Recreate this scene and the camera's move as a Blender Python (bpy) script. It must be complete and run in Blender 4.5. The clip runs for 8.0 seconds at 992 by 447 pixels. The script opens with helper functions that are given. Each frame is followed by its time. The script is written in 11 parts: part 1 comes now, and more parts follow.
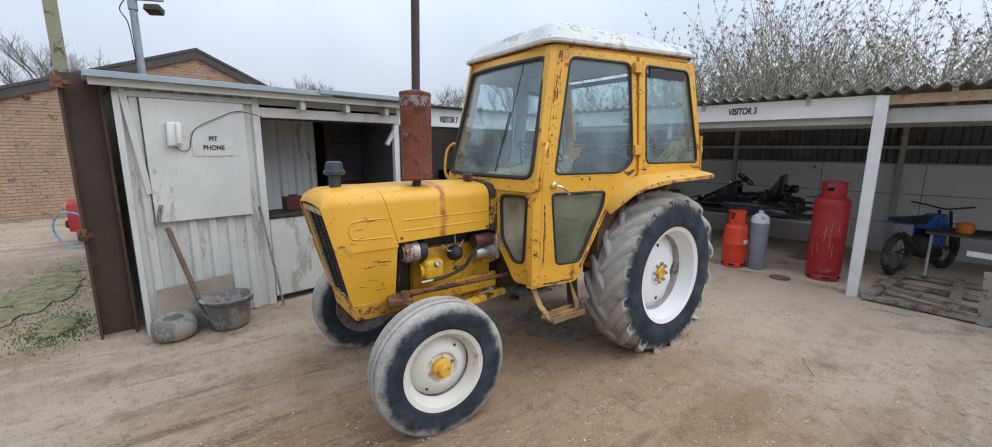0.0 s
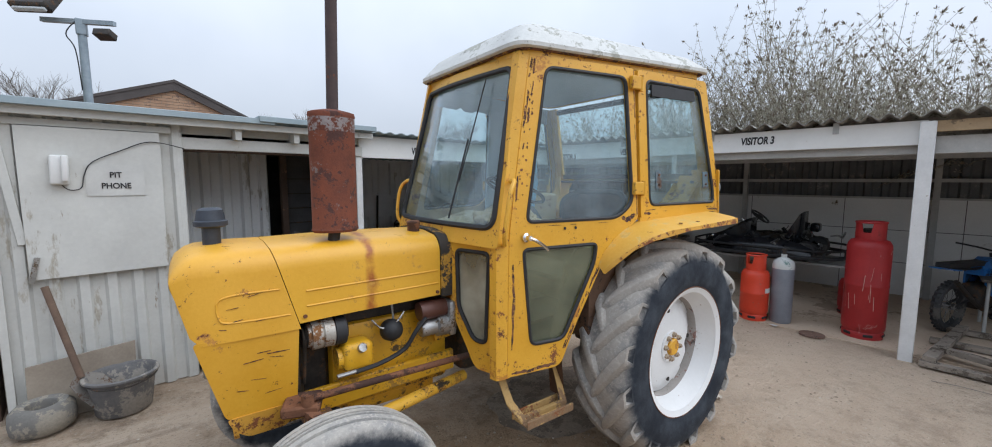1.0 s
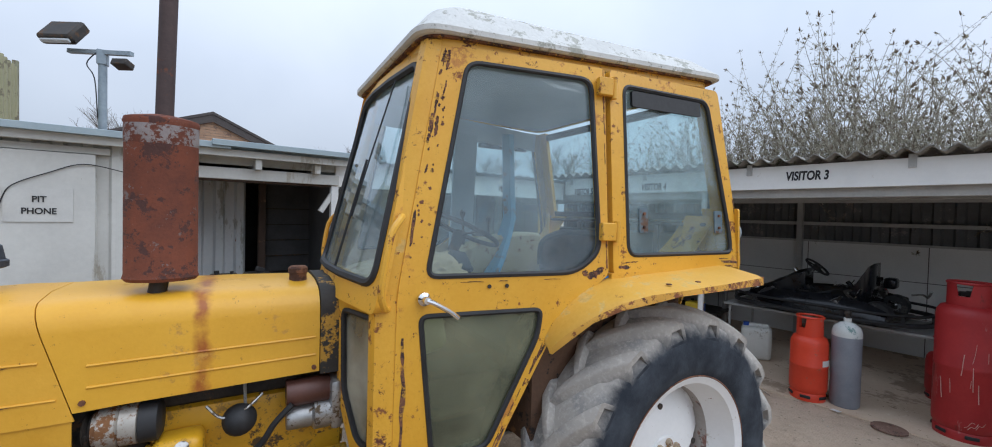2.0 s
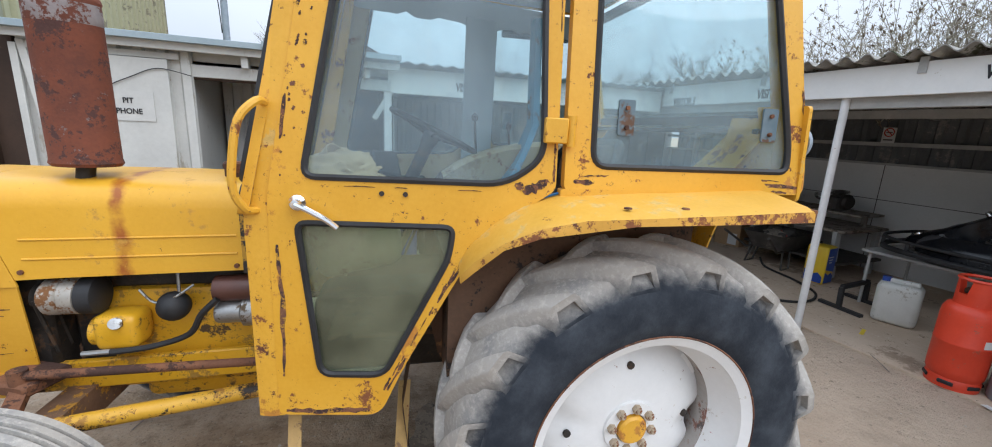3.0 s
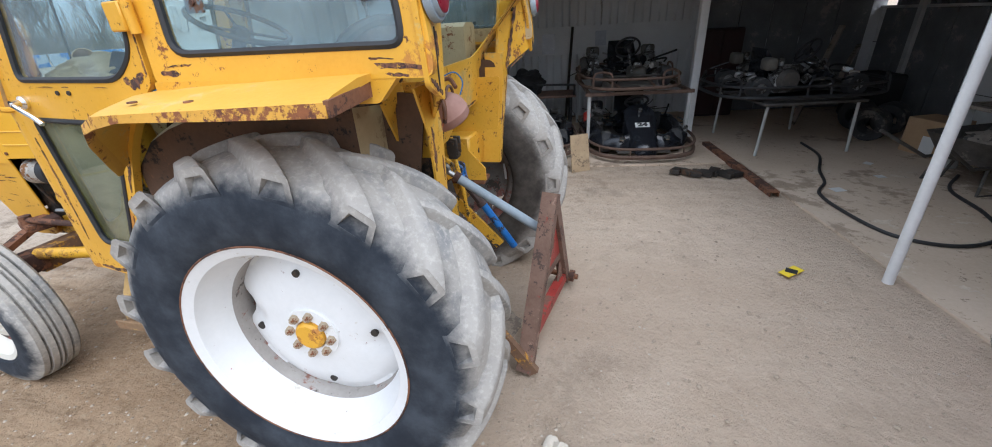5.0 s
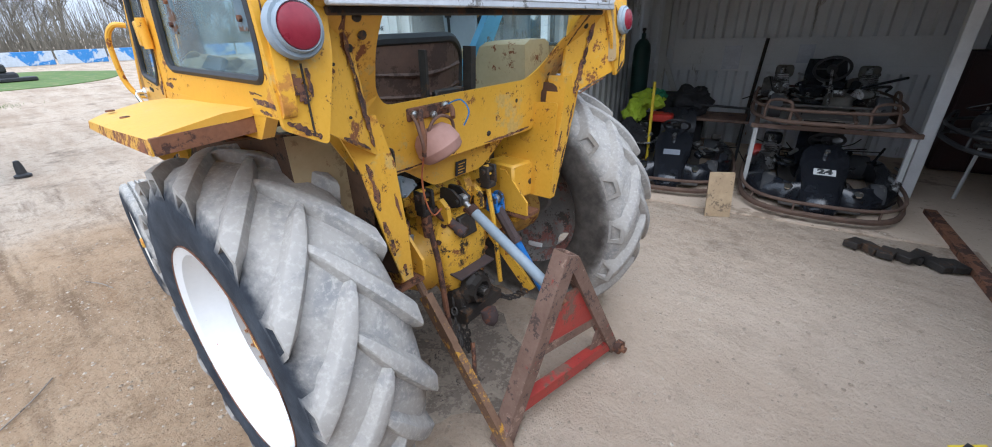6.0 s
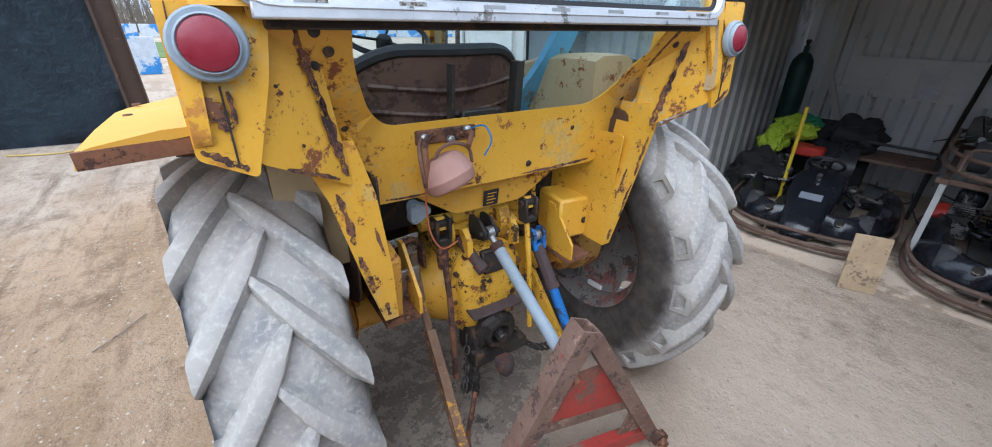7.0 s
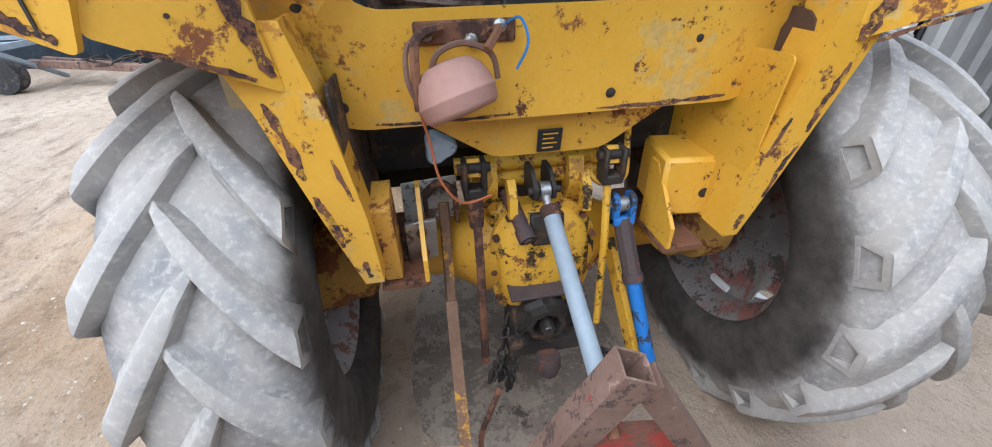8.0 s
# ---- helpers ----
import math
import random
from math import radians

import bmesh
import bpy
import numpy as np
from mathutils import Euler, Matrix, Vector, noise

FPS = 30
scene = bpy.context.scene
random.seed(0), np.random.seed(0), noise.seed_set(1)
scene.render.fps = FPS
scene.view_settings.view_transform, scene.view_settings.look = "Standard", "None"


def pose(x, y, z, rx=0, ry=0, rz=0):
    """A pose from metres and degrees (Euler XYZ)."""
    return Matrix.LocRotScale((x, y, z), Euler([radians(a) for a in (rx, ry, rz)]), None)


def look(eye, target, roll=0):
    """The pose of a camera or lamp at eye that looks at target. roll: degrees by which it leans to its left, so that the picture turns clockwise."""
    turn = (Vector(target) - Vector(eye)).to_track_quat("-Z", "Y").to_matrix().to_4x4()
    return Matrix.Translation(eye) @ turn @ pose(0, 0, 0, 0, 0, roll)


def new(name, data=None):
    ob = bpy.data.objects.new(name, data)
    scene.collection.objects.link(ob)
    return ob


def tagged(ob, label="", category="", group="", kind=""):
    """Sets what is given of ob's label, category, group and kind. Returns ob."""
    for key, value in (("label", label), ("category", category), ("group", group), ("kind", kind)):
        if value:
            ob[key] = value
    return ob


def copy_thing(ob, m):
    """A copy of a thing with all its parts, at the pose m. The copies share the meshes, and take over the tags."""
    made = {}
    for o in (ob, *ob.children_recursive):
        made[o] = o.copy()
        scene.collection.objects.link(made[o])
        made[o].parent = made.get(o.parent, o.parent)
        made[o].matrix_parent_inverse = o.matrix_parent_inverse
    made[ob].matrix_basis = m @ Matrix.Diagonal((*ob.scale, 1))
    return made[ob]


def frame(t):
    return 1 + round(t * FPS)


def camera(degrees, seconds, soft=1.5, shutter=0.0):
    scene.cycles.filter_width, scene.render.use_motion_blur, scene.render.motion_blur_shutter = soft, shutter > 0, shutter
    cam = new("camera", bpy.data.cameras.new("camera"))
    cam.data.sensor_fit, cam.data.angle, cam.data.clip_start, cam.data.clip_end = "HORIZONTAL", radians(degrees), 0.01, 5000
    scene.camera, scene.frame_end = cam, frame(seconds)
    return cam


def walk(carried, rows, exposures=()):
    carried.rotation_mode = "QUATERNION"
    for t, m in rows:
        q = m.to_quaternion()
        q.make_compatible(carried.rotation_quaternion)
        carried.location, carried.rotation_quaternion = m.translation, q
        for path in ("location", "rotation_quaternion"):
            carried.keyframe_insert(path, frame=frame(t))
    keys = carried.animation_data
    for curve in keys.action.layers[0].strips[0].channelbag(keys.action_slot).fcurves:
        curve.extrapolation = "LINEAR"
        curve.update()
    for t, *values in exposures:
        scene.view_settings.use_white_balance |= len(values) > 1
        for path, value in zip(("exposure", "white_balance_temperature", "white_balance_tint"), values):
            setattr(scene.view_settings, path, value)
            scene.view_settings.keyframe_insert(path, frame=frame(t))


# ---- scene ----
cam = camera(99.3, 8.0, soft=1.0)
PATH = [
    (0, (-3.199, -2.792, 1.694), (-2.025, -1.212, 1.339), 0.2),
    (0.5, (-2.868, -2.532, 1.714), (-1.726, -0.93, 1.355), 0.2),
    (1, (-2.505, -2.297, 1.729), (-1.325, -0.696, 1.523), -0.0),
    (1.2, (-2.361, -2.255, 1.757), (-1.235, -0.605, 1.656), -0.9),
    (2.3, (-1.39, -1.987, 1.739), (-0.408, -0.246, 1.685), 1.2),
    (2.5, (-1.239, -1.944, 1.74), (-0.307, -0.186, 1.545), 0.6),
    (3, (-0.823, -2.013, 1.676), (-0.369, -0.115, 1.24), 2.7),
    (3.5, (-0.366, -2.031, 1.699), (-0.101, -0.208, 0.919), 0.3),
    (4, (0.091, -1.989, 1.667), (0.279, -0.257, 0.685), -1.1),
    (4.5, (0.597, -2.004, 1.592), (0.408, -0.27, 0.613), -0.7),
    (4.7, (0.758, -1.971, 1.603), (0.457, -0.21, 0.704), -2.3),
    (5.8, (1.341, -1.323, 1.653), (0.377, 0.189, 0.768), -1.7),
    (6, (1.459, -1.246, 1.669), (0.31, 0.154, 0.822), -1.8),
    (6.5, (1.569, -1.044, 1.708), (0.164, 0.111, 0.877), -1.5),
    (7, (1.479, -0.782, 1.725), (-0.021, 0.216, 0.857), 1.1),
    (7.5, (1.367, -0.503, 1.653), (-0.276, 0.165, 0.729), 0.4),
    (8, (1.226, -0.299, 1.545), (-0.418, -0.007, 0.444), -1.2),
]
EXPOSURES = [(t, e, k, 10) for t, e, k in ((0, -0.15, 6000), (1.0, -0.2, 6000), (2.5, -0.32, 5750), (3.0, 0.1, 6000), (3.5, 0.27, 6300), (4.0, 0.27, 6250), (4.5, 0.28, 6000), (6.0, 0.47, 5600), (7.0, 0.52, 5550), (7.5, 0.56, 5650), (8.0, 0.74, 5700))]
walk(cam, [(t, look(eye, target, roll)) for t, eye, target, roll in PATH], EXPOSURES)

# ---- daylight ----
world = bpy.data.worlds.new("overcast")
scene.world = world
world.use_nodes = True
wn = world.node_tree.nodes
wl = world.node_tree.links
bg = wn["Background"]
sky = wn.new("ShaderNodeTexSky")
sky.sky_type, sky.sun_disc = "NISHITA", False
sky.sun_elevation, sky.sun_rotation = radians(58), radians(145)
sky.air_density, sky.dust_density, sky.ozone_density = 1.0, 4.0, 1.0
cloud = wn.new("ShaderNodeTexNoise")
cloud.inputs["Scale"].default_value = 1.6
cloud.inputs["Detail"].default_value = 5
ramp = wn.new("ShaderNodeValToRGB")
ramp.color_ramp.elements[0].color = (5.6, 6.1, 6.8, 1)
ramp.color_ramp.elements[1].color = (7.6, 7.9, 8.3, 1)
ramp.color_ramp.elements[0].position, ramp.color_ramp.elements[1].position = 0.3, 0.7
wmix = wn.new("ShaderNodeMix")
wmix.data_type = "RGBA"
wmix.inputs["Factor"].default_value = 0.9
wl.new(cloud.outputs["Fac"], ramp.inputs["Fac"])
wl.new(sky.outputs["Color"], wmix.inputs["A"])
wl.new(ramp.outputs["Color"], wmix.inputs["B"])
# an overcast dome is brighter overhead than at the horizon
wco = wn.new("ShaderNodeTexCoord")
wsep = wn.new("ShaderNodeSeparateXYZ")
wl.new(wco.outputs["Generated"], wsep.inputs["Vector"])
wup = wn.new("ShaderNodeMapRange")
wup.inputs["From Min"].default_value, wup.inputs["From Max"].default_value = 0.0, 1.0
wup.inputs["To Min"].default_value, wup.inputs["To Max"].default_value = 1.0, 2.6
wl.new(wsep.outputs["Z"], wup.inputs["Value"])
wmul = wn.new("ShaderNodeVectorMath")
wmul.operation = "SCALE"
wl.new(wmix.outputs["Result"], wmul.inputs[0])
wl.new(wup.outputs["Result"], wmul.inputs["Scale"])
wl.new(wmul.outputs["Vector"], bg.inputs["Color"])
bg.inputs["Strength"].default_value = 0.1
sun = new("sun", bpy.data.lights.new("sun", "SUN"))
sun.data.energy, sun.data.angle, sun.data.color = 1.5, radians(60), (1.0, 0.98, 0.95)
sun.matrix_world = look((7, -8, 12), (0, 0, 0))
scene.view_settings.exposure = 0.0

# ---- mesh helpers ----


def part(name, bm, material, parent=None, label="", smooth=38):
    """Link a bmesh as one mesh object, under a thing or part when a parent is given."""
    me = bpy.data.meshes.new(name)
    bmesh.ops.recalc_face_normals(bm, faces=bm.faces)
    if smooth:
        lim = radians(smooth)
        for f in bm.faces:
            f.smooth = True
        for e in bm.edges:
            e.smooth = len(e.link_faces) == 2 and e.calc_face_angle(0) < lim
    bm.to_mesh(me)
    bm.free()
    for m in material if isinstance(material, (list, tuple)) else [material]:
        me.materials.append(m)
    ob = new(name, me)
    if parent is not None:
        ob.parent = parent
        ob.matrix_parent_inverse = parent.matrix_world.inverted()
    if label:
        ob["label"] = label
    return ob


def root(name, m, label, category, group="", kind=""):
    ob = new(name)
    ob.empty_display_size = 0.1
    ob.matrix_world = m
    bpy.context.view_layer.update()
    return tagged(ob, label, category, group, kind)


def nb():
    return bmesh.new()


def box(bm, c, s, rot=None, bev=0.0, seg=1):
    """A box of size s about c, turned by the Euler degrees rot, with bevelled edges."""
    g = bmesh.ops.create_cube(bm, size=1.0)["verts"]
    for v in g:
        v.co = Vector((v.co.x * s[0], v.co.y * s[1], v.co.z * s[2]))
    if bev > 0:
        es = list({e for v in g for e in v.link_edges})
        r = bmesh.ops.bevel(bm, geom=es, offset=bev, segments=seg, affect="EDGES", profile=0.5)
        g = list({v for f in r["faces"] for v in f.verts} | {v for v in g if v.is_valid})
    m = Euler([radians(a) for a in rot]).to_matrix() if rot else None
    for v in g:
        v.co = (m @ v.co if m else v.co) + Vector(c)
    return g


def ring_pts(c, ax, r, seg, ref=None):
    ax = Vector(ax).normalized()
    ref = Vector(ref) if ref is not None else (Vector((0, 0, 1)) if abs(ax.z) < 0.9 else Vector((1, 0, 0)))
    u = ref.cross(ax).normalized()
    w = ax.cross(u)
    return [Vector(c) + r * (math.cos(a) * u + math.sin(a) * w) for a in (2 * math.pi * i / seg for i in range(seg))]


def loft(bm, rings, closed=True, caps=True, loop=False):
    """Join rings of equal length with quads."""
    vs = [[bm.verts.new(p) for p in r] for r in rings]
    n = len(vs[0])
    pairs = list(zip(vs, vs[1:])) + ([(vs[-1], vs[0])] if loop else [])
    for a, b in pairs:
        for i in range(n if closed else n - 1):
            j = (i + 1) % n
            try:
                bm.faces.new((a[i], a[j], b[j], b[i]))
            except ValueError:
                pass
    if caps and closed and not loop:
        bm.faces.new(vs[0][::-1])
        bm.faces.new(vs[-1])
    return vs


def cyl(bm, a, b, r, r2=None, seg=16, caps=True):
    a, b = Vector(a), Vector(b)
    return loft(bm, [ring_pts(a, b - a, r, seg), ring_pts(b, b - a, r if r2 is None else r2, seg)], caps=caps)


def lathe(bm, prof, c=(0, 0, 0), ax=(0, 0, 1), seg=24, loop=False):
    """Turn a profile of (radius, height) about an axis through c."""
    ax = Vector(ax).normalized()
    return loft(bm, [ring_pts(Vector(c) + h * ax, ax, max(r, 1e-4), seg) for r, h in prof], caps=not loop, loop=loop)


def smoothpath(pts, n=6, closed=False):
    """Catmull-Rom points through pts."""
    pts = [Vector(p) for p in pts]
    out = []
    k = len(pts)
    for i in range(k if closed else k - 1):
        p0 = pts[(i - 1) % k] if closed or i > 0 else pts[0]
        p1, p2 = pts[i], pts[(i + 1) % k]
        p3 = pts[(i + 2) % k] if closed or i + 2 < k else pts[-1]
        for s in range(n):
            t = s / n
            out.append(0.5 * (2 * p1 + (p2 - p0) * t + (2 * p0 - 5 * p1 + 4 * p2 - p3) * t * t + (3 * p1 - p0 - 3 * p2 + p3) * t ** 3))
    if not closed:
        out.append(pts[-1])
    return out


def tube(bm, pts, r, seg=8, closed=False):
    """A round bar along points."""
    pts = [Vector(p) for p in pts]
    rings, ref, k = [], None, len(pts)
    for i, p in enumerate(pts):
        a = pts[i - 1] if i or closed else p
        b = pts[(i + 1) % k] if i + 1 < k or closed else p
        t = (b - a).normalized()
        if ref is None:
            ref = Vector((0, 0, 1)) if abs(t.z) < 0.9 else Vector((1, 0, 0))
        u = ref.cross(t)
        u = u.normalized() if u.length > 1e-5 else Vector((1, 0, 0))
        w = t.cross(u)
        ref = w
        rings.append([p + r * (math.cos(2 * math.pi * s / seg) * u + math.sin(2 * math.pi * s / seg) * w) for s in range(seg)])
    return loft(bm, rings, loop=closed)


def rpoly(pts, r, n=4):
    """A 2D polygon with rounded corners; r is one radius or one for each corner."""
    k, out = len(pts), []
    for i in range(k):
        p0, p1, p2 = (Vector(pts[(i + d) % k]) for d in (-1, 0, 1))
        rr = r[i] if isinstance(r, (list, tuple)) else r
        a, b = (p0 - p1), (p2 - p1)
        rr = min(rr, a.length * 0.45, b.length * 0.45)
        if rr < 1e-4:
            out.append(p1)
            continue
        a, b = p1 + a.normalized() * rr, p1 + b.normalized() * rr
        for s in range(n + 1):
            t = s / n
            out.append((1 - t) ** 2 * a + 2 * t * (1 - t) * p1 + t * t * b)
    return out


def plate(bm, outer, holes, thick, place, inner=0):
    """A sheet with holes, drawn in 2D; place(u, v, w) puts it into space, w from 0 to thick."""
    work = nb()
    es = []
    for lp in [outer] + list(holes):
        vs = [work.verts.new((p[0], p[1], 0)) for p in lp]
        es += [work.edges.new((vs[i], vs[(i + 1) % len(vs)])) for i in range(len(vs))]
    bmesh.ops.triangle_fill(work, use_beauty=True, use_dissolve=False, edges=es)
    work.verts.index_update()
    base = [v.co.copy() for v in work.verts]
    tris = [[v.index for v in f.verts] for f in work.faces]
    rim = [(e.verts[0].index, e.verts[1].index) for e in work.edges if len(e.link_faces) == 1]
    work.free()
    lo = [bm.verts.new(place(p.x, p.y, 0)) for p in base]
    hi = [bm.verts.new(place(p.x, p.y, thick)) for p in base]
    for t in tris:
        bm.faces.new([lo[i] for i in t])
        bm.faces.new([hi[i] for i in reversed(t)]).material_index = inner
    for a, b in rim:
        bm.faces.new((lo[a], lo[b], hi[b], hi[a]))


def prism(bm, outline, a, b, axis="y"):
    """A 2D outline drawn out from a to b along an axis (outline in the other two, in order)."""
    f = {"x": lambda u, v, w: (w, u, v), "y": lambda u, v, w: (u, w, v), "z": lambda u, v, w: (u, v, w)}[axis]
    loft(bm, [[Vector(f(p[0], p[1], w)) for p in outline] for w in (a, b)])


def grow(pts, d):
    """A closed 2D outline moved outwards by d (inwards: minus)."""
    k, out = len(pts), []
    area = sum(pts[i][0] * pts[(i + 1) % k][1] - pts[(i + 1) % k][0] * pts[i][1] for i in range(k))
    s = 1 if area > 0 else -1
    for i in range(k):
        p0, p1, p2 = (Vector((pts[(i + q) % k][0], pts[(i + q) % k][1])) for q in (-1, 0, 1))
        t = (p2 - p0)
        nrm = Vector((t.y, -t.x)).normalized() * s
        out.append(p1 + nrm * d)
    return out


def rust_patch(parent, at, path, width, seed, lift=0.0014):
    """A flaked patch of rust with a ragged outline along a path drawn in the sheet's own plane."""
    rnd = random.Random(seed)
    pts = smoothpath([(p[0], p[1], 0) for p in path], 7)
    left, right = [], []
    for i, p in enumerate(pts):
        d = (pts[min(i + 1, len(pts) - 1)] - pts[max(i - 1, 0)]).normalized()
        nrm = Vector((-d.y, d.x, 0))
        k = 0.25 + 0.75 * math.sin(math.pi * (i + 0.5) / len(pts)) ** 0.6
        left.append(p + nrm * width * k * rnd.uniform(0.25, 1.0))
        right.append(p - nrm * width * k * rnd.uniform(0.25, 1.0))
    bm = nb()
    for w in (-lift, lift * 0.5):
        a, b = [bm.verts.new(at(q.x, q.y, w)) for q in left], [bm.verts.new(at(q.x, q.y, w)) for q in right]
        if w < 0:
            top = (a, b)
        for i in range(len(a) - 1):
            bm.faces.new((a[i], a[i + 1], b[i + 1], b[i]))
        if w > 0:
            for t, u in zip(top, (a, b)):
                for i in range(len(t) - 1):
                    bm.faces.new((t[i], t[i + 1], u[i + 1], u[i]))
            for i in (0, -1):
                bm.faces.new((top[0][i], top[1][i], b[i], a[i]))
    return part("rust_patch", bm, M_FLAKE, parent, "flaking dark rust", smooth=0)


# ---- materials ----


def mat(name, c1, c2, rough=0.6, metal=0.0, scale=6.0, bump=0.15, fine=60.0, spots=(), streak=False, rvar=0.12, dist=0.004, object_random=0.0, spec=0.5, band=None):
    """A worn surface: two colours mixed by coarse and fine noise, then spots (colour, share, scale, roughness) of rust or dirt."""
    m = bpy.data.materials.new(name)
    m.use_nodes = True
    n, l = m.node_tree.nodes, m.node_tree.links
    b = n["Principled BSDF"]
    co = n.new("ShaderNodeTexCoord")
    vec = co.outputs["Object"]
    if streak:
        mp = n.new("ShaderNodeMapping")
        mp.inputs["Scale"].default_value = (1, 1, 0.25)
        l.new(vec, mp.inputs["Vector"])
        svec = mp.outputs["Vector"]
    else:
        svec = vec

    def noise_tex(sc, detail=6, v=None, rg=0.6):
        t = n.new("ShaderNodeTexNoise")
        t.inputs["Scale"].default_value, t.inputs["Detail"].default_value, t.inputs["Roughness"].default_value = sc, detail, rg
        l.new(v or vec, t.inputs["Vector"])
        return t.outputs["Fac"]

    def mixc(f, a, bb):
        x = n.new("ShaderNodeMix")
        x.data_type = "RGBA"
        l.new(f, x.inputs["Factor"])
        for sock, val in (("A", a), ("B", bb)):
            if isinstance(val, tuple):
                x.inputs[sock].default_value = (*val, 1)
            else:
                l.new(val, x.inputs[sock])
        return x.outputs["Result"]

    def ramp_of(f, lo, hi):
        r = n.new("ShaderNodeMapRange")
        r.inputs["From Min"].default_value, r.inputs["From Max"].default_value = lo, hi
        l.new(f, r.inputs["Value"])
        return r.outputs["Result"]

    big, small = noise_tex(scale), noise_tex(fine, 4)
    ad = n.new("ShaderNodeMath")
    ad.operation = "MULTIPLY_ADD"
    l.new(small, ad.inputs[0])
    ad.inputs[1].default_value = 0.35
    l.new(big, ad.inputs[2])
    col = mixc(ramp_of(ad.outputs[0], 0.45, 0.9), c1, c2)
    if object_random:
        oi = n.new("ShaderNodeObjectInfo")
        hs = n.new("ShaderNodeHueSaturation")
        mr = n.new("ShaderNodeMapRange")
        mr.inputs["To Min"].default_value, mr.inputs["To Max"].default_value = 1 - object_random, 1 + object_random
        l.new(oi.outputs["Random"], mr.inputs["Value"])
        l.new(mr.outputs["Result"], hs.inputs["Value"])
        l.new(col, hs.inputs["Color"])
        col = hs.outputs["Color"]
    rgh = n.new("ShaderNodeMapRange")
    rgh.inputs["To Min"].default_value, rgh.inputs["To Max"].default_value = max(0.02, rough - rvar), min(1, rough + rvar)
    l.new(big, rgh.inputs["Value"])
    rr = rgh.outputs["Result"]
    height = small
    if band:
        # a run of rust down the sheet at one place along x
        x0, w0, bc = band
        sp, pl, ab = n.new("ShaderNodeSeparateXYZ"), n.new("ShaderNodeMath"), n.new("ShaderNodeMath")
        l.new(vec, sp.inputs["Vector"])
        pl.operation, ab.operation = "MULTIPLY_ADD", "ABSOLUTE"
        l.new(noise_tex(9, 5), pl.inputs[0])
        pl.inputs[1].default_value = 0.09
        off = n.new("ShaderNodeMath")
        off.operation = "SUBTRACT"
        l.new(sp.outputs["X"], off.inputs[0])
        off.inputs[1].default_value = x0 + 0.045
        l.new(off.outputs[0], pl.inputs[2])
        l.new(pl.outputs[0], ab.inputs[0])
        bf = ramp_of(ab.outputs[0], w0, w0 * 0.25)
        bm_ = n.new("ShaderNodeMath")
        bm_.operation = "MULTIPLY"
        l.new(bf, bm_.inputs[0])
        l.new(ramp_of(noise_tex(14, 6), 0.25, 0.6), bm_.inputs[1])
        col = mixc(bm_.outputs[0], col, bc)
    for c, share, sc, sr in spots:
        f0 = noise_tex(sc, 8, svec, 0.74)
        f1 = noise_tex(sc * 7.3, 4, svec, 0.7)
        mm = n.new("ShaderNodeMath")
        mm.operation = "MULTIPLY_ADD"
        l.new(f1, mm.inputs[0])
        mm.inputs[1].default_value = 0.3
        l.new(f0, mm.inputs[2])
        th = 1.075 - share
        f = ramp_of(mm.outputs[0], th - 0.010, th + 0.030)
        cc = mixc(small, tuple(x * 0.65 for x in c), tuple(min(1, x * 1.3) for x in c))
        col = mixc(f, col, cc)
        x = n.new("ShaderNodeMix")
        l.new(f, x.inputs["Factor"])
        l.new(rr, x.inputs["A"])
        x.inputs["B"].default_value = sr
        rr = x.outputs["Result"]
        hh = n.new("ShaderNodeMath")
        hh.operation = "MULTIPLY_ADD"
        l.new(f, hh.inputs[0])
        hh.inputs[1].default_value = -0.5
        l.new(height, hh.inputs[2])
        height = hh.outputs[0]
    l.new(col, b.inputs["Base Color"])
    l.new(rr, b.inputs["Roughness"])
    b.inputs["Metallic"].default_value = metal
    b.inputs["Specular IOR Level"].default_value = spec
    if bump:
        bp = n.new("ShaderNodeBump")
        bp.inputs["Strength"].default_value, bp.inputs["Distance"].default_value = bump, dist
        l.new(height, bp.inputs["Height"])
        l.new(bp.outputs["Normal"], b.inputs["Normal"])
    return m


RUST, DARKRUST, DIRT = (0.23, 0.082, 0.03), (0.125, 0.046, 0.024), (0.25, 0.20, 0.15)
M_FLAKE = mat("flaking_rust", (0.12, 0.052, 0.032), (0.24, 0.105, 0.055), 0.9, 0, 20, 0.6, 120, [((0.055, 0.03, 0.028), 0.42, 18, 0.9), ((0.55, 0.29, 0.03), 0.36, 30, 0.6)])
M_YEL = mat("yellow_paint", (0.67, 0.335, 0.02), (0.77, 0.42, 0.04), 0.4, 0, 3, 0.12, 70, [((0.52, 0.22, 0.035), 0.325, 3.2, 0.6), (RUST, 0.30, 7, 0.85), (DARKRUST, 0.285, 16, 0.85), (RUST, 0.27, 30, 0.85)])
M_BONNET = mat("yellow_bonnet_paint", (0.69, 0.35, 0.02), (0.78, 0.43, 0.035), 0.36, 0, 3, 0.12, 70, [((0.60, 0.31, 0.05), 0.29, 2.6, 0.6), (DARKRUST, 0.25, 16, 0.85), (RUST, 0.25, 34, 0.85)], band=(-1.79, 0.032, (0.36, 0.105, 0.015)))
M_NOSE = mat("scratched_yellow_nose_paint", (0.67, 0.335, 0.02), (0.77, 0.415, 0.04), 0.4, 0, 3, 0.15, 70, [((0.52, 0.24, 0.05), 0.29, 5, 0.65), (DARKRUST, 0.275, 10, 0.85), (DARKRUST, 0.27, 26, 0.85)])
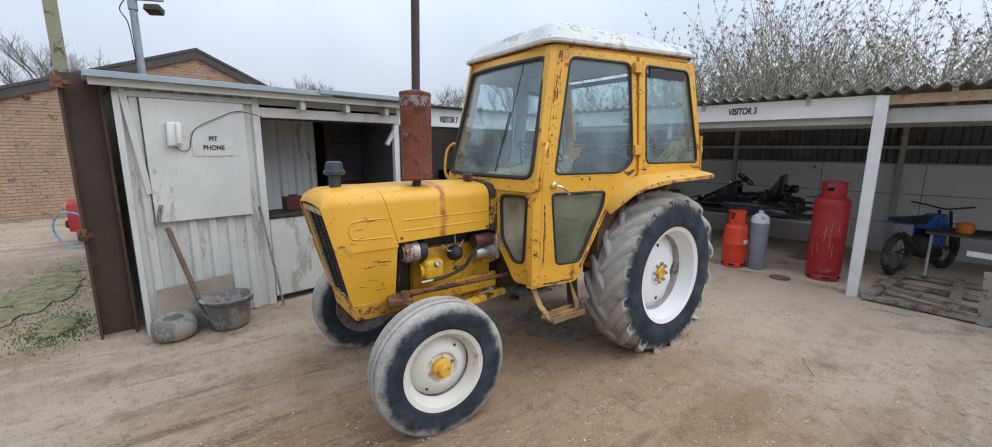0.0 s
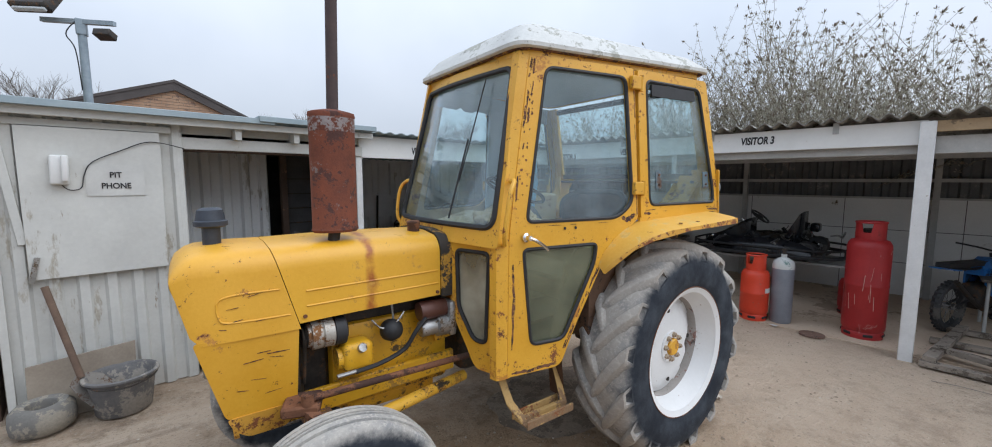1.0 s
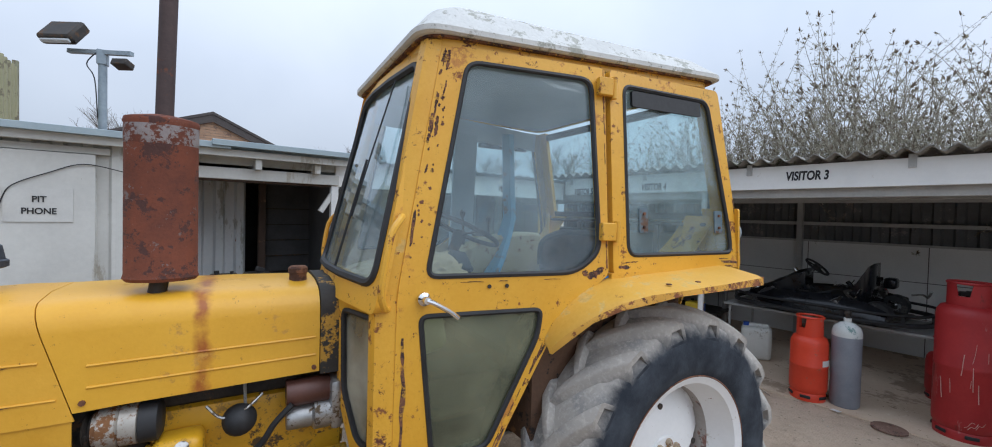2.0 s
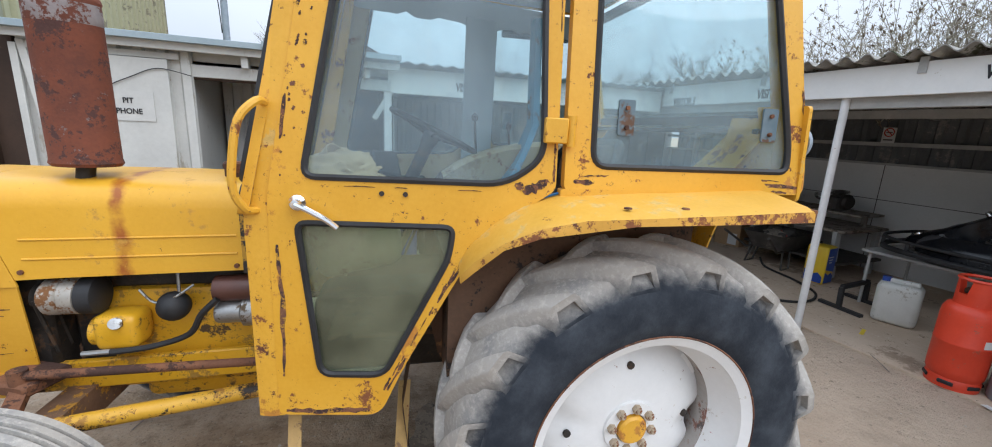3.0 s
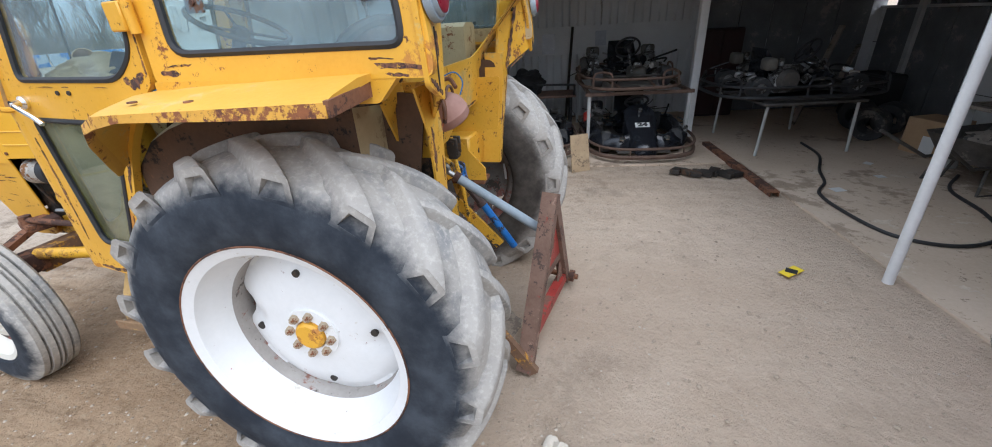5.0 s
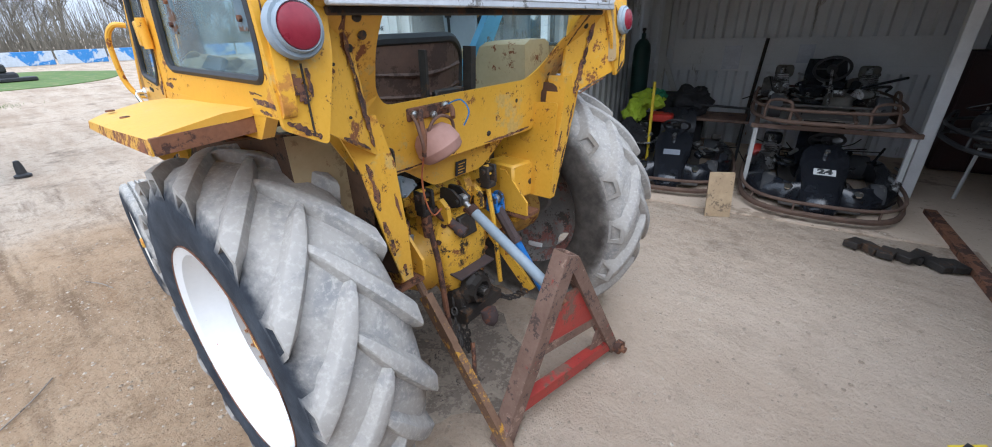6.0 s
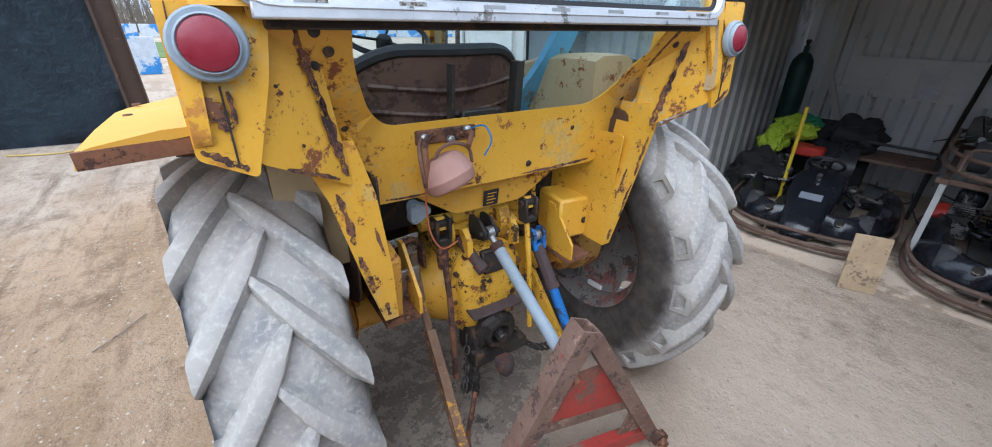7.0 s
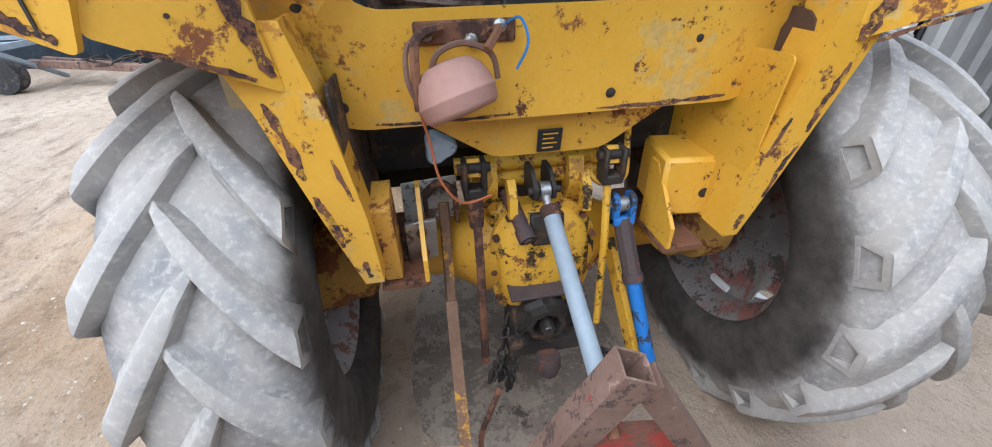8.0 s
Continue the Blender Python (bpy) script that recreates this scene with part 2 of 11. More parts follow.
M_FEND = mat("dusty_yellow_fender", (0.62, 0.33, 0.03), (0.74, 0.42, 0.06), 0.6, 0, 3, 0.2, 70, [((0.64, 0.42, 0.12), 0.36, 3, 0.8), (RUST, 0.29, 7, 0.9)])
M_YELR = mat("yellow_paint_rusty", (0.66, 0.335, 0.022), (0.78, 0.435, 0.05), 0.42, 0, 2.2, 0.2, 70, [((0.64, 0.41, 0.11), 0.33, 2.6, 0.6), ((0.50, 0.215, 0.03), 0.30, 3.4, 0.7), (RUST, 0.31, 6, 0.9), (DARKRUST, 0.30, 11, 0.9), (DARKRUST, 0.275, 26, 0.9)])
M_YELG = mat("yellow_paint_greasy", (0.66, 0.35, 0.02), (0.78, 0.45, 0.05), 0.5, 0, 7, 0.3, 60, [((0.42, 0.21, 0.04), 0.36, 5, 0.7), ((0.035, 0.024, 0.015), 0.365, 9, 0.55), (RUST, 0.33, 14, 0.85), (DARKRUST, 0.315, 30, 0.85)])
M_CREAM = mat("cream_paint", (0.46, 0.35, 0.19), (0.57, 0.45, 0.26), 0.6, 0, 5, 0.15, 60, [((0.40, 0.29, 0.16), 0.36, 5, 0.8), (RUST, 0.315, 9, 0.9)])
M_RUST = mat("rusty_steel", (0.13, 0.055, 0.03), (0.27, 0.12, 0.06), 0.85, 0.1, 9, 0.5, 90, [((0.07, 0.035, 0.025), 0.42, 7, 0.9)])
M_MUFF = mat("rust_red_steel", (0.12, 0.04, 0.025), (0.23, 0.07, 0.036), 0.85, 0.1, 7, 0.5, 90, [((0.09, 0.042, 0.035), 0.38, 9, 0.9), ((0.22, 0.18, 0.17), 0.30, 16, 0.9)])
M_MUFFG = mat("flaking_grey_steel", (0.20, 0.17, 0.165), (0.33, 0.29, 0.28), 0.8, 0.2, 9, 0.5, 90, [((0.15, 0.05, 0.03), 0.42, 12, 0.9)])
M_WHITE = mat("white_wheel_paint", (0.74, 0.74, 0.73), (0.82, 0.82, 0.81), 0.45, 0, 4, 0.08, 50, [((0.58, 0.54, 0.47), 0.30, 5, 0.7), (RUST, 0.245, 14, 0.9), ((0.40, 0.035, 0.02), 0.235, 8, 0.6)])
M_ROOF = mat("weathered_white_roof", (0.52, 0.52, 0.49), (0.69, 0.69, 0.66), 0.8, 0, 4, 0.5, 60, [((0.40, 0.40, 0.35), 0.37, 4, 0.95), ((0.23, 0.225, 0.18), 0.30, 7, 0.95), ((0.30, 0.29, 0.24), 0.30, 22, 0.95)])
M_TYRE = mat("tyre_rubber", (0.022, 0.023, 0.025), (0.05, 0.05, 0.052), 0.75, 0, 5, 0.25, 90, [((0.13, 0.12, 0.105), 0.36, 4, 0.95)])
M_BLACK = mat("black_rubber_trim", (0.012, 0.012, 0.013), (0.03, 0.03, 0.032), 0.6, 0, 8, 0.1, 60)
M_IRON = mat("dark_greasy_iron", (0.02, 0.018, 0.016), (0.06, 0.05, 0.042), 0.6, 0.3, 10, 0.4, 70, [((0.12, 0.07, 0.04), 0.36, 8, 0.85)])
M_STEEL = mat("dull_steel", (0.32, 0.32, 0.31), (0.5, 0.5, 0.49), 0.45, 0.85, 14, 0.15, 90, [((0.2, 0.15, 0.1), 0.36, 10, 0.8)])
M_CHROME = mat("chrome", (0.75, 0.75, 0.75), (0.85, 0.85, 0.85), 0.16, 1.0, 10, 0.02, 60)
M_BLUEP = mat("blue_paint", (0.02, 0.13, 0.42), (0.03, 0.2, 0.55), 0.45, 0, 10, 0.1, 60, [((0.04, 0.04, 0.05), 0.38, 10, 0.7)])
M_PLATE = mat("blue_grey_plate", (0.10, 0.15, 0.18), (0.16, 0.21, 0.24), 0.6, 0.2, 10, 0.15, 60, [((0.14, 0.08, 0.05), 0.36, 12, 0.8)])
M_GREYP = mat("grey_painted_steel", (0.22, 0.27, 0.31), (0.32, 0.37, 0.41), 0.6, 0.0, 10, 0.15, 60, [((0.20, 0.19, 0.18), 0.29, 12, 0.8)])
M_WWALL = mat("white_painted_board", (0.50, 0.50, 0.475), (0.62, 0.62, 0.585), 0.7, 0, 2.2, 0.15, 40, [((0.42, 0.39, 0.33), 0.33, 2.0, 0.9), ((0.33, 0.28, 0.22), 0.26, 6, 0.9)], True)
M_SWALL = mat("white_shed_board", (0.66, 0.66, 0.64), (0.76, 0.76, 0.74), 0.7, 0, 1.4, 0.1, 40, [((0.56, 0.55, 0.51), 0.30, 1.2, 0.9), ((0.38, 0.35, 0.30), 0.22, 4, 0.9)])
M_WCLAD = mat("white_steel_cladding", (0.58, 0.59, 0.595), (0.70, 0.71, 0.715), 0.6, 0.0, 2, 0.1, 40, [((0.40, 0.39, 0.36), 0.30, 2.5, 0.8), (RUST, 0.235, 9, 0.9)], True)
M_FASCIA = mat("white_fascia_paint", (0.74, 0.74, 0.72), (0.82, 0.82, 0.8), 0.6, 0, 3, 0.1, 40, [((0.55, 0.52, 0.46), 0.26, 5, 0.8)])
M_FIBRE = mat("fibre_cement_roof", (0.22, 0.21, 0.195), (0.34, 0.33, 0.305), 0.95, 0, 5, 0.4, 60, [((0.34, 0.33, 0.28), 0.38, 7, 0.95), ((0.08, 0.085, 0.05), 0.36, 5, 0.95)])
M_ROOFBLUE = mat("blue_grey_roof_sheet", (0.26, 0.33, 0.37), (0.36, 0.43, 0.46), 0.55, 0.1, 3, 0.1, 40)
M_WOOD = mat("raw_timber", (0.34, 0.24, 0.14), (0.48, 0.36, 0.22), 0.8, 0, 8, 0.3, 80, [((0.2, 0.15, 0.1), 0.36, 6, 0.9)])
M_OLDWOOD = mat("grey_old_timber", (0.20, 0.17, 0.14), (0.33, 0.28, 0.23), 0.9, 0, 8, 0.4, 80, [((0.1, 0.08, 0.06), 0.38, 6, 0.9)])
M_BROWN = mat("brown_painted_steel", (0.055, 0.033, 0.022), (0.085, 0.05, 0.034), 0.6, 0.1, 5, 0.2, 70, [((0.22, 0.13, 0.08), 0.30, 6, 0.9)])
M_POST = mat("white_post_paint", (0.62, 0.62, 0.61), (0.76, 0.76, 0.75), 0.55, 0, 5, 0.15, 60, [((0.45, 0.40, 0.33), 0.27, 5, 0.9), ((0.30, 0.22, 0.15), 0.235, 11, 0.9)])
# dark tone for board joints and for the shade put into the kiosk
M_DARKIN = mat("dark_joint_and_shade", (0.05, 0.05, 0.052), (0.09, 0.09, 0.092), 0.85, 0, 4, 0.1, 50)


def glass_mat(name, tint, dirt, amount):
    m = bpy.data.materials.new(name)
    m.use_nodes = True
    n, l = m.node_tree.nodes, m.node_tree.links
    b = n["Principled BSDF"]
    out = n["Material Output"]
    tr = n.new("ShaderNodeBsdfTransparent")
    tr.inputs["Color"].default_value = (*tint, 1)
    gl = n.new("ShaderNodeBsdfGlossy")
    gl.inputs["Roughness"].default_value = 0.03
    gl.inputs["Color"].default_value = (0.95, 0.97, 1, 1)
    lw = n.new("ShaderNodeLayerWeight")
    lw.inputs["Blend"].default_value = 0.5
    pw = n.new("ShaderNodeMath")
    pw.operation = "POWER"
    l.new(lw.outputs["Facing"], pw.inputs[0])
    pw.inputs[1].default_value = 4.0
    fr = n.new("ShaderNodeMapRange")
    fr.inputs["To Min"].default_value, fr.inputs["To Max"].default_value = 0.045, 0.8
    l.new(pw.outputs[0], fr.inputs["Value"])
    mx = n.new("ShaderNodeMixShader")
    l.new(fr.outputs["Result"], mx.inputs["Fac"])
    l.new(tr.outputs["BSDF"], mx.inputs[1])
    l.new(gl.outputs["BSDF"], mx.inputs[2])
    # the dirt layer also carries painted haze of reflections on the glass
    b.inputs["Base Color"].default_value = (*dirt, 1)
    b.inputs["Roughness"].default_value = 0.9
    co = n.new("ShaderNodeTexCoord")
    t = n.new("ShaderNodeTexNoise")
    t.inputs["Scale"].default_value, t.inputs["Detail"].default_value = 4.0, 8
    l.new(co.outputs["Object"], t.inputs["Vector"])
    mr = n.new("ShaderNodeMapRange")
    mr.inputs["From Min"].default_value, mr.inputs["From Max"].default_value = 0.35, 0.75
    mr.inputs["To Min"].default_value, mr.inputs["To Max"].default_value = amount * 0.4, amount * 1.6
    l.new(t.outputs["Fac"], mr.inputs["Value"])
    m2 = n.new("ShaderNodeMixShader")
    l.new(mr.outputs["Result"], m2.inputs["Fac"])
    l.new(mx.outputs["Shader"], m2.inputs[1])
    l.new(b.outputs["BSDF"], m2.inputs[2])
    l.new(m2.outputs["Shader"], out.inputs["Surface"])
    return m


# bluish layer over the dust paints the sky's veil on the panes
M_GLASS = glass_mat("dusty_hazed_cab_glass", (0.90, 0.97, 0.98), (0.56, 0.66, 0.72), 0.10)
M_GLASSQ = glass_mat("grimy_quarter_glass", (0.88, 0.96, 0.97), (0.52, 0.64, 0.68), 0.16)
# grime, brightened to a tan haze for reflections on the pane
M_GLASSD = glass_mat("grimy_hazed_low_glass", (0.70, 0.84, 0.78), (0.50, 0.47, 0.31), 0.20)
M_GLASSC = glass_mat("dirty_cream_glass", (0.5, 0.5, 0.42), (0.44, 0.41, 0.31), 0.62)


def ground_mat():
    m = bpy.data.materials.new("compacted_dirt")
    m.use_nodes = True
    n, l = m.node_tree.nodes, m.node_tree.links
    b = n["Principled BSDF"]
    co = n.new("ShaderNodeTexCoord")

    def tex(sc, d=8, rg=0.6):
        t = n.new("ShaderNodeTexNoise")
        t.inputs["Scale"].default_value, t.inputs["Detail"].default_value, t.inputs["Roughness"].default_value = sc, d, rg
        l.new(co.outputs["Object"], t.inputs["Vector"])
        return t.outputs["Fac"]

    def mix(f, lo, hi, a, c):
        r = n.new("ShaderNodeMapRange")
        r.inputs["From Min"].default_value, r.inputs["From Max"].default_value = lo, hi
        l.new(f, r.inputs["Value"])
        x = n.new("ShaderNodeMix")
        x.data_type = "RGBA"
        l.new(r.outputs["Result"], x.inputs["Factor"])
        for s, v in (("A", a), ("B", c)):
            if isinstance(v, tuple):
                x.inputs[s].default_value = (*v, 1)
            else:
                l.new(v, x.inputs[s])
        return x.outputs["Result"]

    # wheel tracks drawn out along the way the tractors drive
    mp = n.new("ShaderNodeMapping")
    mp.inputs["Rotation"].default_value = (0, 0, radians(-14))
    mp.inputs["Scale"].default_value = (0.22, 1.5, 1.0)
    l.new(co.outputs["Object"], mp.inputs["Vector"])

    def drawn(sc, d=6, rg=0.6):
        t = n.new("ShaderNodeTexNoise")
        t.inputs["Scale"].default_value, t.inputs["Detail"].default_value, t.inputs["Roughness"].default_value = sc, d, rg
        l.new(mp.outputs["Vector"], t.inputs["Vector"])
        return t.outputs["Fac"]

    c = mix(tex(0.55), 0.36, 0.64, (0.355, 0.26, 0.18), (0.52, 0.41, 0.305))
    c = mix(drawn(1.7, 8), 0.42, 0.66, c, (0.555, 0.452, 0.348))
    # the dark ruts lie where the yard is driven on, ahead of and beside the tractor
    fd, fm = n.new("ShaderNodeVectorMath"), n.new("ShaderNodeMapRange")
    fd.operation = "DISTANCE"
    l.new(co.outputs["Object"], fd.inputs[0])
    fd.inputs[1].default_value = (-3.6, -1.4, 0.0)
    fm.inputs["From Min"].default_value, fm.inputs["From Max"].default_value = 3.6, 1.6
    l.new(fd.outputs["Value"], fm.inputs["Value"])
    rut = n.new("ShaderNodeMath")
    rut.operation = "MULTIPLY_ADD"
    l.new(fm.outputs["Result"], rut.inputs[0])
    rut.inputs[1].default_value = 0.12
    l.new(drawn(3.4, 9, 0.65), rut.inputs[2])
    c = mix(rut.outputs[0], 0.62, 0.76, c, (0.24, 0.175, 0.122))
    c = mix(tex(0.9, 5, 0.55), 0.60, 0.74, c, (0.38, 0.28, 0.195))
    c = mix(tex(1.4, 10, 0.7), 0.54, 0.68, c, (0.215, 0.16, 0.112))
    c = mix(tex(7, 10, 0.75), 0.51, 0.70, c, (0.25, 0.185, 0.125))
    c = mix(tex(26, 6, 0.75), 0.52, 0.72, c, (0.50, 0.43, 0.34))
    c = mix(tex(55, 4, 0.75), 0.57, 0.70, c, (0.15, 0.115, 0.09))
    c = mix(tex(110, 3, 0.75), 0.62, 0.74, c, (0.56, 0.51, 0.44))
    # a paler area between the tractor and the sheds
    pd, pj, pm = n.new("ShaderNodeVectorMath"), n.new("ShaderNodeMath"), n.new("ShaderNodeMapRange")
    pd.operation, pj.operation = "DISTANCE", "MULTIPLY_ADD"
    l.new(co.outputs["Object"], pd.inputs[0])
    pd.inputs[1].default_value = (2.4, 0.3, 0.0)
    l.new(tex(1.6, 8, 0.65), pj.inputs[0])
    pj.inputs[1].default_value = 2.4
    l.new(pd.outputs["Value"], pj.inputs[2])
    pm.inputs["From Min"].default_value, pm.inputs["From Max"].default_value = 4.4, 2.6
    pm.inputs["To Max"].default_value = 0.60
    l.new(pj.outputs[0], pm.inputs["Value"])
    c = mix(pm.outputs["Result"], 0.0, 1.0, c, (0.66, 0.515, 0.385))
    # browner, damper earth on the stretch where the tractor stands and turns
    far, sc, jit = n.new("ShaderNodeVectorMath"), n.new("ShaderNodeVectorMath"), n.new("ShaderNodeMath")
    sc.operation, far.operation, jit.operation = "MULTIPLY", "DISTANCE", "MULTIPLY_ADD"
    sc.inputs[1].default_value = (1.0, 1.25, 0.0)
    l.new(co.outputs["Object"], sc.inputs[0])
    l.new(sc.outputs["Vector"], far.inputs[0])
    far.inputs[1].default_value = (-2.0, -1.5, 0.0)
    l.new(tex(1.1, 7, 0.65), jit.inputs[0])
    jit.inputs[1].default_value = 2.6
    l.new(far.outputs["Value"], jit.inputs[2])
    r0 = n.new("ShaderNodeMapRange")
    r0.interpolation_type = "SMOOTHSTEP"
    r0.inputs["From Min"].default_value, r0.inputs["From Max"].default_value = 4.4, 2.6
    l.new(jit.outputs[0], r0.inputs["Value"])
    mu = n.new("ShaderNodeMix")
    mu.data_type, mu.blend_type = "RGBA", "MULTIPLY"
    l.new(r0.outputs["Result"], mu.inputs["Factor"])
    l.new(c, mu.inputs["A"])
    mu.inputs["B"].default_value = (0.92, 0.81, 0.675, 1)
    c = mu.outputs["Result"]
    l.new(c, b.inputs["Base Color"])
    b.inputs["Roughness"].default_value = 0.95
    b.inputs["Specular IOR Level"].default_value = 0.2
    ad = n.new("ShaderNodeMath")
    ad.operation = "MULTIPLY_ADD"
    l.new(tex(45, 8, 0.75), ad.inputs[0])
    ad.inputs[1].default_value = 0.5
    l.new(tex(6, 8, 0.6), ad.inputs[2])
    bp = n.new("ShaderNodeBump")
    bp.inputs["Strength"].default_value, bp.inputs["Distance"].default_value = 0.9, 0.055
    l.new(ad.outputs[0], bp.inputs["Height"])
    l.new(bp.outputs["Normal"], b.inputs["Normal"])
    return m


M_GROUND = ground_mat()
M_SLAB = mat("dirty_worn_concrete", (0.48, 0.37, 0.265), (0.62, 0.50, 0.38), 0.92, 0, 0.8, 0.3, 45, [((0.35, 0.265, 0.19), 0.36, 0.7, 0.95), ((0.27, 0.20, 0.14), 0.30, 2.4, 0.95), ((0.62, 0.53, 0.42), 0.31, 2.0, 0.95), ((0.25, 0.185, 0.13), 0.30, 14, 0.95)])
M_GRASS = mat("short_grass", (0.06, 0.11, 0.02), (0.13, 0.19, 0.04), 0.9, 0, 1.5, 0.5, 40, [((0.24, 0.19, 0.11), 0.34, 1.5, 0.95)])
M_BRICK = mat("buff_brick", (0.36, 0.23, 0.15), (0.48, 0.32, 0.21), 0.9, 0, 3, 0.3, 60, [((0.2, 0.13, 0.1), 0.34, 5, 0.95)], object_random=0.12)
M_MORTAR = mat("mortar", (0.30, 0.25, 0.2), (0.38, 0.32, 0.26), 0.95, 0, 8, 0.2, 80)


def tyre_mat(name, r0, r1, inner, dust=(0.37, 0.345, 0.31)):
    """Black rubber, dusty grey over the tread from radius r0 to r1; soil on the side towards the tractor (inner: sign of y)."""
    m = bpy.data.materials.new(name)
    m.use_nodes = True
    n, l = m.node_tree.nodes, m.node_tree.links
    b = n["Principled BSDF"]
    co = n.new("ShaderNodeTexCoord")
    sp = n.new("ShaderNodeSeparateXYZ")
    l.new(co.outputs["Object"], sp.inputs["Vector"])

    def tex(sc, d=6, rg=0.65):
        t = n.new("ShaderNodeTexNoise")
        t.inputs["Scale"].default_value, t.inputs["Detail"].default_value, t.inputs["Roughness"].default_value = sc, d, rg
        l.new(co.outputs["Object"], t.inputs["Vector"])
        return t.outputs["Fac"]

    def op(kind, a, c, d=None):
        x = n.new("ShaderNodeMath")
        x.operation = kind
        for i, v in enumerate((a, c, d)):
            if v is None:
                continue
            if isinstance(v, (int, float)):
                x.inputs[i].default_value = v
            else:
                l.new(v, x.inputs[i])
        return x.outputs[0]

    def rng(f, lo, hi):
        r = n.new("ShaderNodeMapRange")
        r.interpolation_type = "SMOOTHSTEP"
        r.inputs["From Min"].default_value, r.inputs["From Max"].default_value = lo, hi
        l.new(f, r.inputs["Value"])
        return r.outputs["Result"]

    def mix(f, a, c):
        x = n.new("ShaderNodeMix")
        x.data_type = "RGBA"
        l.new(f, x.inputs["Factor"])
        for s, v in (("A", a), ("B", c)):
            if isinstance(v, tuple):
                x.inputs[s].default_value = (*v, 1)
            else:
                l.new(v, x.inputs[s])
        return x.outputs["Result"]

    rad = op("SQRT", op("ADD", op("MULTIPLY", sp.outputs["X"], sp.outputs["X"]), op("MULTIPLY", sp.outputs["Z"], sp.outputs["Z"])), None)
    rad = op("MULTIPLY_ADD", op("SUBTRACT", tex(5, 7), 0.5), 0.17, rad)
    black = mix(rng(tex(5), 0.35, 0.75), (0.016, 0.021, 0.030), (0.060, 0.071, 0.086))
    pale = mix(rng(tex(6, 8), 0.42, 0.68), dust, (dust[0] * 0.62, dust[1] * 0.66, dust[2] * 0.72))
    pale = mix(rng(tex(60, 4), 0.45, 0.75), pale, tuple(min(1, q * 1.25) for q in dust))
    soil = mix(rng(tex(9, 8), 0.3, 0.75), (0.040, 0.034, 0.029), (0.105, 0.092, 0.078))
    side = rng(op("MULTIPLY", sp.outputs["Y"], inner), 0.06, 0.15)
    low = mix(side, black, soil)
    c = mix(rng(rad, r0, r1), low, pale)
    l.new(c, b.inputs["Base Color"])
    b.inputs["Roughness"].default_value = 0.85
    b.inputs["Specular IOR Level"].default_value = 0.35
    bp = n.new("ShaderNodeBump")
    bp.inputs["Strength"].default_value, bp.inputs["Distance"].default_value = 0.35, 0.006
    l.new(op("MULTIPLY_ADD", tex(120, 4), 0.5, tex(14, 6)), bp.inputs["Height"])
    l.new(bp.outputs["Normal"], b.inputs["Normal"])
    return m


def leaf_mat(name, c1, c2):
    """Thin leaves that let some light through."""
    m = bpy.data.materials.new(name)
    m.use_nodes = True
    n, l = m.node_tree.nodes, m.node_tree.links
    b, out = n["Principled BSDF"], n["Material Output"]
    ge, mx, tr, sh = n.new("ShaderNodeNewGeometry"), n.new("ShaderNodeMix"), n.new("ShaderNodeBsdfTranslucent"), n.new("ShaderNodeMixShader")
    mx.data_type = "RGBA"
    mx.inputs["A"].default_value, mx.inputs["B"].default_value = (*c1, 1), (*c2, 1)
    l.new(ge.outputs["Random Per Island"], mx.inputs["Factor"])
    l.new(mx.outputs["Result"], b.inputs["Base Color"])
    l.new(mx.outputs["Result"], tr.inputs["Color"])
    b.inputs["Roughness"].default_value = 0.8
    sh.inputs["Fac"].default_value = 0.45
    l.new(b.outputs["BSDF"], sh.inputs[1])
    l.new(tr.outputs["BSDF"], sh.inputs[2])
    l.new(sh.outputs["Shader"], out.inputs["Surface"])
    return m


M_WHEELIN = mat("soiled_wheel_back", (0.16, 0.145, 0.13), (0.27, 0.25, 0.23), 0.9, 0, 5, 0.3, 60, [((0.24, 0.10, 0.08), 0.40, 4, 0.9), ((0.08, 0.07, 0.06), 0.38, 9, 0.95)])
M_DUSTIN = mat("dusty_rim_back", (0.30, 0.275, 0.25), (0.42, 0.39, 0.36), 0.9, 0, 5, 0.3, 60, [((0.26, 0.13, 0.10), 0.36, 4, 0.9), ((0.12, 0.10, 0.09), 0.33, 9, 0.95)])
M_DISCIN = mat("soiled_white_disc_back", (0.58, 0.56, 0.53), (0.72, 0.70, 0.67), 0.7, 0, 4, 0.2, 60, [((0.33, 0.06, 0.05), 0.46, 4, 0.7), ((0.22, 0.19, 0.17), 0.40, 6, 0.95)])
M_TYREL, M_TYRER = tyre_mat("left_rear_tyre_rubber", 0.575, 0.66, 1), tyre_mat("right_rear_tyre_rubber", 0.555, 0.65, -1)
M_TYREF = tyre_mat("front_tyre_rubber", 0.345, 0.405, 0, (0.42, 0.395, 0.355))
M_CREAMW = mat("cream_white_wheel_paint", (0.64, 0.61, 0.53), (0.74, 0.71, 0.64), 0.5, 0, 4, 0.1, 50, [((0.46, 0.38, 0.27), 0.30, 6, 0.7), (RUST, 0.265, 14, 0.9)])
M_EDGE = mat("rusty_yellow_edge", (0.55, 0.28, 0.03), (0.68, 0.36, 0.05), 0.6, 0, 5, 0.3, 70, [(RUST, 0.39, 7, 0.9), (DARKRUST, 0.34, 12, 0.9)])
M_DARKGROUND = mat("dark_ground", (0.16, 0.125, 0.095), (0.25, 0.20, 0.155), 0.85, 0, 5, 0.6, 60, [((0.33, 0.27, 0.205), 0.43, 7, 0.95), ((0.08, 0.064, 0.05), 0.32, 5, 0.8)])

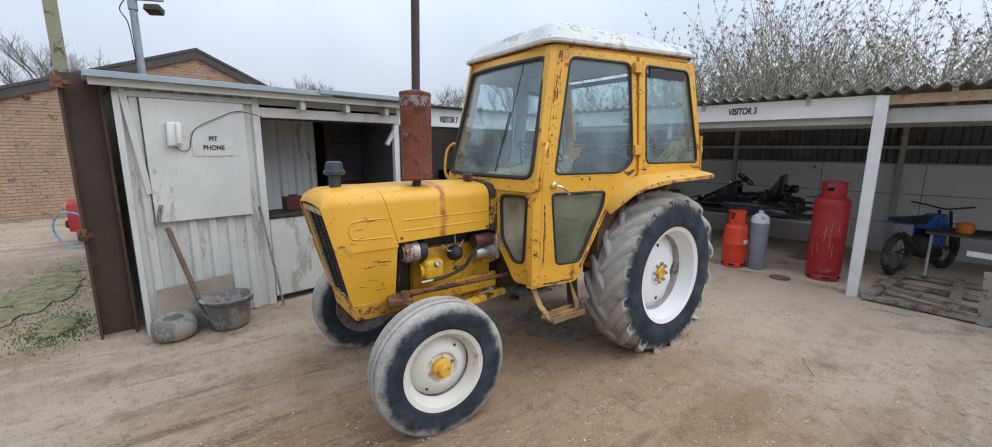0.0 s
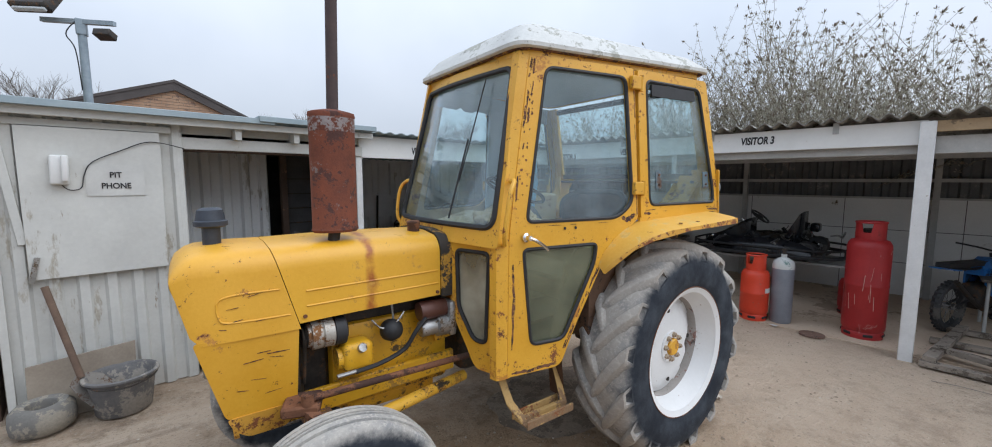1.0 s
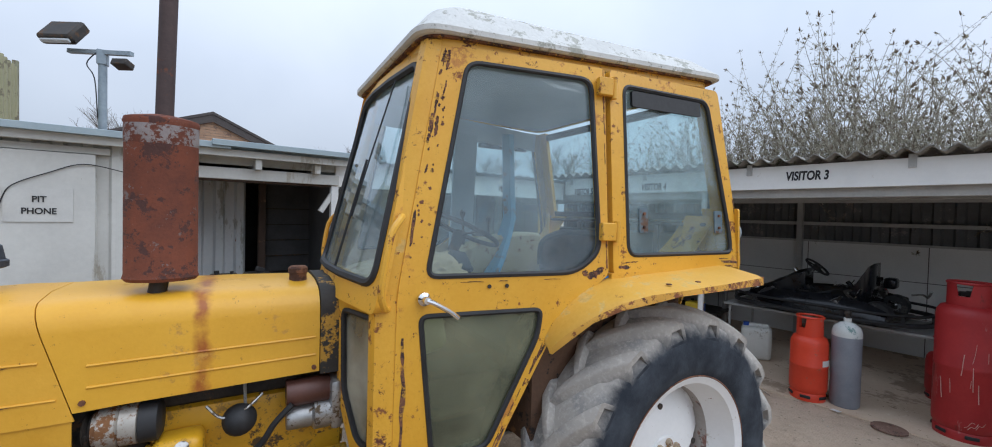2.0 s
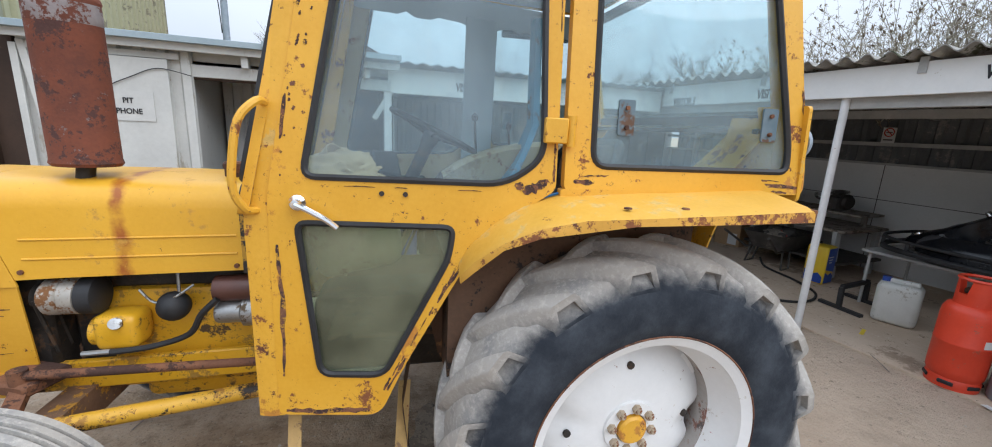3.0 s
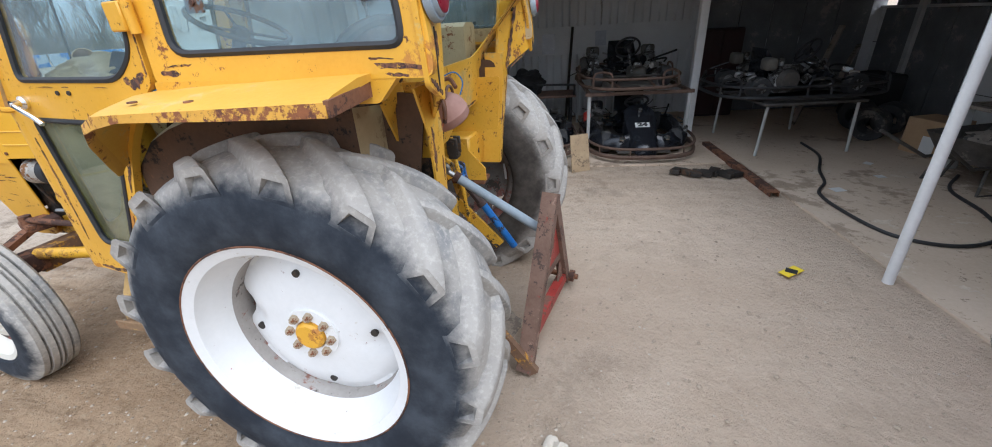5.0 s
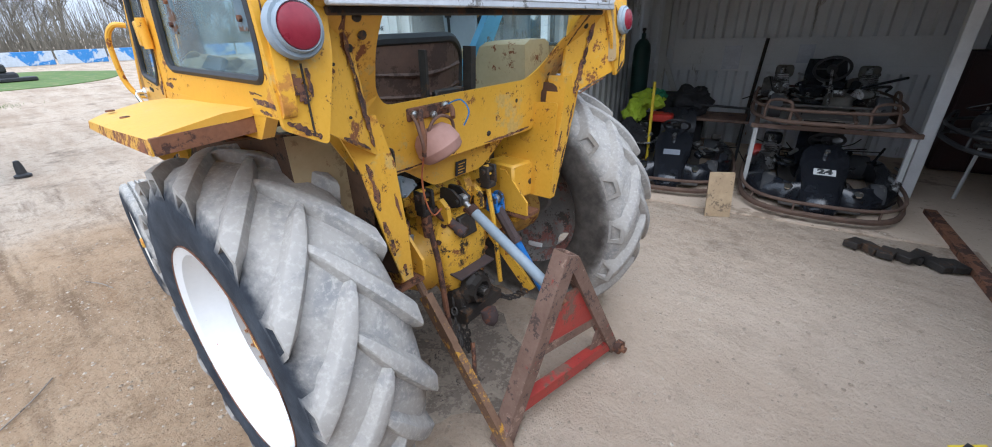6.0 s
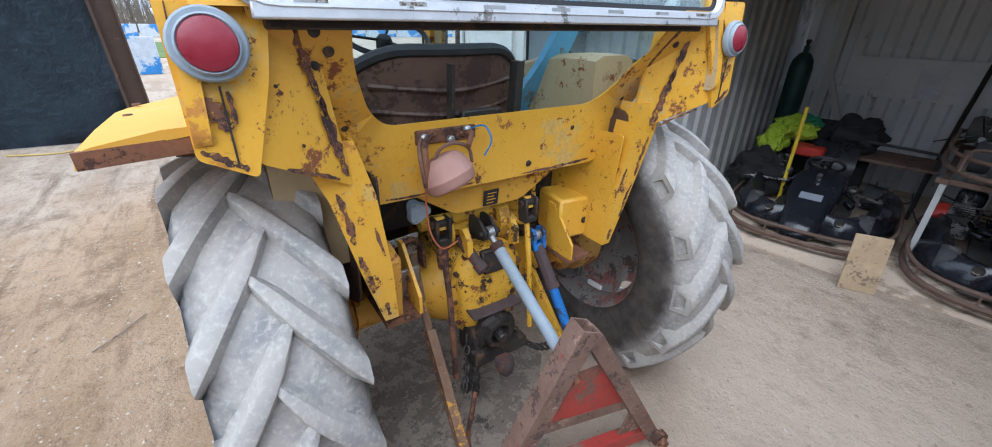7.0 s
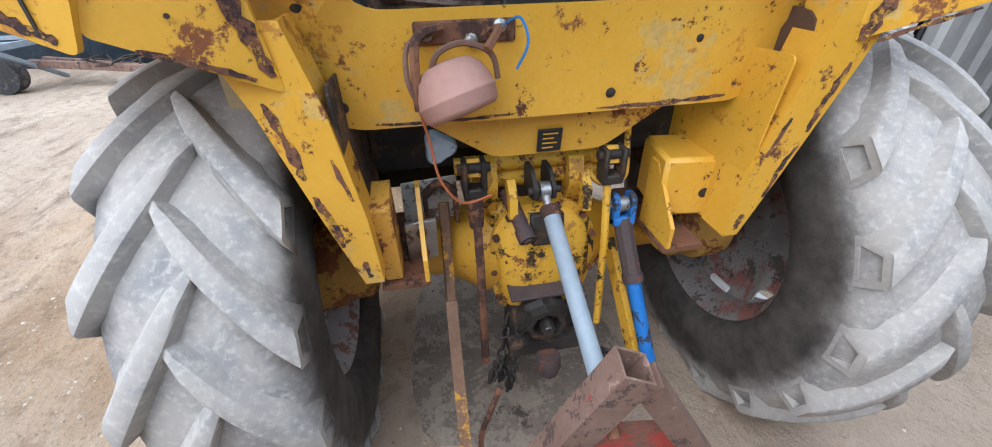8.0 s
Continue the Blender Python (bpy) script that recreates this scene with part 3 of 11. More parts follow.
# ---- ground ----
SHED = pose(2.45, 2.95, 0, 0, 0, 8)     # the sheds' own axes: origin at the inner corner of the two open fronts


def in_shed(x, y, z=0.0, rz=0.0):
    return SHED @ pose(x, y, z, 0, 0, rz)


def build_ground():
    bm = nb()
    def hgt(x, y):
        h = 0.012 * noise.noise(Vector((x * 0.9, y * 0.9, 0))) + 0.006 * noise.noise(Vector((x * 3.1, y * 3.1, 5)))
        return h - 0.004 - 0.03 * (1 if x < -30 else 0)
    def grid(xs, ys, skip=None):
        vs = [[bm.verts.new((x, y, hgt(x, y))) for y in ys] for x in xs]
        for i in range(len(xs) - 1):
            for j in range(len(ys) - 1):
                bm.faces.new((vs[i][j], vs[i + 1][j], vs[i + 1][j + 1], vs[i][j + 1]))
    def steps():
        near = [-8 + 0.12 * i for i in range(134)]
        far = [8.5, 10, 13, 18, 26, 40, 70, 130, 300, 900, 2500]
        return [-f for f in reversed(far)] + near + far
    grid(steps(), steps())
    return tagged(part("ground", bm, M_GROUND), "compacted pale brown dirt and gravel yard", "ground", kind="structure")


build_ground()


def sheet_profile(length, pitch, depth, kind):
    """Points along a ribbed sheet: (position, height)."""
    out = []
    n = int(length / pitch)
    if kind == "wave":
        k = 8
        for i in range(n * k + 1):
            out.append((i * pitch / k, depth * 0.5 * (1 + math.sin(2 * math.pi * i / k))))
    else:
        for i in range(n):
            s = i * pitch
            out += [(s, 0), (s + pitch * 0.42, 0), (s + pitch * 0.54, depth), (s + pitch * 0.88, depth)]
        out.append((n * pitch, 0))
    return out


def ribbed(bm, length, height, pitch, depth, kind, place, thick=0.004):
    """A ribbed sheet; place(along, across, out)."""
    pr = sheet_profile(length, pitch, depth, kind)
    rings = [[Vector(place(a, v, d + t)) for a, d in pr] for v, t in ((0, 0), (height, 0), (height, thick), (0, thick))]
    loft(bm, rings, closed=False, caps=False, loop=True)


def slab():
    bm = nb()
    prism(bm, [(0.12, -9), (3.1, -9), (3.1, 3.1), (-3.3, 3.1), (-3.3, 0.25), (0.12, 0.25)], -0.1, 0.012, "z")
    ob = tagged(part("floor_slab", bm, M_SLAB), "worn dusty concrete floor slab of the open sheds", "floor", kind="structure")
    ob.matrix_world = SHED


slab()

# ---- open kart sheds ----
EAST_X, NORTH_Y, SOUTH_Y, WEST_X = 3.0, 3.0, -9.2, -5.1


def shed_walls():
    # east wall: painted boards below, dark ribbed sheet above
    bm = nb()
    box(bm, (EAST_X + 0.06, (SOUTH_Y + NORTH_Y) / 2, 0.73), (0.10, NORTH_Y - SOUTH_Y, 1.46))
    w = tagged(part("wall_east", bm, M_SWALL), "white painted board wall at the back of the shed", "wall", kind="structure")
    w.matrix_world = SHED
    bm = nb()
    L = NORTH_Y - SOUTH_Y
    ribbed(bm, L, 0.98, 0.2, 0.035, "box", lambda a, v, d: (EAST_X + 0.07 - d, SOUTH_Y + a, 1.40 + v))
    c = part("upper_cladding", bm, M_DARKCLAD, w, "dark weathered ribbed sheet")
    c.matrix_world = SHED
    bm = nb()
    for z in (1.72, 2.18):
        box(bm, (EAST_X - 0.03, (SOUTH_Y + NORTH_Y) / 2, z), (0.06, L, 0.05))
    box(bm, (EAST_X - 0.012, (SOUTH_Y + NORTH_Y) / 2, 1.46), (0.04, L, 0.03))
    part("rail", bm, M_GREYW, w).matrix_world = SHED
    bm = nb()
    for y in (-7.2, -4.6, -2.2, 0.2, 2.2):
        box(bm, (EAST_X - 0.04, y, 1.2), (0.08, 0.07, 2.4))
    part("stud", bm, M_GREYW, w).matrix_world = SHED
    # board joints
    bm = nb()
    for z in (0.5, 0.98):
        box(bm, (EAST_X + 0.008, (SOUTH_Y + NORTH_Y) / 2, z), (0.004, L, 0.008))
    for i in range(9):
        box(bm, (EAST_X + 0.008, SOUTH_Y + 1.3 * i + 0.4, 0.73), (0.004, 0.008, 1.44))
    part("joint", bm, M_DARKIN, w).matrix_world = SHED
    # north wall: white ribbed cladding with rails
    bm = nb()
    ribbed(bm, EAST_X - WEST_X + 0.1, 2.5, 0.25, 0.03, "box", lambda a, v, d: (WEST_X + a, NORTH_Y + 0.05 - d, v))
    n = tagged(part("wall_north", bm, M_WCLAD), "white ribbed steel cladding wall at the back of the kart bays", "wall", kind="structure")
    n.matrix_world = SHED
    bm = nb()
    box(bm, ((EAST_X + WEST_X) / 2, NORTH_Y - 0.01, 1.06), (EAST_X - WEST_X, 0.05, 0.09))
    box(bm, ((EAST_X + WEST_X) / 2, NORTH_Y - 0.01, 2.1), (EAST_X - WEST_X, 0.05, 0.07))
    box(bm, (-1.15, NORTH_Y - 0.005, 1.27), (3.0, 0.03, 0.33))
    part("rail", bm, M_WCLAD, n).matrix_world = SHED
    bm = nb()
    box(bm, (EAST_X - 0.13, NORTH_Y + 0.03, 1.2), (0.36, 0.07, 2.4))
    part("corner_sheet", bm, M_WCLAD, n).matrix_world = SHED
    bm = nb()
    box(bm, (-2.85, NORTH_Y - 0.07, 1.2), (0.09, 0.10, 2.4))
    box(bm, (-2.72, NORTH_Y - 0.09, 0.95), (0.07, 0.03, 0.62), (0, -24, 0))
    part("stud", bm, M_WWALL, n).matrix_world = SHED
    bm = nb()
    ribbed(bm, NORTH_Y - 0.12, 2.08, 0.25, 0.03, "box", lambda a, v, d: (-3.34 + d, 0.08 + a, v))
    part("bay_partition", bm, M_GREYW, n, "white ribbed partition sheet").matrix_world = SHED
    # dark boards added to put shade into the back corner
    bm = nb()
    for i in range(5):
        box(bm, (0.72 + 0.47 * i, NORTH_Y - 0.035, 1.10), (0.46, 0.02, 2.16), bev=0.002)
    for i in range(4):
        box(bm, (EAST_X - 0.012, NORTH_Y - 0.32 - 0.40 * i, 0.73), (0.02, 0.39, 1.42), bev=0.002)
    part("lining_board", bm, M_DARKCLAD, n, "dark boards that carry the corner's shade").matrix_world = SHED
    # closing walls
    bm = nb()
    box(bm, (EAST_X / 2, SOUTH_Y - 0.05, 1.2), (EAST_X, 0.1, 2.4))
    s = tagged(part("wall_south", bm, M_SWALL), "white painted board end wall of the shed", "wall", kind="structure")
    s.matrix_world = SHED


M_DARKCLAD = mat("dark_ribbed_sheet", (0.10, 0.105, 0.11), (0.17, 0.175, 0.18), 0.7, 0, 3, 0.15, 50, [((0.26, 0.25, 0.23), 0.34, 3, 0.9)])
M_GREYW = mat("grey_white_timber", (0.36, 0.36, 0.35), (0.5, 0.5, 0.48), 0.8, 0, 5, 0.2, 60)
shed_walls()


def shed_roof():
    bm = nb()
    # east roof, waves running back from the front edge
    def east(a, v, d):
        return (-0.16 + v * 1.0, SOUTH_Y + a, 2.30 - 0.055 * v + d)
    ribbed(bm, NORTH_Y - SOUTH_Y + 0.2, EAST_X + 0.35, 0.146, 0.05, "wave", east, 0.008)
    r = tagged(part("roof_east", bm, M_FIBRE), "grey corrugated fibre cement shed roof with mossy edge", "roof", kind="structure")
    r.matrix_world = SHED
    bm = nb()
    def north(a, v, d):
        return (-3.55 + a, -0.16 + v, 2.245 - 0.045 * v + d)
    ribbed(bm, 3.55, NORTH_Y + 0.35, 0.146, 0.02, "wave", north, 0.008)
    r = tagged(part("roof_north", bm, M_ROOFBLUE), "flat grey felt sheet roof of the kart bays", "roof", kind="structure")
    r.matrix_world = SHED
    bm = nb()
    for y in [SOUTH_Y + 0.6 + 1.2 * i for i in range(10)]:
        box(bm, (EAST_X / 2, y, 2.20 - 0.03), (EAST_X + 0.1, 0.05, 0.11), (0, 3.1, 0))
    for x in (0.9, 1.8):
        box(bm, (x, (SOUTH_Y + NORTH_Y) / 2, 2.12 - 0.05 * x), (0.06, NORTH_Y - SOUTH_Y, 0.09))
    part("rafter", bm, M_GREYW, r).matrix_world = SHED
    bm = nb()
    for x in [-3.3 + 0.8 * i for i in range(5)]:
        box(bm, (x, NORTH_Y / 2, 2.13), (0.05, NORTH_Y, 0.1), (2.6, 0, 0))
    part("rafter", bm, M_GREYW, r).matrix_world = SHED


shed_roof()


def fascia():
    bm = nb()
    box(bm, (-0.02, -2.27, 2.165), (0.035, 4.4, 0.225), bev=0.003)
    e = tagged(part("fascia_east", bm, M_FASCIA), "white painted fascia board with black bay numbers", "fascia", kind="structure")
    e.matrix_world = SHED
    bm = nb()
    box(bm, (-0.03, -6.3, 2.215), (0.04, 3.62, 0.10), bev=0.003)
    f = tagged(part("fascia_timber", bm, M_WOOD), "bare orange-brown timber fascia board", "fascia", kind="structure")
    f.matrix_world = SHED
    bm = nb()
    box(bm, (0.06, (SOUTH_Y + 0) / 2, 2.05), (0.05, 9.0, 0.16), bev=0.003)
    f = tagged(part("front_beam", bm, M_GREYW), "grey-white painted timber beam behind the fascia", "beam", kind="structure")
    f.matrix_world = SHED
    bm = nb()
    box(bm, (-1.72, -0.02, 2.10), (3.36, 0.035, 0.245), bev=0.003)
    n = tagged(part("fascia_north", bm, M_FASCIA), "white painted fascia board with black bay numbers", "fascia", kind="structure")
    n.matrix_world = SHED


fascia()
M_INK = mat("black_lettering", (0.012, 0.012, 0.014), (0.02, 0.02, 0.022), 0.6, 0, 10, 0, 60)


def lettering(text, m, size, width, name="lettering", material=None, shear=0.0, bold=0.004):
    """Flat raised letters of Blender's own font, made into a mesh."""
    cu = bpy.data.curves.new(name, "FONT")
    cu.body, cu.size, cu.extrude, cu.align_x, cu.align_y, cu.shear, cu.offset = text, size, 0.0015, "CENTER", "CENTER", shear, bold
    tmp = new(name, cu)
    bpy.context.view_layer.update()
    me = bpy.data.meshes.new_from_object(tmp.evaluated_get(bpy.context.evaluated_depsgraph_get()))
    bpy.data.objects.remove(tmp)
    xs = [v.co.x for v in me.vertices]
    k = width / (max(xs) - min(xs))
    for v in me.vertices:
        v.co.x *= k
    me.materials.clear()
    me.materials.append(material or M_INK)
    ob = new(name, me)
    ob.matrix_world = m
    return ob


for text, y, z in (("VISITOR 3", -3.09, 2.17), ("VISITOR 4", -1.52, 2.12), ("VISITOR 5", -0.42, 2.09)):
    tagged(lettering(text, SHED @ Matrix.Translation((-0.0395, y, z)) @ pose(0, 0, 0, 90, 0, -90), 0.115, 0.335, shear=0.12), "bold black bay number lettering on the white fascia", "lettering", "bay numbers")
for text, x in (("VISITOR 7", -2.55), ("VISITOR 6", -1.13)):
    tagged(lettering(text, SHED @ Matrix.Translation((x, -0.0395, 2.075)) @ pose(0, 0, 0, 90, 0, 0), 0.115, 0.335, shear=0.12), "bold black bay number lettering on the white fascia", "lettering", "bay numbers")


def post(x, y, w, top, round_=False):
    bm = nb()
    if round_:
        cyl(bm, (0, 0, -0.03), (0, 0, top), w / 2, seg=20)
    else:
        box(bm, (0, 0, top / 2 - 0.02), (w, w, top), bev=0.006)
    ob = tagged(part("post", bm, M_POST), "white painted shed post with a dirty foot", "post", "shed posts", "structure")
    ob.matrix_world = in_shed(x, y)


post(-0.06, -4.47, 0.11, 2.28)
post(0.02, -2.12, 0.06, 2.06, True)
post(-0.10, 1.45, 0.10, 2.2)
post(-0.06, -7.0, 0.11, 2.2)
post(-3.40, 0.0, 0.07, 2.1)

# ---- pit hut and kiosk ----


def hut():
    x0, x1 = -6.10, -5.03
    bm = nb()
    ribbed(bm, 1.1, 2.2, 0.157, 0.03, "box", lambda a, v, d: (x0 + a, -0.04 - d, v))
    w = tagged(part("hut_wall", bm, M_WWALL), "dirty white ribbed steel front wall of the pit hut", "wall", kind="structure")
    w.matrix_world = SHED
    bm = nb()
    box(bm, (x0 + 0.02, 1.2, 1.1), (0.06, 2.4, 2.2))
    box(bm, (x1 - 0.02, 1.0, 1.1), (0.05, 2.0, 2.2))
    part("side_wall", bm, M_WWALL, w).matrix_world = SHED
    bm = nb()
    box(bm, (x0 + 0.0, -0.085, 1.06), (0.045, 0.03, 2.16), bev=0.003)
    box(bm, (x0 + 0.09, -0.08, 1.72), (0.05, 0.03, 0.9), (0, -6, 0), bev=0.003)
    box(bm, (x1 + 0.0, -0.05, 1.06), (0.04, 0.05, 2.12), bev=0.003)
    part("corner_trim", bm, M_WWALL, w).matrix_world = SHED
    bm = nb()
    box(bm, (-5.555, -0.10, 1.56), (0.79, 0.025, 1.09), bev=0.003)
    s = tagged(part("hut_shutter", bm, M_WWALL), "closed white painted board shutter on the pit hut", "shutter", kind="structure")
    s.matrix_world = SHED
    bm = nb()
    box(bm, (-5.555, -0.07, 2.135), (0.95, 0.05, 0.05), bev=0.003)
    part("shutter_rail", bm, M_WWALL, s).matrix_world = SHED
    # kiosk to its side: low white front, open above, black counter
    bm = nb()
    box(bm, (-4.22, -0.02, 0.50), (1.55, 0.04, 0.86), bev=0.003)
    k = tagged(part("kiosk_front", bm, M_WWALL), "white painted low front panel of the kiosk", "wall", kind="structure")
    k.matrix_world = SHED
    bm = nb()
    box(bm, (-4.22, 0.17, 0.955), (1.6, 0.46, 0.035), bev=0.006)
    part("counter", bm, M_IRON, k, "black cluttered counter top").matrix_world = SHED
    bm = nb()
    box(bm, (-4.2, -0.03, 2.04), (1.66, 0.05, 0.10), bev=0.003)
    box(bm, (-4.2, 0.02, 2.16), (1.66, 0.06, 0.08), bev=0.003)
    for x in (-4.6, -4.1, -3.6):
        box(bm, (x, 0.5, 2.13), (0.05, 1.3, 0.09))
    part("beam", bm, M_WWALL, k).matrix_world = SHED
    bm = nb()
    box(bm, (-3.42, 0.0, 1.9), (0.05, 0.04, 0.42), (0, 32, 0), bev=0.003)
    part("brace", bm, M_WWALL, k).matrix_world = SHED
    bm = nb()
    ribbed(bm, 1.10, 2.1, 0.19, 0.04, "box", lambda a, v, d: (-5.0 + a, 1.0 - d, v))
    part("partition", bm, M_WCLAD, k, "white ribbed sheet partition").matrix_world = SHED
    # dark sheets added to carry the shade inside the kiosk
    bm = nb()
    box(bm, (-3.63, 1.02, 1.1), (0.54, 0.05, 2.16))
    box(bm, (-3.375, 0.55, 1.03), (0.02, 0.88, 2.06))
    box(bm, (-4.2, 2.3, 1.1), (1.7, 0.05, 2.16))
    part("back_panel", bm, M_DARKIN, k, "dark grey panel standing in for the kiosk's shade").matrix_world = SHED
    bm = nb()
    for z in (0.86, 1.02, 1.20, 1.38, 1.56, 1.74):
        box(bm, (-3.62, 0.985, z), (0.54, 0.02, 0.012))
    part("panel_batten", bm, M_IRON, k).matrix_world = SHED
    bm = nb()
    box(bm, (-4.2, 0.0, 1.985), (1.62, 0.03, 0.03), bev=0.003)
    box(bm, (-3.90, 0.93, 1.5), (0.07, 0.07, 1.2), bev=0.003)
    part("lintel", bm, M_BROWN, k, "dark stained lintel").matrix_world = SHED
    bm = nb()
    box(bm, (-4.2, 1.15, 2.075), (1.66, 2.3, 0.012))
    part("soffit", bm, M_OLDWOOD, k, "old timber underside of the roof").matrix_world = SHED
    # roof sheets of hut and kiosk
    bm = nb()
    prism(bm, [(-0.24, 2.235), (2.6, 2.15), (2.6, 2.185), (-0.22, 2.285), (-0.24, 2.28)], -6.28, -4.32, "x")
    r = tagged(part("hut_roof", bm, M_ROOFBLUE), "blue-grey sheet roof of the pit hut", "roof", kind="structure")
    r.matrix_world = SHED
    bm = nb()
    prism(bm, [(-0.26, 2.255), (2.6, 2.17), (2.6, 2.205), (-0.24, 2.305), (-0.26, 2.30)], -4.45, -3.30, "x")
    r = tagged(part("kiosk_roof", bm, M_ROOFBLUE), "blue-grey sheet roof of the kiosk", "roof", kind="structure")
    r.matrix_world = SHED
    bm = nb()
    box(bm, (-4.78, -0.17, 2.205), (2.95, 0.03, 0.06), bev=0.003)
    part("edge_board", bm, M_WWALL, r).matrix_world = SHED


hut()

# ---- the yellow tractor: forward is -x, its left side -y, rear axle above the origin ----
tractor = root("tractor", pose(0, 0, 0), "old yellow tractor with glazed cab, rusty paint and white wheels", "tractor")


def rear_tyre(bm, R, W, rim):
    """Carcass with bulging sidewalls and a rounded crown; long moulded lugs with hollow shoulder ends."""
    hw = W / 2
    half = [(rim, -hw * 0.80), (rim + 0.02, -hw * 0.92), (rim + 0.08, -hw * 0.99), (R - 0.17, -hw * 1.0), (R - 0.11, -hw * 0.96), (R - 0.068, -hw * 0.85), (R - 0.044, -hw * 0.6), (R - 0.034, -hw * 0.3), (R - 0.031, 0)]
    lathe(bm, half + [(r, -h) for r, h in reversed(half[:-1])] + [(rim - 0.012, hw * 0.6), (rim - 0.012, -hw * 0.6)], (0, 0, 0), (0, 1, 0), 80, loop=True)


def tyre_lug(R, W, side):
    """One moulded lug, from a tapered nose at the crown out to its hollow shoulder end."""
    bm = nb()
    hw = W / 2
    rows = []
    for s in range(11):
        t = s / 10
        y = side * (-0.034 + (hw * 0.985 + 0.034) * t)
        k = abs(y) / hw
        ang = -0.47 * t ** 0.92
        crown = R - 0.036 * k ** 2.4
        base = R - 0.040 - 0.030 * k ** 2 - 0.055 * max(0, k - 0.8) / 0.185
        hf = (0.020 + 0.020 * min(1, t / 0.25) + 0.008 * t) / R
        top = crown - (0.010 if s == 0 else 0)
        rows.append([Vector((rr * math.cos(ang + da), y * (1 if rr >= top - 0.001 else 0.985), rr * math.sin(ang + da))) for da, rr in ((-hf * 1.55, base), (-hf * 1.02, top - 0.010), (-hf * 0.86, top - 0.0025), (-hf * 0.62, top), (hf * 0.62, top), (hf * 0.86, top - 0.0025), (hf * 1.02, top - 0.010), (hf * 1.75, base))])
    vs = loft(bm, rows, closed=False, caps=False)
    bm.faces.new(vs[0])
    e = vs[-1]
    q = [e[0], e[1], e[6], e[7]]
    bm.faces.new(e[1:7])
    mid = sum((v.co for v in q), Vector()) / 4
    rim_in = [bm.verts.new(v.co.lerp(mid, 0.34)) for v in q]
    deep = [bm.verts.new(v.co.lerp(mid, 0.45) - Vector((0, side * 0.022, 0))) for v in q]
    for j in range(4):
        w = (j + 1) % 4
        bm.faces.new((q[j], q[w], rim_in[w], rim_in[j]))
        bm.faces.new((rim_in[j], rim_in[w], deep[w], deep[j]))
    bm.faces.new(deep)
    return bm


def rear_wheel(y, side, spin):
    """side -1: the outer face looks to -y."""
    R, W, rim = (0.70 if side < 0 else 0.735), 0.38, 0.39
    bm = nb()
    rear_tyre(bm, R, W, rim)
    w = part("rear_wheel", bm, M_TYREL if side < 0 else M_TYRER, tractor, "large rear tyre with worn dusty chevron lugs", smooth=42)
    for sd in (-1, 1):
        lug = part("tread_lug", tyre_lug(R, W, sd), M_TYREL if side < 0 else M_TYRER, w, smooth=32)
        for i in range(16):
            if i:
                lug = new("tread_lug", lug.data)
                lug.parent = w
            lug.matrix_basis = Matrix.Rotation(-2 * math.pi * (i + (0.5 if sd > 0 else 0)) / 16, 4, "Y")
    o = side
    bm = nb()
    hw = W / 2
    prof = [(rim + 0.024, o * hw * 0.94), (rim + 0.024, o * hw * 0.86), (rim - 0.004, o * hw * 0.80), (rim - 0.012, o * hw * 0.5), (rim - 0.045, o * hw * 0.25), (rim - 0.045, -o * hw * 0.3), (rim - 0.01, -o * hw * 0.6), (rim + 0.02, -o * hw * 0.74), (rim + 0.012, -o * hw * 0.76), (rim - 0.03, -o * hw * 0.60), (rim - 0.058, -o * hw * 0.3), (rim - 0.058, o * hw * 0.26), (rim - 0.024, o * hw * 0.56), (rim - 0.012, o * hw * 0.86)]
    lathe(bm, prof, (0, 0, 0), (0, 1, 0), 64, loop=True)
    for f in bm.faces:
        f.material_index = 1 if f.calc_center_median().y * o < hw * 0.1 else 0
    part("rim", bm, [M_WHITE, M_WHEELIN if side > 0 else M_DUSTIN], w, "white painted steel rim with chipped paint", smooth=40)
    bm = nb()
    tube(bm, [((rim + 0.025) * math.cos(a), o * hw * 0.935, (rim + 0.025) * math.sin(a)) for a in (2 * math.pi * i / 72 for i in range(72))], 0.0035, 5, closed=True)
    part("rim_edge", bm, M_RUST, w, "rust line round the rim edge")
    # dished centre disc, cut to four lobes where it bolts to the rim
    bm = nb()
    def lobe(a):
        return 1.0 if abs(math.sin(2 * a)) > 0.45 else 1.0 - (0.15 if abs(math.cos(a)) > 0.7 else 0.03) * (1 - (abs(math.sin(2 * a)) / 0.45) ** 2)
    rings = []
    for r, h in ((0.001, o * 0.0), (0.075, o * 0.0), (0.09, o * 0.0), (0.105, o * 0.014), (0.17, o * 0.014), (0.25, o * -0.010), (0.30, o * -0.038), (0.338, o * -0.056)):
        h += o * 0.044
        rings.append([Vector((r * (lobe(2 * math.pi * i / 64) if r > 0.2 else 1) * math.cos(2 * math.pi * i / 64), h, r * (lobe(2 * math.pi * i / 64) if r > 0.2 else 1) * math.sin(2 * math.pi * i / 64))) for i in range(64)])
    loft(bm, rings + [[p - Vector((0, o * 0.008, 0)) for p in r] for r in reversed(rings)], caps=False)
    bm.normal_update()
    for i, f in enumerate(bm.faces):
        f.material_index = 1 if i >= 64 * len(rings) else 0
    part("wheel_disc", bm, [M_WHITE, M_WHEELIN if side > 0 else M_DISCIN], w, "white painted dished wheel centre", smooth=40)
    for k in range(4):
        a = math.pi / 4 + k * math.pi / 2
        bm = nb()
        box(bm, (0.334 * math.cos(a), o * -0.012, 0.334 * math.sin(a)), (0.06, 0.02, 0.11), (0, -math.degrees(a), 0), bev=0.004)
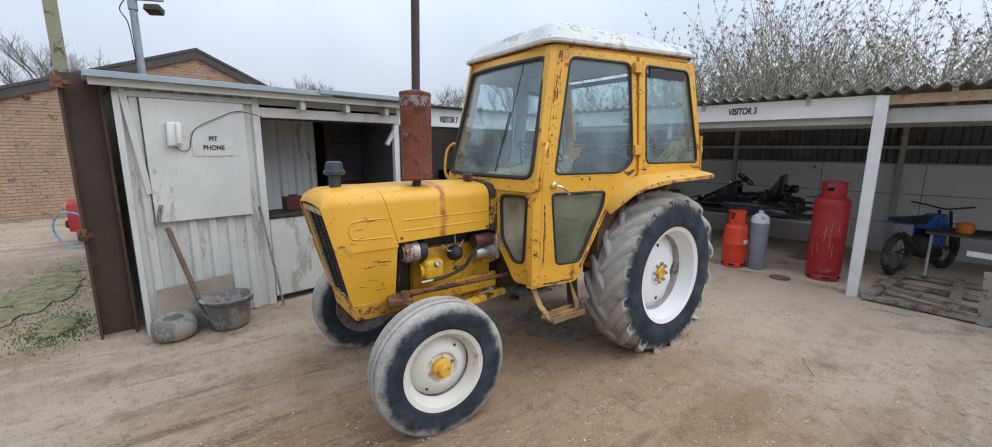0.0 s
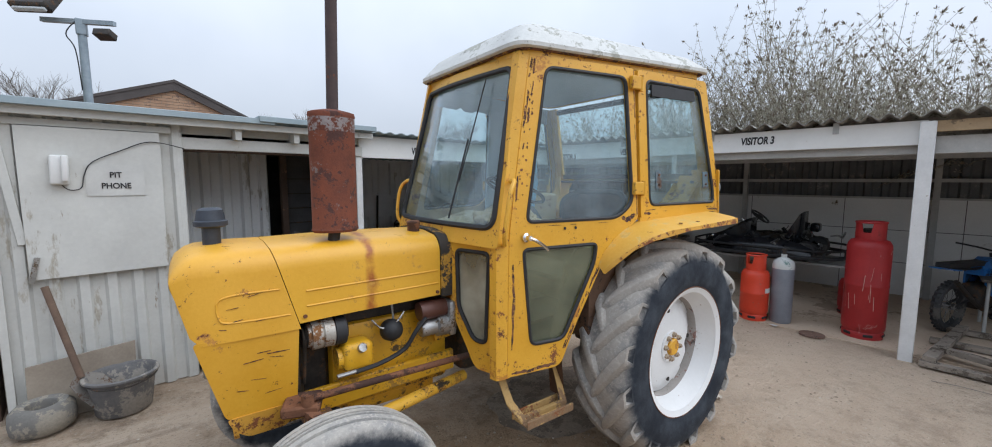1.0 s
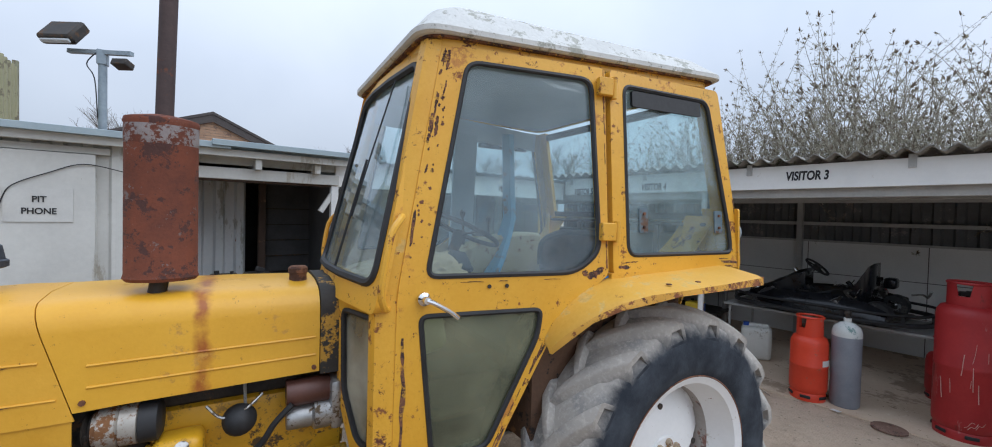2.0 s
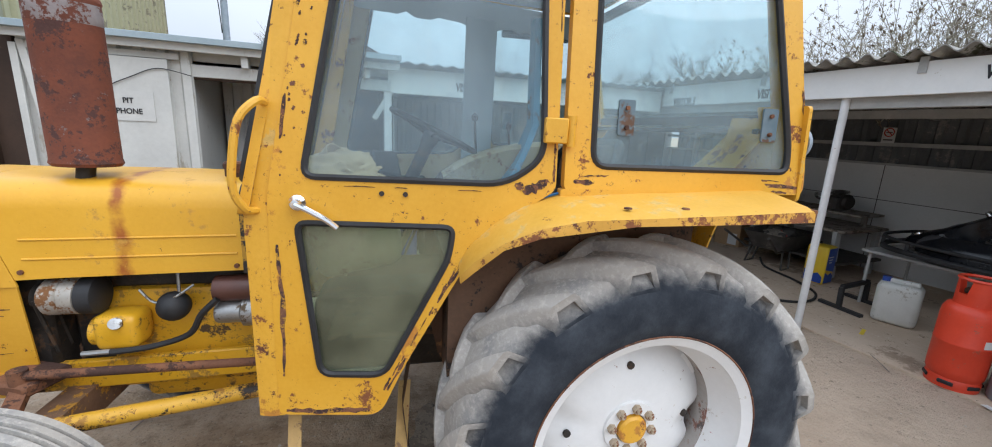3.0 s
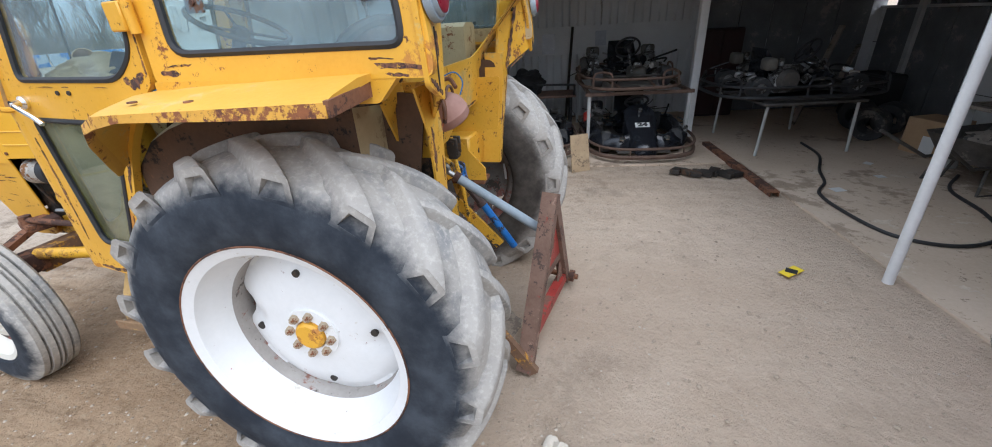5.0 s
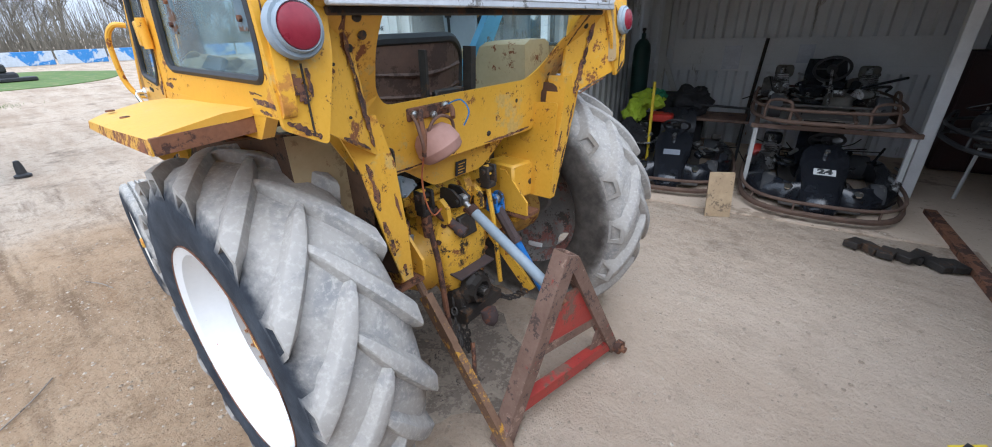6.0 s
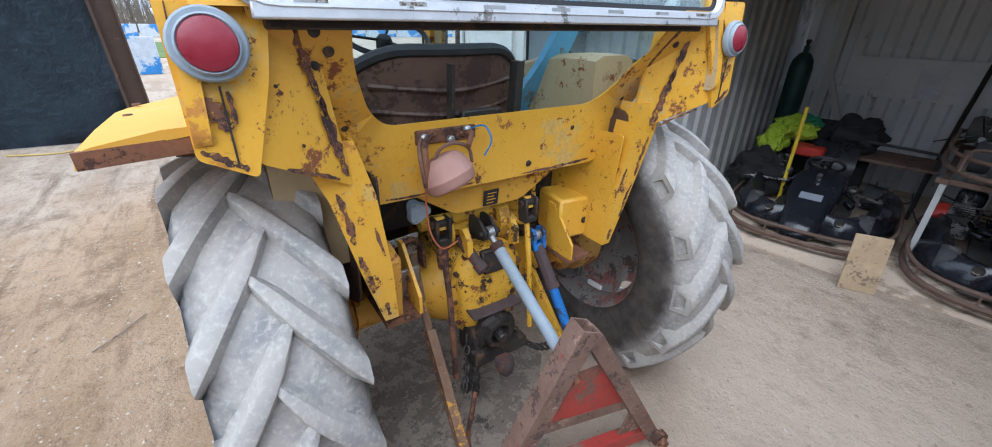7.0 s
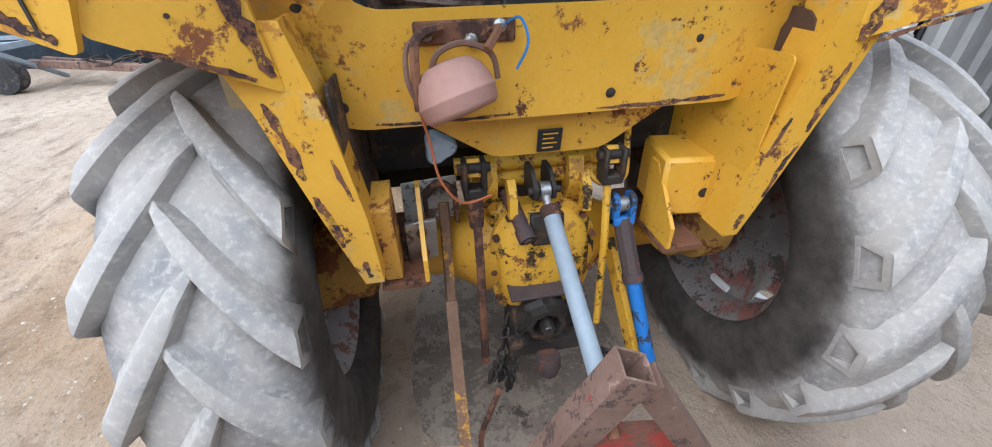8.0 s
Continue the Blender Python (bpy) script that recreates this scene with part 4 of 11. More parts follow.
        part("rim_lug", bm, M_WHITE, w)
    bm = nb()
    lathe(bm, [(0.055, o * 0.04), (0.055, o * 0.080), (0.047, o * 0.088), (0.001, o * 0.088)], (0, 0, 0), (0, 1, 0), 24)
    part("hub_cap", bm, M_YEL, w, "yellow hub cap")
    bm = nb()
    lathe(bm, [(0.105, o * 0.050), (0.103, o * 0.068), (0.06, o * 0.070), (0.055, o * 0.050)], (0, 0, 0), (0, 1, 0), 32)
    part("hub_ring", bm, M_WHITE, w)
    me = None
    for k in range(8):
        a = 2 * math.pi * k / 8
        if me is None:
            bm = nb()
            cyl(bm, (0, 0, 0), (0, o * 0.016, 0), 0.018, 0.016, 6)
            cyl(bm, (0, o * 0.016, 0), (0, o * 0.024, 0), 0.009, seg=8)
            nut = part("wheel_nut", bm, M_NUT, w)
            me = nut.data
        else:
            nut = new("wheel_nut", me)
            nut.parent = w
        nut.location = (0.08 * math.cos(a), o * 0.068, 0.08 * math.sin(a))
    for k in range(4):
        a = k * math.pi / 2 + 0.2
        bm = nb()
        cyl(bm, (0.235 * math.cos(a), o * 0.034, 0.235 * math.sin(a)), (0.235 * math.cos(a), o * 0.0445, 0.235 * math.sin(a)), 0.014, seg=12)
        part("disc_hole", bm, M_IRON, w)
    w.matrix_world = pose(-0.008 if side < 0 else 0.03, y, 0.648 if side < 0 else 0.64, 0, spin, 0)
    return w


M_NUT = mat("rusty_cream_nut", (0.38, 0.30, 0.2), (0.5, 0.42, 0.32), 0.7, 0.2, 30, 0.2, 90, [(RUST, 0.34, 20, 0.9)])
rear_wheel(-0.775, -1, 8)
rear_wheel(0.89, 1, 40)


def front_wheel(x, y, side, steer):
    R, W, rim = 0.415, 0.215, 0.24
    o = side
    hw = W / 2
    bm = nb()
    prof = [(rim, -hw * 0.7), (rim + 0.03, -hw * 0.92), (rim + 0.09, -hw * 1.0), (R - 0.055, -hw * 0.97), (R - 0.02, -hw * 0.86)]
    crown = [(R - 0.006, -hw * 0.74), (R - 0.004, -hw * 0.52), (R - 0.022, -hw * 0.49), (R - 0.022, -hw * 0.42), (R, -hw * 0.39), (R + 0.003, -hw * 0.16), (R - 0.018, -hw * 0.13), (R - 0.018, -hw * 0.06), (R + 0.004, -hw * 0.03)]
    half = prof + crown
    full = half + [(r, -h) for r, h in reversed(half)] + [(rim - 0.01, hw * 0.6), (rim - 0.01, -hw * 0.6)]
    lathe(bm, full, (0, 0, 0), (0, 1, 0), 72, loop=True)
    w = part("front_wheel", bm, M_TYREF, tractor, "ribbed front tyre with dusty grey tread", smooth=30)
    bm = nb()
    prof = [(rim + 0.016, o * hw * 0.86), (rim + 0.016, o * hw * 0.78), (rim - 0.004, o * hw * 0.72), (rim - 0.016, o * hw * 0.5), (rim - 0.04, o * hw * 0.2), (rim - 0.04, -o * hw * 0.4), (rim + 0.012, -o * hw * 0.8), (rim, -o * hw * 0.82), (rim - 0.05, -o * hw * 0.4), (rim - 0.05, o * hw * 0.2), (rim - 0.026, o * hw * 0.52), (rim - 0.012, o * hw * 0.78)]
    lathe(bm, prof, (0, 0, 0), (0, 1, 0), 56, loop=True)
    for f in bm.faces:
        f.material_index = 1 if f.calc_center_median().y * o < 0.0 else 0
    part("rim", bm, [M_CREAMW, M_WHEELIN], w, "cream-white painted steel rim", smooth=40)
    bm = nb()
    lathe(bm, [(0.001, o * 0.030), (0.085, o * 0.030), (0.10, o * 0.045), (0.135, o * 0.040), (0.165, o * 0.01), (0.188, -o * 0.0), (0.188, -o * 0.008), (0.13, o * 0.03), (0.001, o * 0.02)], (0, 0, 0), (0, 1, 0), 48)
    for i, f in enumerate(bm.faces):
        f.material_index = 1 if 48 * 6 <= i < 48 * 8 else 0
    part("wheel_disc", bm, [M_CREAMW, M_WHEELIN], w, "cream-white painted wheel centre", smooth=40)
    bm = nb()
    lathe(bm, [(0.062, o * 0.03), (0.062, o * 0.055), (0.05, o * 0.065), (0.036, o * 0.068), (0.036, o * 0.10), (0.03, o * 0.108), (0.001, o * 0.108)], (0, 0, 0), (0, 1, 0), 24)
    part("hub_cap", bm, M_YELR, w, "yellow hub with rusty cap")
    for k in range(6):
        a = math.pi * k / 3 + 0.3
        bm = nb()
        cyl(bm, (0.078 * math.cos(a), o * 0.028, 0.078 * math.sin(a)), (0.078 * math.cos(a), o * 0.044, 0.078 * math.sin(a)), 0.010, seg=6)
        part("wheel_nut", bm, M_NUT if k % 3 == 0 else M_CREAMW, w)
    for k in range(2):
        a = math.pi * k + 0.9
        bm = nb()
        cyl(bm, (0.15 * math.cos(a), o * 0.026, 0.15 * math.sin(a)), (0.15 * math.cos(a), o * 0.031, 0.15 * math.sin(a)), 0.009, seg=10)
        part("disc_hole", bm, M_IRON, w)
    w.matrix_world = pose(x, y, 0.39, 0, 0, steer)


front_wheel(-2.06, -0.68, -1, -5)
front_wheel(-2.04, 0.68, 1, -5)


# -- bonnet, nose and grille --
def section(half, z0, z1, r, n=5):
    """Half-open hood section in (y, z): up one side, over the rounded top and down the other."""
    pts = [(-half, z0), (-half, z1 - r)]
    for i in range(1, n + 1):
        a = math.pi / 2 * i / n
        pts.append((-half + r - r * math.cos(a), z1 - r + r * math.sin(a)))
    mid = [(-half * 0.35, z1 + 0.012), (half * 0.35, z1 + 0.012)]
    return pts + mid + [(-y, z) for y, z in reversed(pts)]


def shell(bm, secs, thick=0.006):
    outer = [[Vector((x, y, z)) for y, z in s] for x, s in secs]
    inner = [[Vector((x, y * (1 - thick / 0.3), z - thick if k not in (0, len(s) - 1) else z)) for k, (y, z) in enumerate(s)] for x, s in secs]
    n = len(outer[0])
    loft(bm, outer, closed=False, caps=False)
    loft(bm, inner, closed=False, caps=False)
    for o, i in ((outer[0], inner[0]), (outer[-1], inner[-1])):
        for k in range(n - 1):
            bm.faces.new([bm.verts.new(p) for p in (o[k], o[k + 1], i[k + 1], i[k])])
    for k in (0, n - 1):
        for s in range(len(outer) - 1):
            bm.faces.new([bm.verts.new(p) for p in (outer[s][k], outer[s + 1][k], inner[s + 1][k], inner[s][k])])
    bmesh.ops.remove_doubles(bm, verts=bm.verts, dist=0.0003)


def rake(bm, x):
    """Lean one cut edge of the bonnet back towards its foot."""
    for v in bm.verts:
        if abs(v.co.x - x) < 0.004:
            v.co.x += 0.28 * (1.43 - v.co.z)


def bonnet():
    bm = nb()
    secs = []
    for x, h, z0, z1 in ((-2.219, 0.292, 1.085, 1.432), (-2.0, 0.292, 1.09, 1.436), (-1.7, 0.29, 1.095, 1.436), (-1.405, 0.288, 1.10, 1.43)):
        secs.append((x, section(h, z0, z1, 0.095)))
    shell(bm, secs)
    rake(bm, -2.219)
    b = part("bonnet", bm, M_BONNET, tractor, "yellow bonnet with a rust streak and pressed side ribs")
    for s in (-1, 1):
        for z in (1.235, 1.165):
            bm = nb()
            tube(bm, [(-2.09, s * 0.292, z - 0.004), (-1.42, s * 0.2885, z + 0.004)], 0.005, 6)
            part("side_rib", bm, M_BONNET, b)
    for x, z in ((-1.425, 1.12), (-2.10, 1.115)):
        bm = nb()
        cyl(bm, (x, -0.285, z), (x, -0.299, z), 0.009, seg=8)
        part("fastener", bm, M_RUST, b)
    # nose: side cheeks and rounded top ahead of the bonnet
    bm = nb()
    secs = []
    for x, h, z1, r in ((-2.578, 0.265, 1.345, 0.03), (-2.562, 0.270, 1.383, 0.06), (-2.525, 0.278, 1.414, 0.08), (-2.49, 0.284, 1.427, 0.09), (-2.36, 0.29, 1.434, 0.095), (-2.2225, 0.292, 1.432, 0.095)):
        secs.append((x, section(h, max(1.06, 1.06 + (-2.515 - x) * 4.2), z1, r)))
    shell(bm, secs)
    rake(bm, -2.2225)
    nz = part("nose_cowl", bm, M_NOSE, tractor, "scratched yellow nose cowl around the grille")
    for s in (-1, 1):
        bm = nb()
        tube(bm, smoothpath([(-2.20, s * 0.293, 1.255), (-2.36, s * 0.2915, 1.255), (-2.425, s * 0.2885, 1.235), (-2.425, s * 0.2885, 1.165), (-2.38, s * 0.2905, 1.14), (-2.16, s * 0.2925, 1.135)], 5), 0.004, 6)
        part("pressed_crease", bm, M_NOSE, nz)
        bm = nb()
        prof = [(-2.520, 1.075), (-2.126, 1.075), (-2.140, 0.70), (-2.420, 0.70)]
        def cheek(u, v, w):
            k = max(0.0, (1.06 - v) / 0.36)
            return Vector((u, s * (0.286 - 0.045 * k - w - 0.02 * max(0, (-2.49 - u) / 0.15)), v))
        plate(bm, rpoly(prof, [0.02, 0.01, 0.03, 0.03]), [], 0.007, cheek)
        ck = part("cheek", bm, M_NOSE, nz)
        rnd = random.Random(70 + s)
        for i in range(8):
            u, v = rnd.uniform(-2.36, -2.20), rnd.uniform(0.76, 1.03)
            ln = rnd.uniform(0.015, 0.05)
            rust_patch(ck, cheek, [(u - ln, v), (u + ln, v + rnd.uniform(-0.012, 0.012))], rnd.uniform(0.0012, 0.0038), 700 + i + s * 20)
        def brow(u, v, w):
            return Vector((u, s * (0.2905 - 0.012 * max(0.0, (-2.36 - u) / 0.12) - w), v))
        for i in range(5):
            u, v = rnd.uniform(-2.42, -2.26), rnd.uniform(1.10, 1.30)
            ln = rnd.uniform(0.01, 0.04)
            rust_patch(nz, brow, [(u - ln, v), (u + ln, v + rnd.uniform(-0.015, 0.015))], rnd.uniform(0.0012, 0.003), 740 + i + s * 20, 0.004)
        bm = nb()
        prof = [(-2.420, 0.705), (-2.142, 0.705), (-2.15, 0.65), (-2.19, 0.595), (-2.34, 0.595), (-2.39, 0.64)]
        def skirt(u, v, w):
            k = (0.70 - v) / 0.13
            return Vector((u, s * (0.247 - 0.03 * k * k - w), v))
        plate(bm, rpoly(prof, 0.02), [], 0.012, skirt)
        part("skirt", bm, M_EDGE, nz, "rusty lower nose casting")
    bm = nb()
    plate(bm, rpoly([(-0.25, 0.70), (0.25, 0.70), (0.235, 0.595), (-0.235, 0.595)], 0.03), [], 0.02, lambda u, v, w: Vector((-2.405 + 0.10 * (0.70 - v) + w, u, v)))
    part("skirt", bm, M_EDGE, nz)
    # grille: pale frame, sloping mesh of bars
    def front(u, v, w):
        return Vector((-2.568 + 0.24 * (1.335 - v) + w, u, v))
    bm = nb()
    outer = rpoly([(-0.228, 0.70), (0.228, 0.70), (0.256, 1.325), (-0.256, 1.325)], 0.04)
    plate(bm, outer, [grow(outer, -0.035)], 0.03, front)
    g = part("grille", bm, M_CREAM, tractor, "cream pressed grille in the nose", smooth=30)
    bm = nb()
    for i in range(22):
        z = 0.735 + i * 0.027
        p = front(0, z, 0.02)
        box(bm, (p.x, 0, z), (0.012, 0.40, 0.008))
    for y in (-0.12, 0, 0.12):
        tube(bm, [front(y, 0.72, 0.012), front(y, 1.30, 0.012)], 0.009, 6)
    part("grille_bar", bm, M_IRON, g, "dark grille bars")
    bm = nb()
    plate(bm, grow(outer, -0.03), [], 0.01, lambda u, v, w: front(u, v, 0.06 + w))
    part("radiator_core", bm, M_IRON, g)


bonnet()


def stack():
    bm = nb()
    cyl(bm, (-1.935, -0.18, 1.42), (-1.925, -0.18, 1.48), 0.028, seg=16)
    ex = part("exhaust_stub", bm, M_IRON, tractor)
    bm = nb()
    def oval(z, k=1.0):
        return [Vector((-1.92 + 0.106 * k * math.cos(a), -0.18 + 0.075 * k * math.sin(a), z)) for a in (2 * math.pi * i / 40 for i in range(40))]
    loft(bm, [oval(1.475, 0.55), oval(1.478, 0.95), oval(1.49, 1.04), oval(1.505, 1.0), oval(2.02, 1.0), oval(2.03, 1.04), oval(2.045, 1.0), oval(2.05, 0.85), oval(2.06, 0.4)])
    m = part("muffler", bm, M_MUFF, tractor, "upright oval silencer, deep orange-brown rust")
    bm = nb()
    loft(bm, [oval(1.955, 1.0), oval(1.96, 1.012), oval(2.018, 1.012), oval(2.022, 1.0)], caps=False)
    part("upper_band", bm, M_MUFFG, m, "grey flaking band at the top", smooth=40)
    bm = nb()
    cyl(bm, (-1.915, -0.18, 2.05), (-1.885, -0.18, 3.25), 0.027, seg=18, caps=False)
    cyl(bm, (-1.915, -0.18, 2.05), (-1.885, -0.18, 3.25), 0.023, seg=18, caps=False)
    part("exhaust_pipe", bm, M_MUFFP, m, "tall rusty exhaust pipe")
    bm = nb()
    lathe(bm, [(0.036, 0), (0.036, 0.085), (0.055, 0.09), (0.066, 0.095), (0.066, 0.115), (0.058, 0.12), (0.05, 0.165), (0.035, 0.175), (0.001, 0.175)], (-2.42, -0.02, 1.43), (0, 0, 1), 28)
    part("air_precleaner", bm, M_PRE, tractor, "dark grey mushroom air pre-cleaner cap")
    bm = nb()
    lathe(bm, [(0.034, -0.01), (0.034, 0.03), (0.038, 0.032), (0.038, 0.052), (0.03, 0.06), (0.001, 0.06)], (-1.47, -0.10, 1.44), (0, 0, 1), 20)
    part("fuel_cap", bm, M_RUST, tractor, "rusty fuel filler cap")


M_MUFFP = mat("sooty_pipe", (0.055, 0.04, 0.04), (0.10, 0.07, 0.065), 0.8, 0.2, 8, 0.3, 80, [((0.18, 0.07, 0.04), 0.34, 6, 0.9)])
M_PRE = mat("dark_grey_plastic", (0.025, 0.03, 0.042), (0.05, 0.06, 0.078), 0.55, 0, 9, 0.15, 60)
stack()


# -- cab --
def side_y(x, z, s=-1):
    """Half width of the cab at a place along one side; the far side draws in towards the front."""
    w = 0.645 + 0.17 * min(max(x + 1.22, 0), 0.9) + 0.06 * max(0.0, x)
    k = min(max(-x / 1.15, 0.0), 1.0)
    if s > 0:
        w -= 0.13 * k
    return w - (0.06 + (0.03 if s < 0 else 0.07) * k) * max(0.0, z - 1.45)


def cab_side(s):
    """s -1: left side, with door, quarter window and their seals."""
    def at(u, v, w):
        return Vector((u, s * (side_y(u, v, s) - w), v))
    door = part_door(s, at)
    return door


def pane_set(parent, hole, at, glass_m, seal=0.011):
    bm = nb()
    plate(bm, grow(hole, -0.002), [], 0.004, lambda u, v, w: at(u, v, 0.016 + w))
    p = part("glass_pane", bm, glass_m, parent, "dusty glass pane, haze in its colour", smooth=0)
    bm = nb()
    tube(bm, [at(q[0], q[1], 0.004) for q in grow(hole, -0.006)], seal, 6, closed=True)
    part("rubber_seal", bm, M_BLACK, parent)
    return p


def part_door(s, at):
    outer = rpoly([(-1.215, 0.705), (-0.885, 0.705), (-0.80, 0.90), (-0.59, 1.29), (-0.43, 1.44), (-0.345, 1.50), (-0.345, 2.375), (-1.035, 2.375), (-1.205, 1.45)], [0.03, 0.05, 0.08, 0.12, 0.06, 0.02, 0.02, 0.03, 0.05])
    up = rpoly([(-1.108, 1.505), (-0.495, 1.505), (-0.378, 1.592), (-0.403, 2.325), (-0.945, 2.325)], [0.05, 0.07, 0.06, 0.06, 0.06], 5)
    lo = rpoly([(-1.13, 1.378), (-0.645, 1.378), (-0.66, 1.265), (-0.865, 0.85), (-1.08, 0.85)], [0.04, 0.04, 0.04, 0.05, 0.05], 5)
    bm = nb()
    plate(bm, outer, [up, lo], 0.03, at, 1)
    d = part("cab_door", bm, [M_YEL, M_CREAM], tractor, "yellow cab door with two rubber-framed windows and rusty edges", smooth=30)
    pane_set(d, up, at, M_GLASS)
    pane_set(d, lo, at, M_GLASSD)
    for i, (path, w) in enumerate((([(-1.19, 0.722), (-1.05, 0.72), (-0.92, 0.725)], 0.014), ([(-1.16, 1.62), (-1.14, 1.75)], 0.008), ([(-1.085, 2.02), (-1.06, 2.15)], 0.007), ([(-0.47, 1.515), (-0.42, 1.50), (-0.37, 1.53)], 0.022), ([(-0.86, 0.80), (-0.80, 0.92)], 0.008), ([(-0.70, 1.12), (-0.62, 1.26)], 0.008), ([(-1.185, 1.30), (-1.18, 1.10), (-1.19, 0.85)], 0.010))):
        rust_patch(d, at, path, w, 40 + i + (20 if s > 0 else 0))
    # chrome handle
    bm = nb()
    p = at(-1.115, 1.435, 0)
    lathe(bm, [(0.024, 0), (0.024, 0.012), (0.014, 0.02), (0.013, 0.045), (0.001, 0.047)], p, (0, s, 0), 16)
    tube(bm, smoothpath([p + Vector((0, s * 0.04, 0)), p + Vector((0.03, s * 0.05, -0.012)), p + Vector((0.085, s * 0.05, -0.045)), p + Vector((0.115, s * 0.05, -0.07))], 4), 0.009, 8)
    part("door_handle", bm, M_CHROME, d, "chrome lever handle")
    for z in (1.68, 2.29):
        bm = nb()
        q = at(-0.325, z, -0.012)
        box(bm, (q.x - 0.035, q.y, z), (0.07, 0.03, 0.075), (0, 0, s * 9), bev=0.004)
        cyl(bm, (q.x + 0.012, q.y + s * 0.006, z - 0.045), (q.x + 0.012, q.y + s * 0.006, z + 0.045), 0.014, seg=10)
        part("hinge", bm, M_YELR, d, "yellow door hinge")
    for x in (-0.87, -0.80):
        bm = nb()
        q = at(x, 1.47, 0)
        cyl(bm, q, q + Vector((0, s * 0.004, 0)), 0.008, seg=8)
        part("bolt_hole", bm, M_IRON, d)
    # rear quarter: fixed frame with a hinged window
    outer = rpoly([(-0.32, 1.50), (0.558, 1.50), (0.552, 1.60), (0.40, 2.395), (-0.32, 2.375)], [0.02, 0.03, 0.05, 0.03, 0.02])
    hole = rpoly([(-0.235, 1.57), (0.488, 1.57), (0.484, 1.66), (0.325, 2.335), (-0.245, 2.325)], [0.06, 0.08, 0.05, 0.06, 0.05], 5)
    bm = nb()
    plate(bm, outer, [hole], 0.03, at, 1)
    q = part("quarter_frame", bm, [M_YEL, M_CREAM], tractor, "yellow rear quarter window frame", smooth=30)
    pane_set(q, hole, at, M_GLASSQ)
    for i, (path, w) in enumerate((([(-0.29, 1.53), (-0.22, 1.525)], 0.010), ([(0.02, 1.53), (0.12, 1.532)], 0.008), ([(0.36, 1.53), (0.54, 1.525)], 0.010), ([(0.535, 1.70), (0.50, 1.85)], 0.008))):
        rust_patch(q, at, path, w, 80 + i + (20 if s > 0 else 0))
    for x in (-0.12, 0.40):
        bm = nb()
        plate(bm, rpoly([(x - 0.028, 1.675), (x + 0.028, 1.675), (x + 0.028, 1.785), (x - 0.028, 1.785)], 0.008), [], 0.006, lambda u, v, w: at(u, v, 0.008 + w))
        part("bolt_plate", bm, M_PLATE, q, "blue-grey bolt plate")
        for z in (1.70, 1.76):
            bm = nb()
            p = at(x, z, 0.008)
            cyl(bm, p, p + Vector((0, s * 0.008, 0)), 0.007, seg=8)
            part("window_bolt", bm, M_RUST, q)
    bm = nb()
    plate(bm, rpoly([(-0.19, 2.235), (0.27, 2.245), (0.265, 2.315), (-0.19, 2.305)], 0.012), [], 0.012, lambda u, v, w: at(u, v, -0.002 + w))
    part("top_catch", bm, M_BLACK, q, "black strip along the window top")
    rnd = random.Random(31 + s)
    if s < 0:
        # rust blisters down the front edge of the door and along the lower edges of the windows
        for i in range(30):
            v = 1.42 + 0.92 * rnd.random() ** 0.7
            u = -1.202 + 0.17 * (v - 1.45) / 0.92 + rnd.uniform(0.008, 0.05)
            r = rnd.uniform(0.003, 0.009)
            rust_patch(d, at, [(u, v), (u + r * 0.6, v + r * rnd.uniform(1, 2.2))], r, 300 + i)
        for i in range(4):
            u, n = rnd.uniform(-1.1, -0.5), rnd.uniform(0.03, 0.10)
            rust_patch(d, at, [(u, 1.488), (u + n / 2, 1.490), (u + n, 1.488)], rnd.uniform(0.001, 0.003), 360 + i)
        for i in range(11):
            u, n, v = rnd.uniform(-0.28, 0.48), rnd.uniform(0.02, 0.13), rnd.choice((1.506, 1.508, 1.545))
            rust_patch(q, at, [(u, v), (u + n / 2, v + 0.003), (u + n, v)], rnd.uniform(0.002, 0.008), 380 + i)
        for i in range(10):
            v, n = 0.80 + 0.055 * i, rnd.uniform(0.02, 0.07)
            u = -0.845 + 0.53 * (v - 0.85)
            rust_patch(d, at, [(u, v), (u + n * 0.45, v + n)], rnd.uniform(0.002, 0.007), 400 + i)
        for i in range(8):
            v, n = rnd.uniform(1.5, 2.35), rnd.uniform(0.02, 0.09)
            rust_patch(d, at, [(-0.352, v), (-0.354, v + n)], rnd.uniform(0.002, 0.006), 420 + i)
        for i in range(16):
            v, n = 2.36 - 0.5 * rnd.random() ** 1.6, rnd.uniform(0.02, 0.08)
            u = -1.202 + 0.17 * (v - 1.45) / 0.92 + rnd.uniform(0.0, 0.03)
            rust_patch(d, at, [(u - 0.006, v - n), (u, v - n / 2), (u + 0.004, v)], rnd.uniform(0.003, 0.010), 450 + i)
    else:
        # torn cloth lining over the top of the far windows, and the pillar between them
        low = [(0.33 - 0.046 * i, 2.262 + rnd.uniform(-0.012, 0.012)) for i in range(31)]
        bm = nb()
        plate(bm, [(-1.05, 2.385), (0.33, 2.385)] + low, [], 0.006, lambda u, v, w: at(u, v, 0.036 + w))
        part("lining_flap", bm, M_LINING, q, "torn grey lining cloth hanging over the window top")
        bm = nb()
        plate(bm, [(-0.43, 1.46), (-0.235, 1.46), (-0.235, 2.30), (-0.43, 2.30)], [], 0.02, lambda u, v, w: at(u, v, 0.044 + w))
        part("inner_pillar", bm, M_LINING, q, "grey lined inner pillar between the windows")
    bm = nb()
